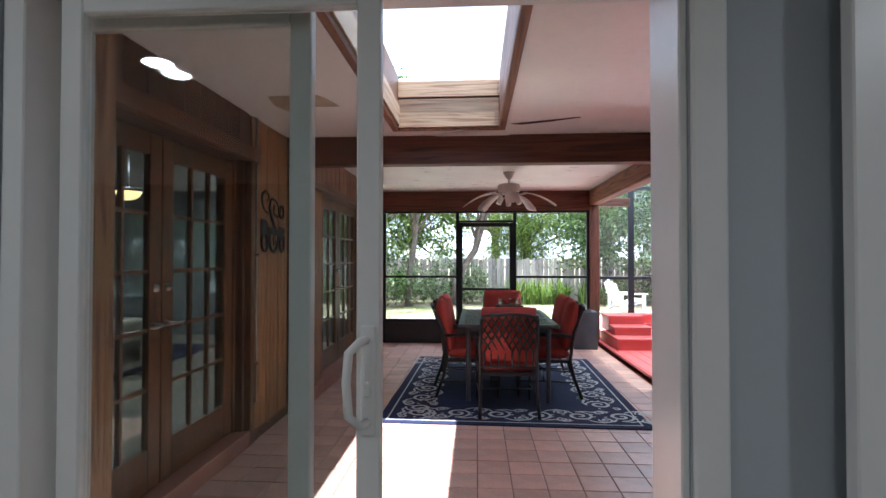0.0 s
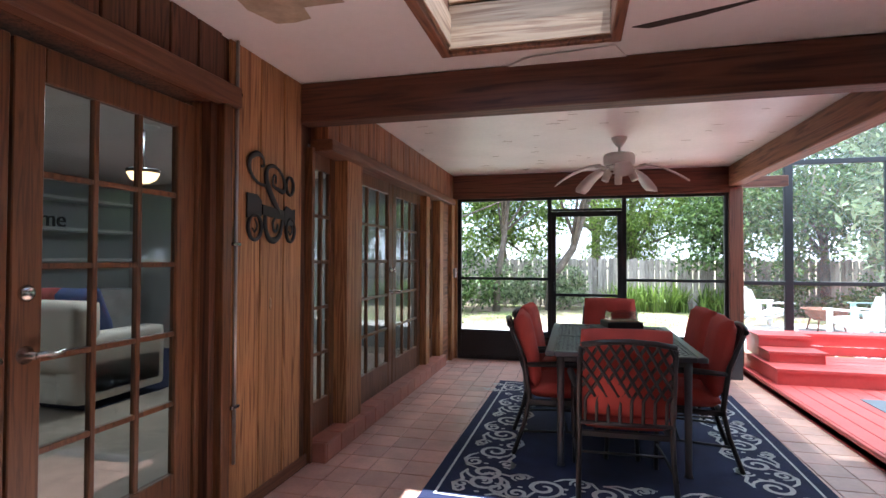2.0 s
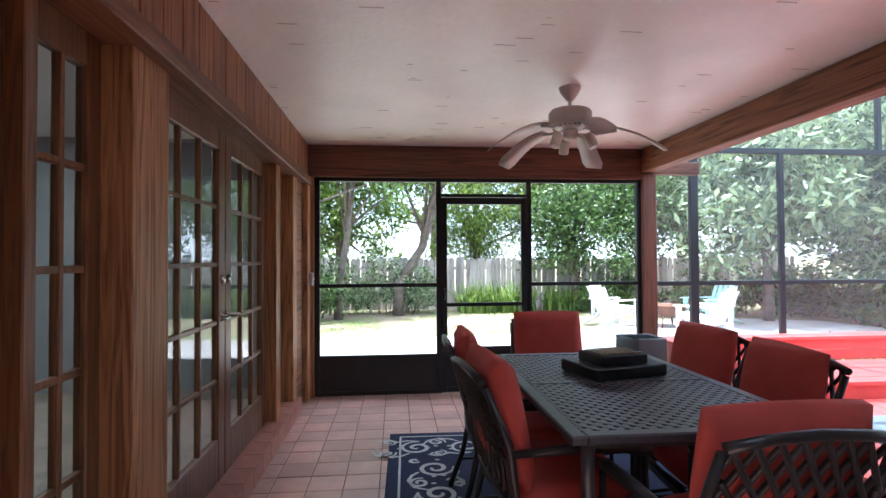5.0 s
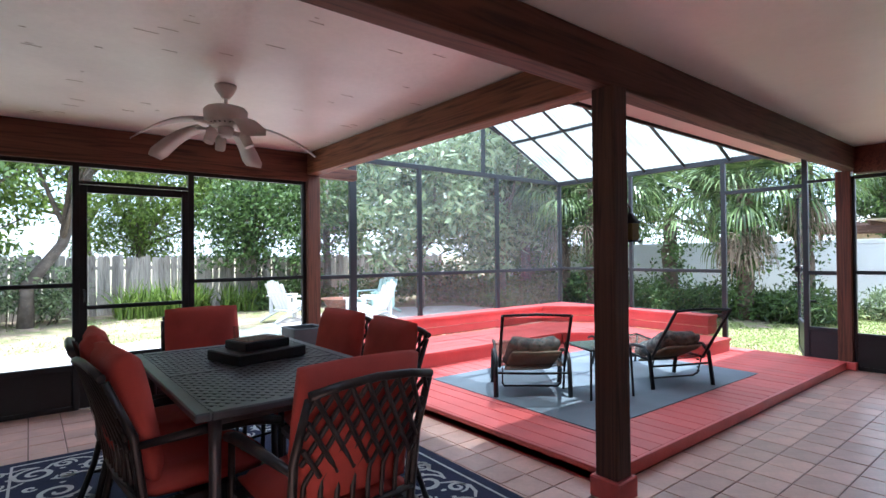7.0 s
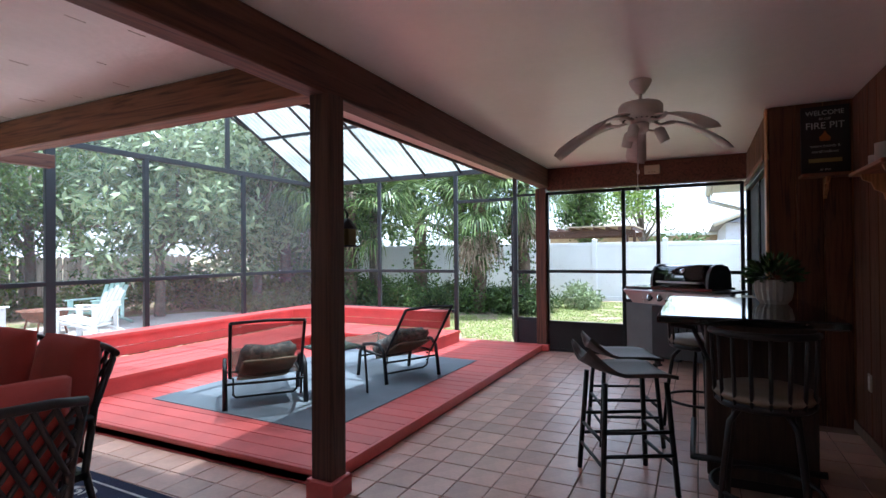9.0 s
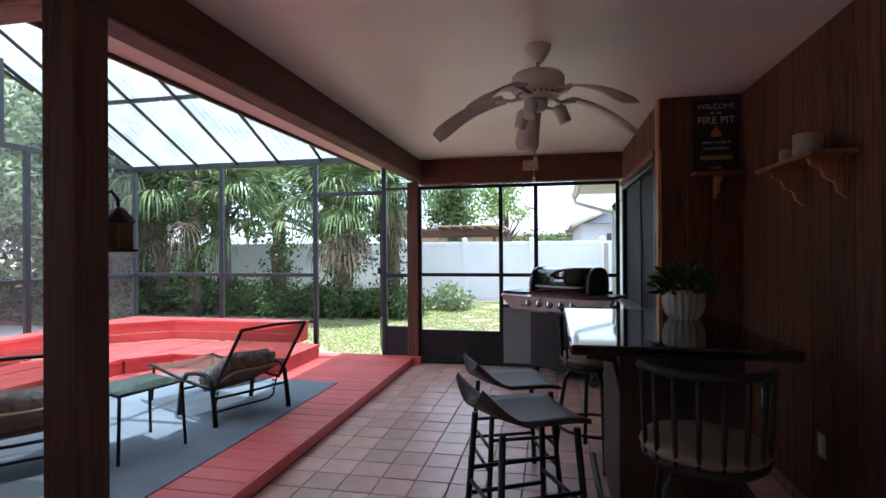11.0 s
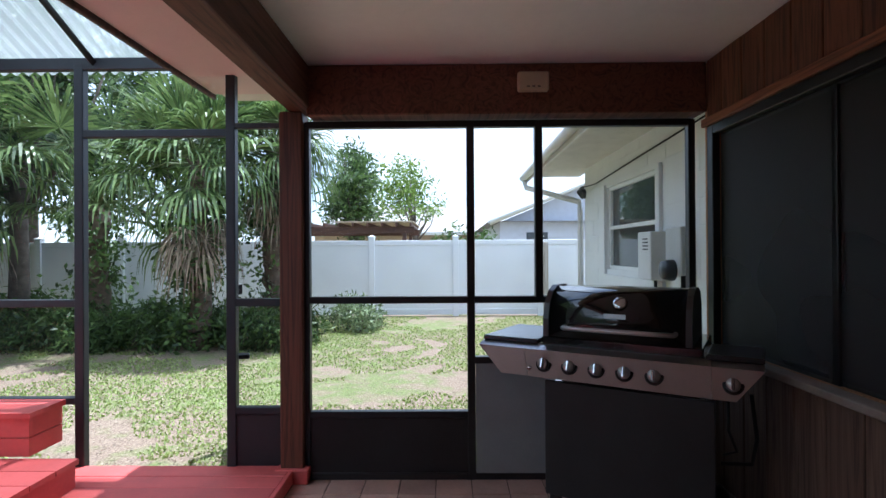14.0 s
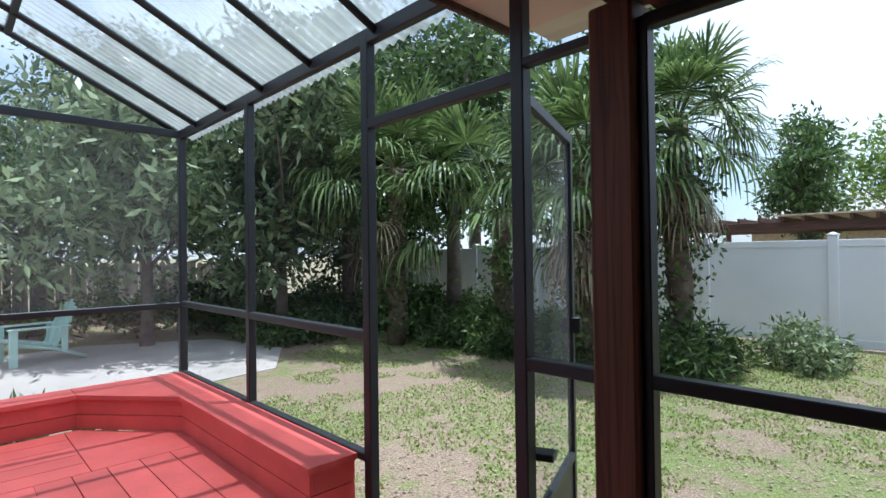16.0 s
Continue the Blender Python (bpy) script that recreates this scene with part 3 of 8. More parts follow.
# south wall with the sliding door
SL0, SL1, SLZ = 0.015, 1.62, 2.03
bm = block(bmesh.new(), XW - 0.1, SL0 - 0.02, 2.16, YS - 0.03, 0, ZC)
block(bm, SL1 + 0.10, 2.22, 2.16, YS - 0.03, 0, ZC)
block(bm, SL0 - 0.02, SL1 + 0.10, 2.16, YS - 0.03, 2.23, ZC)
block(bm, 2.22, 3.22, 2.16, YS - 0.03, 0, 0.98)
block(bm, 2.22, 3.22, 2.16, YS - 0.03, 1.92, ZC)
block(bm, 3.22, XRET + 0.3, 2.16, YS - 0.03, 0, ZC)
wall_s = struct("wall_south", bm, CEDAR, "stained cedar board wall with a sliding glass door", "wall")
bm = block(bmesh.new(), XRET + 0.012, XRET + 0.11, YS - 0.1, YSE - 0.02, 0, ZC)
block(bm, XRET + 0.11, 5.60, YSE - 0.12, YSE - 0.02, 0, ZC)
block(bm, 7.36, XE - 0.06, YSE - 0.12, YSE - 0.02, 0, ZC)
block(bm, 5.60, 7.36, YSE - 0.12, YSE - 0.02, 0, 0.80)
block(bm, 5.60, 7.36, YSE - 0.12, YSE - 0.02, 2.02, ZC)
wall_se = struct("wall_south_east", bm, CEDAR, "stained cedar board wall round a wide window", "wall")
bm = block(bmesh.new(), SL1 + 0.02, 4.2, 1.98, 2.16, 0, 2.6)
block(bm, -3.0, SL0 - 0.06, 1.98, 2.16, 0, 2.6)
block(bm, SL0 - 0.06, SL1 + 0.02, 1.98, 2.16, SLZ + 0.03, 2.6)
struct("wall_inner", bm, GREY_WALL, "grey painted inside wall round the sliding door", "wall")

# west wall: openings for two pairs of glazed doors
OPEN1, OPEN2, HEAD = (2.56, 4.33), (5.24, 8.40), 2.03
bm = block(bmesh.new(), XW - 0.22, XW - 0.02, YS - 0.1, OPEN1[0], 0, ZC)
block(bm, XW - 0.22, XW - 0.02, OPEN1[1], OPEN2[0], 0, ZC)
block(bm, XW - 0.22, XW - 0.02, OPEN2[1], YN + 0.1, 0, ZC)
for o in (OPEN1, OPEN2):
    block(bm, XW - 0.22, XW - 0.02, o[0], o[1], HEAD, ZC)
# darker cedar backing, so the shade in the board grooves is coloured in
wall_w = struct("wall_west", bm, CEDAR_SHADED, "stained cedar board wall with glazed doors", "wall")
bm = boxed(XW - 0.02, -0.36, 5.24, 8.42, -0.004, 0.125, 0.006)
curb = struct("curb", bm, CURB, "terracotta tiled step under the glazed doors", "step")
struct("curb", boxed(XW - 0.2, XW + 0.03, 2.5, 4.36, -0.004, 0.11, 0.006), CURB, "terracotta tiled sill under the glazed doors", "step")

# ground outside: one sheet to the horizon
m, n, l, b = material("lawn")
tc = n.new("ShaderNodeTexCoord")
a1, a2, a3 = (n.new("ShaderNodeTexNoise") for _ in range(3))
for node, s, d in ((a1, 0.55, 6), (a2, 5.0, 6), (a3, 60, 4)):
    node.inputs["Scale"].default_value, node.inputs["Detail"].default_value = s, d
    l.new(tc.outputs["Object"], node.inputs["Vector"])
g1 = ramp(n, [(0.30, (0.11, 0.14, 0.045)), (0.7, (0.28, 0.31, 0.11))])
g2 = ramp(n, [(0.25, (0.15, 0.095, 0.065)), (0.75, (0.44, 0.34, 0.25))])
mk = ramp(n, [(0.43, (0, 0, 0)), (0.57, (1, 1, 1))])
ad = n.new("ShaderNodeMath")
ad.operation = "MULTIPLY_ADD"
ad.inputs[1].default_value, ad.inputs[2].default_value = 0.5, 0.26
l.new(a1.outputs["Fac"], ad.inputs[0])
ad2 = n.new("ShaderNodeMath")
ad2.operation, ad2.inputs[1].default_value = "MULTIPLY_ADD", 0.5
l.new(a2.outputs["Fac"], ad2.inputs[0])
l.new(ad.outputs["Value"], ad2.inputs[2])
ad3 = n.new("ShaderNodeMath")
ad3.operation, ad3.inputs[1].default_value = "SUBTRACT", 0.23
l.new(ad2.outputs["Value"], ad3.inputs[0])
l.new(ad3.outputs["Value"], mk.inputs["Fac"])
l.new(a3.outputs["Fac"], g1.inputs["Fac"])
l.new(a3.outputs["Fac"], g2.inputs["Fac"])
mx = n.new("ShaderNodeMixRGB")
l.new(mk.outputs["Color"], mx.inputs[0])
l.new(g1.outputs["Color"], mx.inputs[1])
l.new(g2.outputs["Color"], mx.inputs[2])
l.new(mx.outputs["Color"], b.inputs["Base Color"])
b.inputs["Roughness"].default_value = 0.95
bp = n.new("ShaderNodeBump")
bp.inputs["Strength"].default_value, bp.inputs["Distance"].default_value = 0.8, 0.03
l.new(a3.outputs["Fac"], bp.inputs["Height"])
l.new(bp.outputs["Normal"], b.inputs["Normal"])
LAWN = m
bm = bmesh.new()
bm.faces.new([bm.verts.new((x, y, GROUND)) for x, y in ((-900, -900), (900, -900), (900, 900), (-900, 900))])
ground = struct("ground", bm, LAWN, "patchy lawn with bare soil and fallen leaves", "ground")
CONCRETE = surface("pale_concrete", (0.47, 0.43, 0.40), 0.85, vary=0.12, scale=1.2, grain=30, bump=0.3, stain=(0.42, 0.38, 0.33))
out = [(-9, 11.4), (3.2, 11.3), (4.6, 10.9), (6.4, 10.7), (9.3, 11.2), (10.1, 12.6), (9.7, 14.4), (7.8, 15.4), (5.2, 14.9), (3.8, 13.6), (0.5, 13.1), (-9, 13.1)]
struct("pavement", prism(out, GROUND - 0.05, GROUND + 0.012), CONCRETE, "pale concrete path widening into a round patio", "pavement")


# ---- glazed doors in the west wall ----
BRASS = surface("satin_nickel", (0.5, 0.48, 0.45), 0.25, 1.0, vary=0.05, bump=0)
LITE = {}


def glazed_leaf(name, y0, y1, x, z0, z1, label, cols=3, rows=5, stile=0.105, lever=0):
    """A wooden door leaf in the plane x, divided into panes. lever: +1 or -1 for the side of the handle."""
    w, h = y1 - y0, z1 - z0
    d = thing(name, pose(x, y0, z0, 0, 0, 90), label, "door", kind="structure")
    bot, top = 0.22, 0.12
    for a, b in ((0.003, stile), (w - stile, w - 0.003)):
        part("stile", boxed(a, b, -0.02, 0.02, 0, h, 0.004), DOORWOOD, d)
    part("rail", boxed(stile, w - stile, -0.0185, 0.0185, 0, bot, 0.004), DOORWOOD, d)
    part("rail", boxed(stile, w - stile, -0.0185, 0.0185, h - top, h, 0.004), DOORWOOD, d)
    gw, gh = (w - 2 * stile) / cols, (h - bot - top) / rows
    for i in range(1, cols):
        part("muntin", boxed(stile + i * gw - 0.011, stile + i * gw + 0.011, -0.014, 0.014, bot, h - top, 0.003), DOORWOOD, d)
    for j in range(1, rows):
        part("muntin", boxed(stile, w - stile, -0.0125, 0.0125, bot + j * gh - 0.011, bot + j * gh + 0.011, 0.003), DOORWOOD, d)
    key = (round(gw, 3), round(gh, 3))
    if key not in LITE:
        bm = boxed(-gw / 2, gw / 2, -0.0015, 0.0015, -gh / 2, gh / 2, 0)
        LITE[key] = bpy.data.meshes.new("pane")
        bm.to_mesh(LITE[key])
        bm.free()
    for i in range(cols):
        for j in range(rows):
            p = part_of("pane", LITE[key], GLASS, d)
            p.location = (stile + (i + 0.5) * gw, 0, bot + (j + 0.5) * gh)
    if lever:
        hx = stile * 0.5 if lever < 0 else w - stile * 0.5
        hd = part("door_handle", moved(lathe([(0.0, -0.012), (0.028, -0.012), (0.030, 0.0), (0.012, 0.012), (0.012, 0.045), (0, 0.045)], 16), pose(hx, -0.02, 0.86, 90)), BRASS, d, "satin nickel lever handle")
        part("lever", rod([(hx, -0.058, 0.86), (hx - lever * 0.03, -0.066, 0.862), (hx - lever * 0.07, -0.064, 0.852), (hx - lever * 0.105, -0.06, 0.862)], [0.011, 0.010, 0.008, 0.006]), BRASS, hd)
        part("deadbolt", moved(lathe([(0, -0.01), (0.026, -0.01), (0.028, 0.004), (0.02, 0.014), (0, 0.016)], 16), pose(hx, -0.02, 1.06, 90)), BRASS, d)
    return d


def jamb(y0, y1, x0, x1, z0, z1, mat=DOORWOOD, label="stained door jamb"):
    return struct("trim", boxed(x0, x1, y0, y1, z0, z1, 0.004), mat, label, "trim")


XD = XW - 0.10
glazed_leaf("door_1", 3.487, 4.30, XD, 0.115, 2.0, "wooden french door with fifteen panes, closed", lever=-1)
glazed_leaf("door_2", 2.67, 3.483, XD, 0.115, 2.0, "wooden french door with fifteen panes, closed", lever=1)
jamb(4.305, 4.36, XD - 0.05, XD + 0.03, 0.11, HEAD)
jamb(2.60, 2.667, XD - 0.05, XD + 0.03, 0.11, HEAD)
jamb(4.365, 4.43, XW - 0.02, XW + 0.028, 0.0, HEAD + 0.0)
struct("trim", boxed(XW - 0.02, XW + 0.05, 2.45, 4.47, HEAD - 0.0, HEAD + 0.10, 0.006), CEDAR_Y, "rough stained header board over the doors", "trim")
XD2 = XW - 0.03
UNIT = [("sidelight", 5.25, 5.62, 2), ("door_3", 5.90, 6.82, 3), ("door_4", 6.825, 7.72, 3), ("sidelight", 7.86, 8.24, 2)]
for nm, a, b, c in UNIT:
    nm2 = {"sidelight": "window_sidelight"}.get(nm, nm)
    glazed_leaf(nm2, a, b, XD2, 0.127, 2.0, "wooden glazed sidelight beside the french doors" if c == 2 else "wooden french door with fifteen panes, closed", c, 5, 0.075 if c == 2 else 0.10, {"door_3": 1, "door_4": -1}.get(nm, 0))
for a, b, x1 in ((5.63, 5.895, -0.40), (7.725, 7.855, -0.42), (8.245, 8.40, -0.40)):
    jamb(a, b, XW - 0.08, x1, 0.126, 2.0, CEDAR, "stained post between the glazed doors")
jamb(5.215, 5.247, XW - 0.06, XW + 0.03, 0.0, 2.0)
XB = -0.375
struct("trim", boxed(XW - 0.02, XB + 0.035, 5.27, 8.82, 1.985, 2.06, 0.006), CEDAR_Y, "rough stained header board over the doors", "trim")
struct("corner_board", boxed(XW - 0.02, XB + 0.02, 8.68, 8.82, 0.0, 1.985, 0.006), CEDAR, "pale stained corner board", "trim")
struct("corner_board", boxed(XW - 0.02, XB - 0.03, 8.41, 8.67, 0.0, 1.985, 0.004), BEAM_Y, "dark recess beside the doors", "trim")


# boards of the wood walls, each with its groove
def boards(parent, places, mat=CEDAR):
    """places: (x0, x1, y0, y1, z0, z1) of single boards."""
    for b in places:
        part("board", boxed(*b, 0.004), mat, parent)


rb = random.Random(11)
ys = [4.435, 4.70, 4.93, 5.13]
boards(wall_w, [(XW - 0.012, XW + rb.uniform(0, 0.003), a + 0.0045, b - 0.0045, 0.0, ZC - 0.002) for a, b in zip(ys, ys[1:])])
ys = [2.40 + 0.165 * i for i in range(13)]
# boards over the doors: shade under the ceiling put into the wood colour
boards(wall_w, [(XW - 0.018, XW + rb.uniform(0, 0.003), a + 0.004, b - 0.004, HEAD + 0.10, ZC - 0.002) for a, b in zip(ys, ys[1:])], CEDAR_SHADED)
ys = [5.272 + 0.169 * i for i in range(22)]
boards(wall_w, [(XW - 0.018, XB + rb.uniform(0, 0.003), a + 0.004, min(b, 8.82) - 0.004, 2.06, ZC - 0.002) for a, b in zip(ys, ys[1:])], CEDAR_MID)
struct("baseboard", boxed(XW, XW + 0.014, 4.44, 5.2, 0.0, 0.07, 0.003), CEDAR_Y, "thin worn baseboard", "baseboard")
pipe = thing("conduit", pose(XW + 0.016, 4.475, 0), "thin grey metal conduit strapped to the cedar wall", "conduit")
part("pipe", rod([(0, 0, 0.28), (0, 0, 1.2), (0, 0, ZC - 0.002)], 0.009), surface("galvanised", (0.42, 0.42, 0.42), 0.4, 0.8), pipe)
for z in (0.55, 1.35, 2.1):
    part("strap", boxed(-0.014, 0.011, -0.03, 0.03, z, z + 0.018, 0.003), BRASS, pipe)

# metal monogram on the wall: an ornate letter over a banner with scrolls
sign = thing("wall_monogram", pose(XW + 0.012, 4.80, 1.60, 90, 0, 90), "black metal monogram with scrolls on the cedar wall", "wall decor")


def arc(cx, cy, r, a0, a1, n=14, r1=None, z=0):
    r1 = r if r1 is None else r1
    return [(cx + (r + (r1 - r) * i / n) * math.cos(radians(a0 + (a1 - a0) * i / n)), cy + (r + (r1 - r) * i / n) * math.sin(radians(a0 + (a1 - a0) * i / n)), z) for i in range(n + 1)]




def swash(pts, radii, seg=8, steps=6):
    """A drawn stroke: a smooth line through the given points, swelling with the radii."""
    P, R = [], []
    for k in range(len(pts) - 1):
        a, b = Vector((*pts[k], 0)), Vector((*pts[k + 1], 0))
        pa = Vector((*pts[max(k - 1, 0)], 0))
        pb = Vector((*pts[min(k + 2, len(pts) - 1)], 0))
        for q in range(steps):
            t = q / steps
            P.append(0.5 * (2 * a + (b - pa) * t + (2 * pa - 5 * a + 4 * b - pb) * t * t + (3 * a - pa - 3 * b + pb) * t ** 3))
            R.append(radii[k] + (radii[k + 1] - radii[k]) * t)
    P.append(Vector((*pts[-1], 0)))
    R.append(radii[-1])
    return moved(rod(P, R, seg), Matrix.Diagonal((1, 1, 0.45, 1)))


part("letter", swash([(-0.115, 0.185), (-0.085, 0.195), (-0.10, 0.235), (-0.155, 0.245), (-0.215, 0.205), (-0.205, 0.14), (-0.145, 0.095), (-0.07, 0.085)], [0.008, 0.008, 0.010, 0.016, 0.017, 0.011, 0.009, 0.009]), IRON, sign)
part("letter", swash([(0.03, 0.11), (0.03, 0.15), (0.008, 0.15), (0.0, 0.10), (0.05, 0.08), (0.105, 0.075), (0.12, 0.12), (0.085, 0.175), (0.02, 0.205), (-0.045, 0.19), (-0.066, 0.14), (-0.045, 0.08), (0.01, 0.01), (0.075, -0.06)], [0.007, 0.008, 0.008, 0.009, 0.012, 0.016, 0.014, 0.009, 0.010, 0.013, 0.019, 0.022, 0.022, 0.015]), IRON, sign)
part("scroll", rod([(0.178 + 0.040 * math.cos(a), 0.115 + 0.052 * math.sin(a), 0) for a in np.linspace(0, math.tau, 22)[:-1]], 0.009, 6, True), IRON, sign)
part("letter", swash([(-0.07, -0.06), (-0.072, -0.13), (-0.04, -0.195), (0.015, -0.21), (0.07, -0.18), (0.095, -0.12), (0.098, -0.07)], [0.013, 0.017, 0.018, 0.019, 0.017, 0.014, 0.011]), IRON, sign)
part("scroll", swash([(0.05, -0.115), (0.045, -0.15), (0.015, -0.155), (0.005, -0.11), (0.03, -0.08)], [0.007, 0.009, 0.010, 0.009, 0.008]), IRON, sign)
for cx, w_ in ((-0.165, 0.058), (0.185, 0.046)):
    part("scroll", rod([(cx + w_ * math.cos(a), -0.145 + 0.068 * math.sin(a), 0) for a in np.linspace(0, math.tau, 22)[:-1]], 0.010, 6, True), IRON, sign)
    part("scroll", swash([(cx, -0.10), (cx + 0.02, -0.14), (cx, -0.17), (cx - 0.02, -0.15)], [0.006, 0.007, 0.007, 0.005]), IRON, sign)
bm = prism([(-0.235, -0.10), (-0.11, -0.085), (-0.11, 0.0), (-0.145, 0.028), (-0.235, 0.03)], -0.004, 0.004)
prism([(-0.10, -0.075), (0.11, -0.09), (0.11, -0.035), (-0.10, -0.02)], -0.002, 0.006, bm)
prism([(0.115, -0.12), (0.235, -0.115), (0.235, -0.015), (0.20, -0.025), (0.14, -0.005), (0.115, -0.03)], -0.004, 0.004, bm)
part("banner", bm, IRON, sign)
struct("board_knot", moved(lathe([(0.0, 0.0), (0.016, 0.0), (0.012, 0.0015), (0.0, 0.002)], 14), pose(XW + 0.0032, 4.80, 1.04, 0, 90, 0) @ Matrix.Diagonal((2.2, 0.8, 1, 1))), FIR, "pale knot in the cedar board", "trim")
hook = thing("wall_hook", pose(XW + 0.03, 5.29, 2.07), "small white screw hook under the beam", "hook")
part("hook", rod([(0, 0, 0.03), (0, 0, 0), (0.012, 0, -0.018), (0.024, 0, -0.008), (0.022, 0, 0.004)], 0.004), WHITE_PVC, hook)
sw = thing("switch_box", pose(XB + 0.02, 8.76, 1.05), "grey surface-mounted switch box on the corner board", "switch")
part("box", boxed(0, 0.035, -0.035, 0.035, 0, 0.12, 0.005), surface("grey_plastic", (0.5, 0.5, 0.5), 0.5), sw)
part("toggle", boxed(0.035, 0.047, -0.006, 0.006, 0.05, 0.075, 0.002), WHITE_PVC, sw)

# ceiling damage: a stained patch and a tear by the skylight
bm = prism([(-0.19, 4.00), (0.0, 3.99), (0.13, 3.98), (0.17, 4.05), (0.22, 4.24), (0.03, 4.24), (0.01, 4.34), (-0.08, 4.36), (-0.17, 4.35), (-0.22, 4.2)][::-1], ZC - 0.003, ZC)
struct("ceiling_patch", bm, surface("bare_paperboard", (0.50, 0.40, 0.28), 0.9, vary=0.2, scale=9, stain=(0.36, 0.25, 0.16)), "torn beige patch where the ceiling paint has come off", "ceiling patch")
bm = prism([(1.42, 4.78), (1.66, 4.70), (1.92, 4.615), (1.92, 4.63), (1.70, 4.74), (1.50, 4.81)], ZC - 0.003, ZC)
struct("ceiling_tear", bm, surface("dark_gap", (0.05, 0.035, 0.03), 0.9), "dark tear in the ceiling beside the skylight", "ceiling patch")
bm = prism([(0.9, 5.02), (1.36, 4.95), (1.40, 5.05), (1.43, 5.12), (0.8, 5.12)], ZC - 0.012, ZC - 0.008)
struct("ceiling_flake", bm, CEILING, "loose flap of ceiling paper by the beam", "ceiling patch")


# ---- dining set ----
NAVY = surface("navy_rug_pile", (0.012, 0.017, 0.058), 0.95, vary=0.2, scale=9, grain=260, bump=0.5)
CREAM = surface("cream_rug_yarn", (0.58, 0.58, 0.56), 0.95, vary=0.1, scale=9, grain=260, bump=0.5)
rug = thing("rug", pose(1.465, 6.31, 0.0, 0, 0, -1.2), "navy rug with a cream scroll border", "rug")
RW, RL = 1.10, 1.40
part("rug_body", boxed(-RW, RW, -RL, RL, 0.0, 0.009, 0.003), NAVY, rug)


def ribbon(bm, pts, width, z):
    """A flat band along a line of points; width may swell along it."""
    n = len(pts)
    L = []
    for i, p in enumerate(pts):
        a, b = Vector(pts[max(i - 1, 0)][:2]), Vector(pts[min(i + 1, n - 1)][:2])
        d = (b - a).normalized()
        s = Vector((-d.y, d.x)) * width * (0.55 + 0.45 * math.sin(math.pi * i / (n - 1))) / 2
        L.append((bm.verts.new((p[0] + s.x, p[1] + s.y, z)), bm.verts.new((p[0] - s.x, p[1] - s.y, z))))
    for (a, b), (c, d) in zip(L, L[1:]):
        f = bm.faces.new((b, d, c, a))


bm = bmesh.new()
e0, e1 = RW - 0.07, RL - 0.07
for x0, x1, y0, y1 in ((-e0, e0, -e1, -e1 + 0.014), (-e0, e0, e1 - 0.014, e1), (-e0, -e0 + 0.014, -e1 + 0.014, e1 - 0.014), (e0 - 0.014, e0, -e1 + 0.014, e1 - 0.014)):
    block(bm, x0, x1, y0, y1, 0.0092, 0.0105)
rs = random.Random(3)


def motif(m, flip, s=1.0):
    """One scroll of the border: a large spiral, a small one, a stem between them and buds."""
    curves = [[(x, y * flip) for x, y, _ in arc(0, 0, 0.115, -100, 470, 40, 0.018)],
              [(x, y * flip) for x, y, _ in arc(0.20, 0.10, 0.062, 200, -330, 30, 0.012)],
              [(x, y * flip) for x, y, _ in arc(0.19, -0.105, 0.048, 100, 560, 26, 0.010)],
              [(-0.02, -0.113 * flip), (0.06, -0.135 * flip), (0.13, -0.11 * flip), (0.19, -0.155 * flip), (0.27, -0.13 * flip)],
              [(0.05, 0.10 * flip), (0.10, 0.145 * flip), (0.17, 0.165 * flip), (0.26, 0.13 * flip), (0.30, 0.05 * flip)],
              [(x, y * flip) for x, y, _ in arc(-0.125, 0.125, 0.036, -60, 300, 20, 0.010)]]
    for k, c in enumerate(curves):
        ribbon(bm, [tuple((m @ Vector((x * s, y * s, 0)))[:2]) for x, y in c], (0.030 if k == 0 else 0.024) * s, 0.0105)
    for x, y in ((0.12, 0.015), (-0.13, -0.02), (0.11, -0.045), (0.27, 0.0)):
        c = m @ Vector((x * s, y * flip * s, 0))
        vs = [bm.verts.new((c.x + 0.017 * s * math.cos(a), c.y + 0.011 * s * math.sin(a), 0.0105)) for a in np.linspace(0, math.tau, 8)[:-1]]
        bm.faces.new(vs)


for side in (-1, 1):
    for i in range(6):
        x = -e0 + 0.24 + i * 0.34
        motif(pose(x if side < 0 else -x, side * (e1 - 0.225), 0, 0, 0, 0 if side < 0 else 180), 1 if i % 2 else -1)
    for i in range(6):
        y = -e1 + 0.58 + i * 0.345
        motif(pose(side * (e0 - 0.225), y if side > 0 else -y, 0, 0, 0, 90 if side > 0 else 270), 1 if i % 2 else -1)
bmesh.ops.recalc_face_normals(bm, faces=bm.faces)
part("scroll_border", bm, CREAM, rug, "cream scroll pattern")

TX0, TX1, TY0, TY1, TZ = 0.985, 1.90, 5.48, 6.90, 0.72
table = thing("dining_table", pose(0, 0, 0.01), "dark metal dining table with a lattice top", "table")
GUNMETAL = surface("gunmetal_paint", (0.085, 0.085, 0.092), 0.38, 0.4, vary=0.18, scale=9, grain=90, bump=0.1)


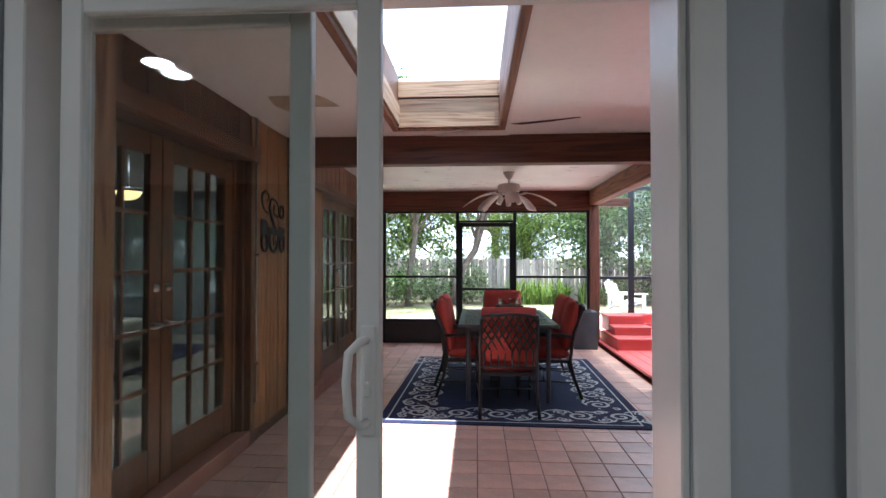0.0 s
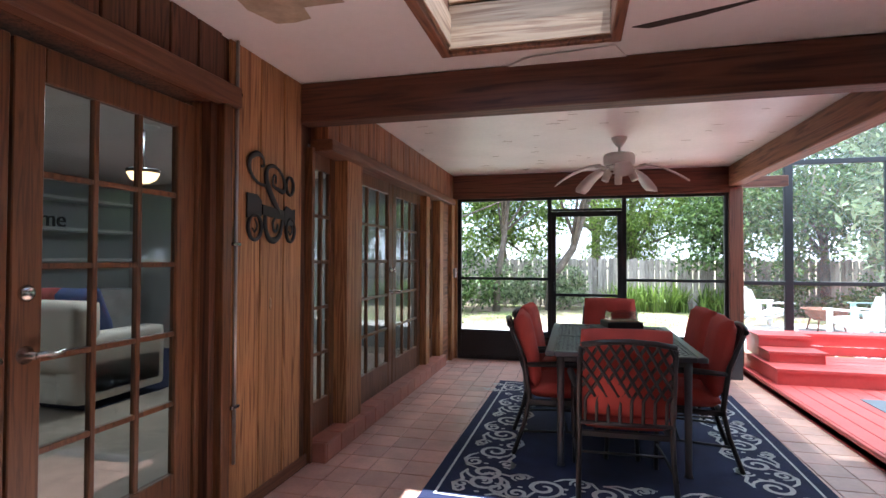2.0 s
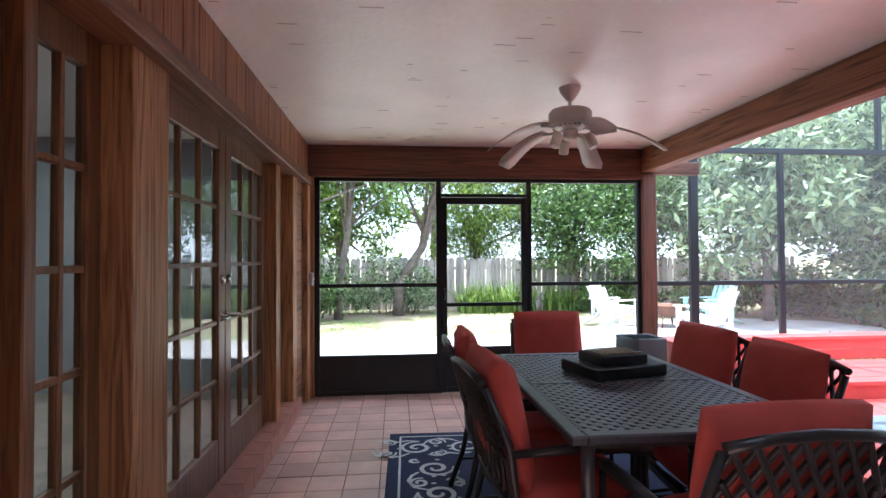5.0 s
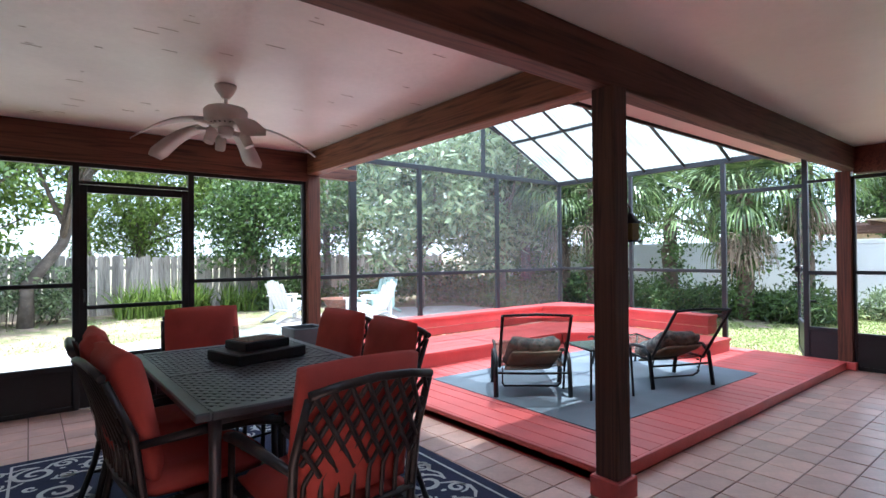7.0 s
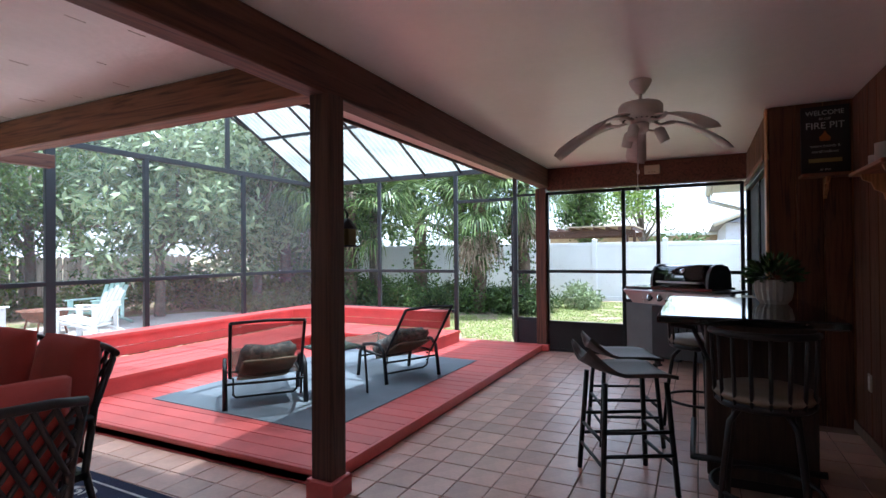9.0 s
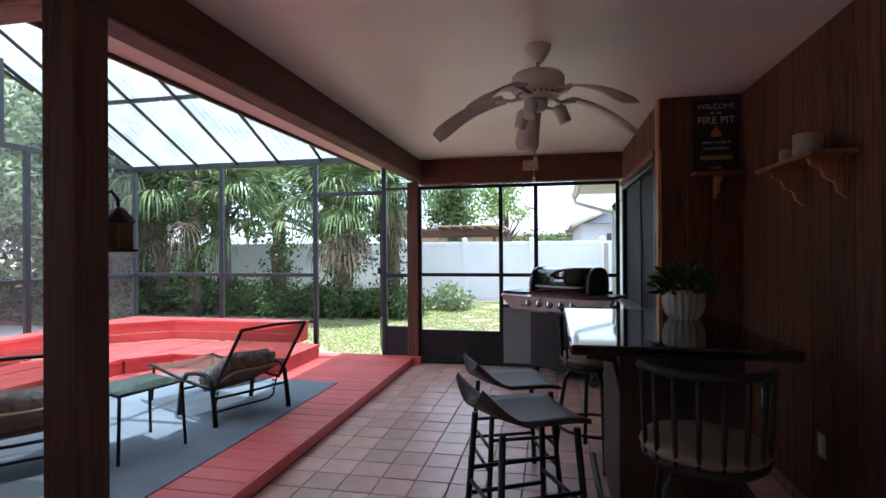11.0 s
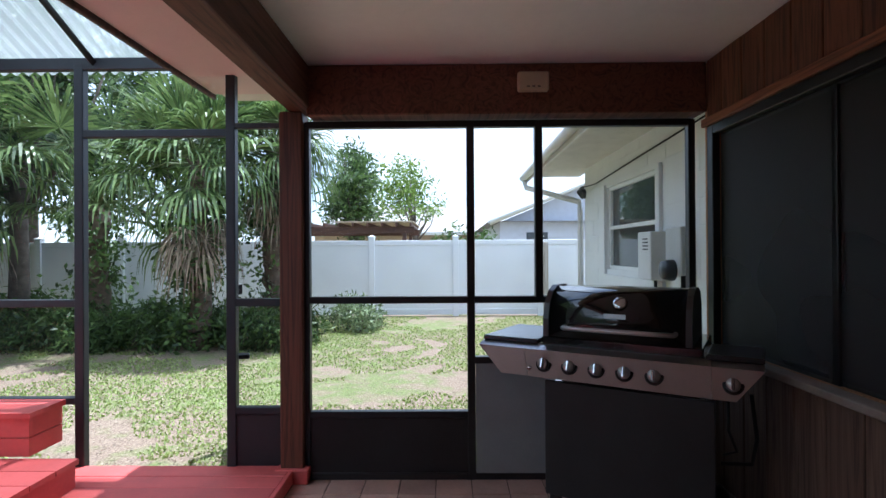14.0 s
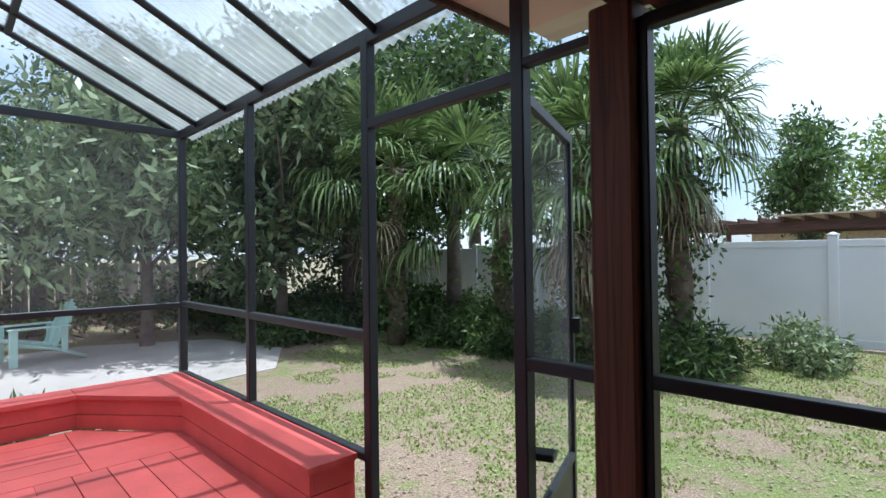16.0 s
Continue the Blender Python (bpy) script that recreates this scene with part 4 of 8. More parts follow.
def lattice(x0, x1, y0, y1, z, th, step, width):
    """Crossing diagonal bars cut to a rectangle."""
    bm = bmesh.new()
    for s in (1, -1):
        lo, hi = (x0 + s * y0, x0 + s * y1, x1 + s * y0, x1 + s * y1), None
        c, end = min(lo) + step / 2, max(lo)
        while c < end:
            pts = []
            for x in (x0, x1):
                y = (c - x) * s
                if y0 <= y <= y1:
                    pts.append((x, y))
            for y in (y0, y1):
                x = c - s * y
                if x0 < x < x1:
                    pts.append((x, y))
            if len(pts) == 2:
                a, b = Vector(pts[0]), Vector(pts[1])
                if (b - a).length > 0.02:
                    ang = math.degrees(math.atan2(b.y - a.y, b.x - a.x))
                    mid = (a + b) / 2
                    L = (b - a).length / 2
                    block(bm, -L, L, -width / 2, width / 2, z - th, z - (0.0 if s > 0 else 0.0015), 0, pose(mid.x, mid.y, 0, 0, 0, ang))
            c += step
    return bm


fw = 0.055
mid = (TY0 + TY1) / 2
for a, b in ((TY0 + fw, mid - 0.02), (mid + 0.02, TY1 - fw)):
    part("lattice_panel", lattice(TX0 + fw, TX1 - fw, a, b, TZ - 0.003, 0.008, 0.056, 0.021), GUNMETAL, table)
for x0, x1, y0, y1 in ((TX0, TX0 + fw, TY0, TY1), (TX1 - fw, TX1, TY0, TY1), (TX0 + fw, TX1 - fw, TY0, TY0 + fw), (TX0 + fw, TX1 - fw, TY1 - fw, TY1), (TX0 + fw, TX1 - fw, mid - 0.02, mid + 0.02)):
    part("top_frame", boxed(x0, x1, y0, y1, TZ - 0.032, TZ, 0.006), GUNMETAL, table)
for x in (TX0 + 0.09, TX1 - 0.09):
    for y in (TY0 + 0.1, TY1 - 0.1):
        part("leg", rod([(x, y, 0.0), (x, y, 0.02), (x, y, 0.55), (x, y, TZ - 0.03)], [0.026, 0.02, 0.022, 0.026], 10), GUNMETAL, table)
for y in (TY0 + 0.1, TY1 - 0.1):
    part("apron", boxed(TX0 + 0.1, TX1 - 0.1, y - 0.012, y + 0.012, TZ - 0.075, TZ - 0.033, 0.003), GUNMETAL, table)
for x in (TX0 + 0.09, TX1 - 0.09):
    part("apron", boxed(x - 0.012, x + 0.012, TY0 + 0.12, TY1 - 0.12, TZ - 0.075, TZ - 0.033, 0.003), GUNMETAL, table)


def dining_chair():
    c = thing("dining_chair", Matrix(), "dark metal patio armchair with red cushions and a lattice back", "chair", "chairs round the dining table")
    W, D, SH = 0.25, 0.25, 0.36
    part("seat_frame", block(block(block(block(boxed(-W, W, -D, -D + 0.03, SH - 0.03, SH, 0.004), -W, W, D - 0.03, D, SH - 0.03, SH), -W, -W + 0.03, -D, D, SH - 0.03, SH), W - 0.03, W, -D, D, SH - 0.03, SH), -W + 0.03, W - 0.03, -0.1, 0.1, SH - 0.02, SH - 0.005), DARK_METAL, c)
    for s in (-1, 1):
        part("front_leg", rod([(s * (W - 0.01), D - 0.01, 0), (s * (W - 0.005), D, SH * 0.5), (s * W, D - 0.005, SH), (s * W, D - 0.01, 0.56)], [0.015, 0.014, 0.015, 0.013]), DARK_METAL, c)
        part("back_leg", rod([(s * (W - 0.005), -D - 0.10, 0), (s * (W - 0.012), -D - 0.03, SH * 0.55), (s * (W - 0.015), -D + 0.005, SH), (s * (W - 0.012), -D - 0.03, 0.62), (s * (W - 0.02), -D - 0.115, 0.825)], [0.015, 0.014, 0.016, 0.016, 0.013]), DARK_METAL, c)
        part("armrest", rod([(s * (W - 0.01), -D - 0.02, 0.585), (s * (W + 0.015), -0.05, 0.60), (s * (W + 0.02), 0.14, 0.595), (s * (W + 0.01), D + 0.01, 0.565)], [0.014, 0.02, 0.023, 0.018]), DARK_METAL, c)
    part("stretcher", rod([(-W, 0, 0.16), (W, 0, 0.16)], 0.008, 6), DARK_METAL, c)
    for s in (-1, 1):
        part("stretcher", rod([(s * (W - 0.005), -D - 0.06, 0.15), (s * (W - 0.005), 0, 0.16), (s * (W - 0.005), D, 0.15)], 0.008, 6), DARK_METAL, c)

    def back(u, v, off=0.0):
        """A point of the back plane: u across, v from 0 at the seat to 1 at the top."""
        z = SH + 0.05 + v * 0.42 + 0.035 * v * (1 - (u / 0.27) ** 2)
        return (u, -D - 0.005 - 0.115 * v ** 1.6 - 0.02 * (1 - (u / 0.27) ** 2) + off, z)
    part("back_frame", rod([back(-0.23, 1), back(-0.13, 1), back(0, 1), back(0.13, 1), back(0.23, 1)], 0.015), DARK_METAL, c)
    part("back_frame", rod([back(-0.23, 0), back(0, 0), back(0.23, 0)], 0.012), DARK_METAL, c)
    bm = bmesh.new()
    for i in range(-3, 11):
        u0 = -0.205 + i * 0.0586
        for s in (1, -1):
            pts = []
            for k in range(25):
                v = k / 24
                u = u0 + s * 0.19 * max(0.0, v - 0.30) / 0.70
                if abs(u) <= 0.229 and (v >= 0.30 or s > 0):
                    pts.append(back(u, v, 0.003 * s))
            if len(pts) > 2:
                tube(bm, pts, 0.0092, 5)
    part("lattice_back", bm, DARK_METAL, c)
    smooth(part("seat_cushion", moved(cushion(0.47, 0.49, 0.10, seed=1), pose(0, 0.0, SH)), RED_CLOTH, c, "faded red seat cushion"))
    smooth(part("back_cushion", moved(cushion(0.465, 0.49, 0.11, 0.6, seed=2), pose(0, -D + 0.055, SH + 0.325, 101, 0, 0)), RED_CLOTH, c, "faded red back cushion"))
    return c


first = dining_chair()
spots = [(1.41, 5.41, 0, 2), (1.47, 7.12, 180, -2), (1.09, 5.97, -90, 6), (1.08, 6.56, -90, -3), (1.81, 5.99, 90, -5), (1.83, 6.56, 90, 3)]
x, y, a, j = spots[0]
first.matrix_world = pose(x, y, 0.01, 0, 0, a + j)
for x, y, a, j in spots[1:]:
    copy_thing(first, pose(x, y, 0.01, 0, 0, a + j))

fp = thing("tabletop_fire_bowl", pose(1.50, 6.36, TZ + 0.01, 0, 0, 14), "black tabletop fire box with a clear glass guard", "fire pit")
part("base", boxed(-0.2, 0.2, -0.15, 0.15, 0, 0.055, 0.006), IRON, fp)
part("tray", boxed(-0.13, 0.13, -0.1, 0.1, 0.055, 0.10, 0.005), IRON, fp)
part("pebbles", boxed(-0.11, 0.11, -0.08, 0.08, 0.10, 0.106, 0.002), surface("amber_pebbles", (0.28, 0.17, 0.10), 0.5, vary=0.5, scale=60, grain=120, bump=0.8), fp)
for x0, x1, y0, y1 in ((-0.1, 0.1, -0.073, -0.07), (-0.1, 0.1, 0.07, 0.073), (-0.1, -0.097, -0.07, 0.07), (0.097, 0.1, -0.07, 0.07)):
    part("glass_guard", boxed(x0, x1, y0, y1, 0.106, 0.17, 0), GLASS, fp)

pl = thing("planter_box", pose(2.74, 8.60, 0), "empty square dark grey planter box by the post", "planter")
bm = prism([(-0.15, -0.15), (0.15, -0.15), (0.15, 0.15), (-0.15, 0.15)], 0, 0.02)
for x0, x1, y0, y1 in ((-0.17, 0.17, -0.17, -0.14), (-0.17, 0.17, 0.14, 0.17), (-0.17, -0.14, -0.14, 0.14), (0.14, 0.17, -0.14, 0.14)):
    block(bm, x0, x1, y0, y1, 0, 0.55, 0.006)
part("body", bm, surface("slate_plastic", (0.07, 0.075, 0.085), 0.6, vary=0.15), pl)
part("soil", boxed(-0.14, 0.14, -0.14, 0.14, 0.40, 0.46, 0), surface("potting_soil", (0.05, 0.04, 0.03), 0.95, vary=0.4, scale=30, bump=0.8), pl)

# ---- ceiling fans ----
FANWHITE = surface("fan_white", (0.62, 0.58, 0.55), 0.4, vary=0.06, scale=5, bump=0.03)
BLADE = surface("fan_blade", (0.60, 0.56, 0.53), 0.5, vary=0.08, scale=5, grain=30, bump=0.1)
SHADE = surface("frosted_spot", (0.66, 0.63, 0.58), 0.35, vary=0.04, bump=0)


def ceiling_fan(x, y, turn, label, chains=False):
    f = thing("ceiling_fan", pose(x, y, ZC, 0, 0, turn), label, "ceiling fan", "ceiling fans")
    part("canopy", lathe([(0.0, -0.085), (0.025, -0.085), (0.03, -0.075), (0.055, -0.04), (0.068, -0.012), (0.068, 0.0), (0, 0.0)], 20), FANWHITE, f)
    part("downrod", rod([(0, 0, -0.15), (0, 0, -0.08)], 0.011), FANWHITE, f)
    mh = part("motor_housing", lathe([(0, -0.27), (0.055, -0.27), (0.09, -0.262), (0.125, -0.245), (0.135, -0.23), (0.135, -0.165), (0.12, -0.148), (0.02, -0.143), (0, -0.143)], 28), FANWHITE, f)
    bm = bmesh.new()
    for k in range(22):
        a = k * math.tau / 22
        block(bm, 0.098, 0.112, -0.004, 0.004, -0.2585, -0.2535, 0, pose(0, 0, 0, 0, 0, math.degrees(a)))
    part("vents", bm, IRON, mh)
    for k in range(5):
        a = 72 * k
        br = part("blade_bracket", moved(rod([(0.08, 0, -0.255), (0.13, 0.018, -0.275), (0.18, 0.02, -0.268), (0.22, 0.0, -0.262)], [0.012, 0.009, 0.012, 0.014], 6), pose(0, 0, 0, 0, 0, a)), FANWHITE, f)
        bm = bmesh.new()
        top, bot = [], []
        for i in range(11):
            t = i / 10
            r = 0.18 + 0.385 * t
            z = -0.258 - 0.035 * t - 0.135 * t * t
            w = 0.045 + 0.03 * t - (0.02 if i == 10 else 0)
            tw = 0.17
            for L, dz in ((top, 0.004), (bot, -0.004)):
                L.append((bm.verts.new((r, -w, z + dz - w * tw)), bm.verts.new((r, w, z + dz + w * tw))))
        for (a0, b0), (a1, b1) in zip(top, top[1:]):
            bm.faces.new((a0, a1, b1, b0)).smooth = True
        for (a0, b0), (a1, b1) in zip(bot, bot[1:]):
            bm.faces.new((b0, b1, a1, a0)).smooth = True
        for L0, L1, q in ((top, bot, 0), (top, bot, 1)):
            for i in range(10):
                vs = (L0[i][q], L1[i][q], L1[i + 1][q], L0[i + 1][q])
                bm.faces.new(vs if q == 0 else vs[::-1])
        for i in (0, 10):
            vs = (top[i][0], top[i][1], bot[i][1], bot[i][0])
            bm.faces.new(vs if i == 0 else vs[::-1])
        part("blade", moved(bm, pose(0, 0, 0, 0, 0, a)), BLADE, f)
    part("switch_cup", lathe([(0, -0.335), (0.03, -0.335), (0.048, -0.32), (0.05, -0.275), (0, -0.272)], 20), FANWHITE, f)
    for k in range(3):
        a = 120 * k + 35
        arm = part("lamp_arm", moved(rod([(0.04, 0, -0.315), (0.075, 0, -0.325), (0.10, 0, -0.31)], 0.008, 6), pose(0, 0, 0, 0, 0, a)), FANWHITE, f)
        part("lamp_shade", moved(lathe([(0.026, -0.10), (0.032, -0.096), (0.034, -0.02), (0.02, 0.0), (0, 0.002)], 16), pose(0, 0, 0, 0, 0, a) @ pose(0.105, 0, -0.305, 0, -24, 0)), SHADE, f, "frosted spotlight cup, unlit")
    if chains:
        for dx, ln in ((0.03, 0.34), (-0.03, 0.24)):
            ch = part("pull_chain", rod([(dx, 0.02, -0.33), (dx, 0.02, -0.33 - ln)], 0.0022, 5), FANWHITE, f)
            part("pull_knob", moved(lathe([(0, -0.03), (0.009, -0.026), (0.011, -0.012), (0.005, 0.0), (0, 0.002)], 10), pose(dx, 0.02, -0.33 - ln)), FANWHITE, ch)
    return f


ceiling_fan(1.545, 7.07, 54, "white five-blade ceiling fan with spotlights over the table", False)
ceiling_fan(4.24, 3.70, 9, "white five-blade ceiling fan with pull chains over the bar", True)


# ---- bench round the deck ----
bench = thing("deck_bench", Matrix(), "red painted plank bench and steps along the screens", "bench")


def plank(name, outline, z0, z1, parent=bench):
    return part(name, prism(outline, z0, z1), RED_PAINT, parent)


LZ, SZ, MZ = 0.475, 0.235, 0.35
YB, XBK = YC - 0.035, XE - 0.035
# upper ledge with its bevelled corner
plank("ledge_top", [(3.62, 8.82), (6.68, 8.82), (6.68, YB), (3.62, YB)], LZ - 0.03, LZ)
plank("ledge_top", [(6.684, 8.82), (7.165, 8.25), (XBK, 8.25), (XBK, YB), (6.684, YB)], LZ - 0.03, LZ)
plank("ledge_top", [(7.165, 6.56), (XBK, 6.56), (XBK, 8.246), (7.165, 8.246)], LZ - 0.03, LZ)
for z0, z1 in ((SZ + 0.003, 0.335), (0.341, LZ - 0.031)):
    plank("ledge_face", [(3.62, 8.845), (6.69, 8.845), (6.69, 8.87), (3.62, 8.87)], z0, z1)
    plank("ledge_face", [(6.69, 8.845), (7.185, 8.26), (7.20, 8.275), (6.705, 8.86)], z0, z1)
    plank("ledge_face", [(7.185, 6.58), (7.21, 6.58), (7.21, 8.26), (7.185, 8.26)], z0, z1)
    plank("ledge_face", [(7.211, 6.58), (XBK, 6.58), (XBK, 6.605), (7.211, 6.605)], z0, z1)
# lower seat boards
for i in range(5):
    a, b = 7.93 + i * 0.178, 7.93 + (i + 1) * 0.178 - 0.006
    xe = 6.36 - (a - 7.93) * 0.0 + 0.25
    plank("seat_board", [(3.06, a), (xe, a), (xe, b), (3.06, b)], SZ - 0.028, SZ)
for i in range(5):
    a, b = 6.36 + i * 0.163, 6.36 + (i + 1) * 0.163 - 0.006
    plank("seat_board", [(a, 6.30), (b, 6.30), (b, 7.925), (a, 7.925)], SZ - 0.028, SZ)
plank("seat_board", [(6.616, 7.93), (7.17, 7.93), (7.17, 8.26), (6.70, 8.82), (6.616, 8.82)], SZ - 0.028, SZ)
plank("seat_board", [(6.02, 7.93), (6.36, 7.62), (6.358, 7.926)], SZ - 0.027, SZ - 0.001)
plank("seat_face", [(3.08, 7.955), (6.05, 7.955), (6.05, 7.98), (3.08, 7.98)], DECK, SZ - 0.029)
plank("seat_face", [(6.05, 7.93), (6.385, 7.64), (6.40, 7.66), (6.065, 7.95)], DECK, SZ - 0.029)
plank("seat_face", [(6.385, 6.32), (6.41, 6.32), (6.41, 7.64), (6.385, 7.64)], DECK, SZ - 0.029)
plank("seat_face", [(6.411, 6.32), (7.17, 6.32), (7.17, 6.345), (6.411, 6.345)], DECK, SZ - 0.029)
plank("seat_face", [(3.075, 7.96), (3.10, 7.96), (3.10, 9.05), (3.075, 9.05)], DECK, SZ - 0.029)
# steps at the house end
plank("step_top", [(3.10, 8.27), (3.64, 8.27), (3.64, 8.62), (3.10, 8.62)], MZ - 0.028, MZ)
plank("step_face", [(3.12, 8.295), (3.62, 8.295), (3.62, 8.615), (3.12, 8.615)], SZ + 0.001, MZ - 0.029)
plank("step_top", [(3.10, 8.60), (3.62, 8.60), (3.62, YB), (3.10, YB)], LZ - 0.032, LZ - 0.002)
plank("step_face", [(3.12, 8.63), (3.615, 8.63), (3.615, YB), (3.12, YB)], SZ + 0.001, LZ - 0.033)

MAT = surface("grey_outdoor_mat", (0.20, 0.235, 0.27), 0.95, vary=0.12, scale=3, grain=200, bump=0.4, stain=(0.27, 0.30, 0.33))
mt = thing("outdoor_mat", pose(0, 0, DECK), "flat blue-grey outdoor mat on the deck", "mat")
part("mat", prism([(3.50, 5.66), (6.10, 5.62), (6.14, 7.48), (3.56, 7.52)], 0.001, 0.007), MAT, mt)

# ---- loungers, side table ----
SLING = mesh_screen("brown_sling_mesh", (0.11, 0.07, 0.045), 0.62)
FLORAL = surface("paisley_pillow_cloth", (0.26, 0.24, 0.21), 0.9, vary=0.7, scale=26, grain=60, bump=0.3, stain=(0.07, 0.09, 0.09), stain_at=0.5)
TANCLOTH = surface("tan_pillow_cloth", (0.42, 0.34, 0.23), 0.9, vary=0.2, scale=8, grain=200, bump=0.3)


def lounger(m, label, pillow_seed):
    """Origin under the backrest hinge; the seat runs along +y, the back leans to -y."""
    c = thing("patio_lounger", m, label, "lounge chair", "loungers on the deck")
    W = 0.305
    for s in (-1, 1):
        part("arm_leg", rod([(s * W, -0.10, 0.0), (s * W, -0.075, 0.16), (s * W, -0.05, 0.29), (s * W, 0.02, 0.345), (s * W, 0.16, 0.345), (s * W, 0.30, 0.32), (s * W, 0.38, 0.24), (s * W, 0.42, 0.0)], [0.02, 0.019, 0.018, 0.017, 0.017, 0.017, 0.018, 0.02], 6), IRON, c)
        part("seat_rail", rod([(s * (W - 0.035), -0.02, 0.235), (s * (W - 0.035), 0.5, 0.255), (s * (W - 0.035), 0.98, 0.30), (s * (W - 0.05), 1.08, 0.27)], 0.012, 6), IRON, c)
        part("back_rail", rod([(s * (W - 0.035), -0.02, 0.235), (s * (W - 0.035), -0.16, 0.43), (s * (W - 0.04), -0.36, 0.70)], 0.013, 6), IRON, c)
        part("front_leg", rod([(s * (W - 0.05), 0.94, 0.29), (s * (W - 0.05), 0.99, 0.0)], 0.013, 6), IRON, c)
        bm = rod([(s * (W - 0.06), -0.03, 0.23), (s * (W - 0.06), 0.02, 0.08)], 0.007, 5)
        for k in range(4):
            block(bm, s * (W - 0.06) - 0.006, s * (W - 0.06) + 0.006, 0.0, 0.024, 0.10 + 0.034 * k, 0.113 + 0.034 * k)
        part("notched_rack", bm, IRON, c)
    part("floor_hoop", rod([(-(W - 0.06), 0.02, 0.09), (-(W - 0.08), 0.06, 0.055), (0, 0.08, 0.05), (W - 0.08, 0.06, 0.055), (W - 0.06, 0.02, 0.09)], 0.009, 6), IRON, c)
    part("crossbar", rod([(-W, -0.06, 0.19), (0, -0.06, 0.185), (W, -0.06, 0.19)], 0.010, 6), IRON, c)
    part("crossbar", rod([(-W, 0.40, 0.19), (W, 0.40, 0.19)], 0.010, 6), IRON, c)
    part("top_bar", rod([(-(W - 0.04), -0.36, 0.70), (0, -0.365, 0.712), (W - 0.04, -0.36, 0.70)], 0.012, 6), IRON, c)

    def sheet(pts):
        bm = bmesh.new()
        L = [[bm.verts.new((u, y, z - 0.015 * (1 - (u / 0.27) ** 2))) for u in (-0.262, -0.13, 0, 0.13, 0.262)] for y, z in pts]
        for a, b in zip(L, L[1:]):
            for k in range(4):
                bm.faces.new((a[k], a[k + 1], b[k + 1], b[k])).smooth = True
        return bm
    part("back_sling", sheet([(-0.02, 0.24), (-0.09, 0.335), (-0.16, 0.432), (-0.26, 0.567), (-0.355, 0.697)]), SLING, c, "see-through brown mesh back")
    part("seat_sling", sheet([(-0.01, 0.238), (0.25, 0.246), (0.5, 0.257), (0.75, 0.278), (1.0, 0.30)]), SLING, c)
    return c


LM1 = pose(3.86, 6.54, DECK + 0.007, 0, 0, -41)
LM2 = pose(5.08, 5.92, DECK + 0.007, 0, 0, -25)
lounger(LM1, "black framed lounger with a brown mesh sling", 1)
lounger(LM2, "black framed lounger with its back half raised", 2)
for m, lean, sd, lab in ((LM1, 54, 4, "paisley and tan throw pillow on the lounger"), (LM2, 48, 5, "blue-grey paisley throw pillow on the lounger")):
    p = thing("throw_pillow", m @ pose(0.0, 0.0, 0.26, 0, 0, 0), lab, "pillow", "pillows on the loungers")
    smooth(part("pillow", moved(cushion(0.44, 0.40, 0.15, 0.9, seed=sd), pose(0.02, 0.06, 0.05, 0, 0, 8) @ pose(0, 0, 0, -lean + 22, 0, 0) @ pose(0, 0.05, -0.02)), FLORAL, p))
    smooth(part("pillow_back", moved(cushion(0.43, 0.39, 0.05, 0.4, seed=sd), pose(0.02, 0.06, 0.045, 0, 0, 8) @ pose(0, 0, 0, -lean + 22, 0, 0) @ pose(0, 0.05, -0.045)), TANCLOTH, p, "tan underside"))

st = thing("side_table", pose(4.33, 6.22, DECK + 0.007, 0, 0, -20), "small black metal side table with a glass top", "table")
part("rim", rod([(-0.2, -0.2, 0.40), (0.2, -0.2, 0.40), (0.2, 0.2, 0.40), (-0.2, 0.2, 0.40)], 0.012, 6, True), IRON, st)
part("glass_top", boxed(-0.195, 0.195, -0.195, 0.195, 0.402, 0.408, 0), surface("smoked_glass", (0.10, 0.13, 0.12), 0.08, 0.0, vary=0.05, bump=0), st, "dark green glass top")
for sx in (-1, 1):
    for sy in (-1, 1):
        part("leg", rod([(sx * 0.19, sy * 0.19, 0.40), (sx * 0.205, sy * 0.205, 0.0)], 0.011, 6), IRON, st)

bell = thing("hanging_bell", pose(2.997, 5.125, 1.52, 0, 0, 0), "small dark metal lantern bell hooked to the post", "bell")
part("bracket", rod([(0, 0, 0), (0.04, 0, 0.015), (0.07, 0, -0.01), (0.07, 0, -0.035)], 0.006, 6), IRON, bell)
part("roof", moved(lathe([(0.052, -0.095), (0.055, -0.088), (0.02, -0.045), (0.004, -0.035), (0, -0.035)], 4), pose(0.07, 0, 0, 0, 0, 45)), IRON, bell)
part("body", boxed(0.036, 0.104, -0.034, 0.034, -0.185, -0.092, 0.004), surface("tarnished_brass", (0.22, 0.15, 0.05), 0.4, 0.8, vary=0.3), bell)
part("base", boxed(0.026, 0.114, -0.044, 0.044, -0.195, -0.185, 0.002), IRON, bell)

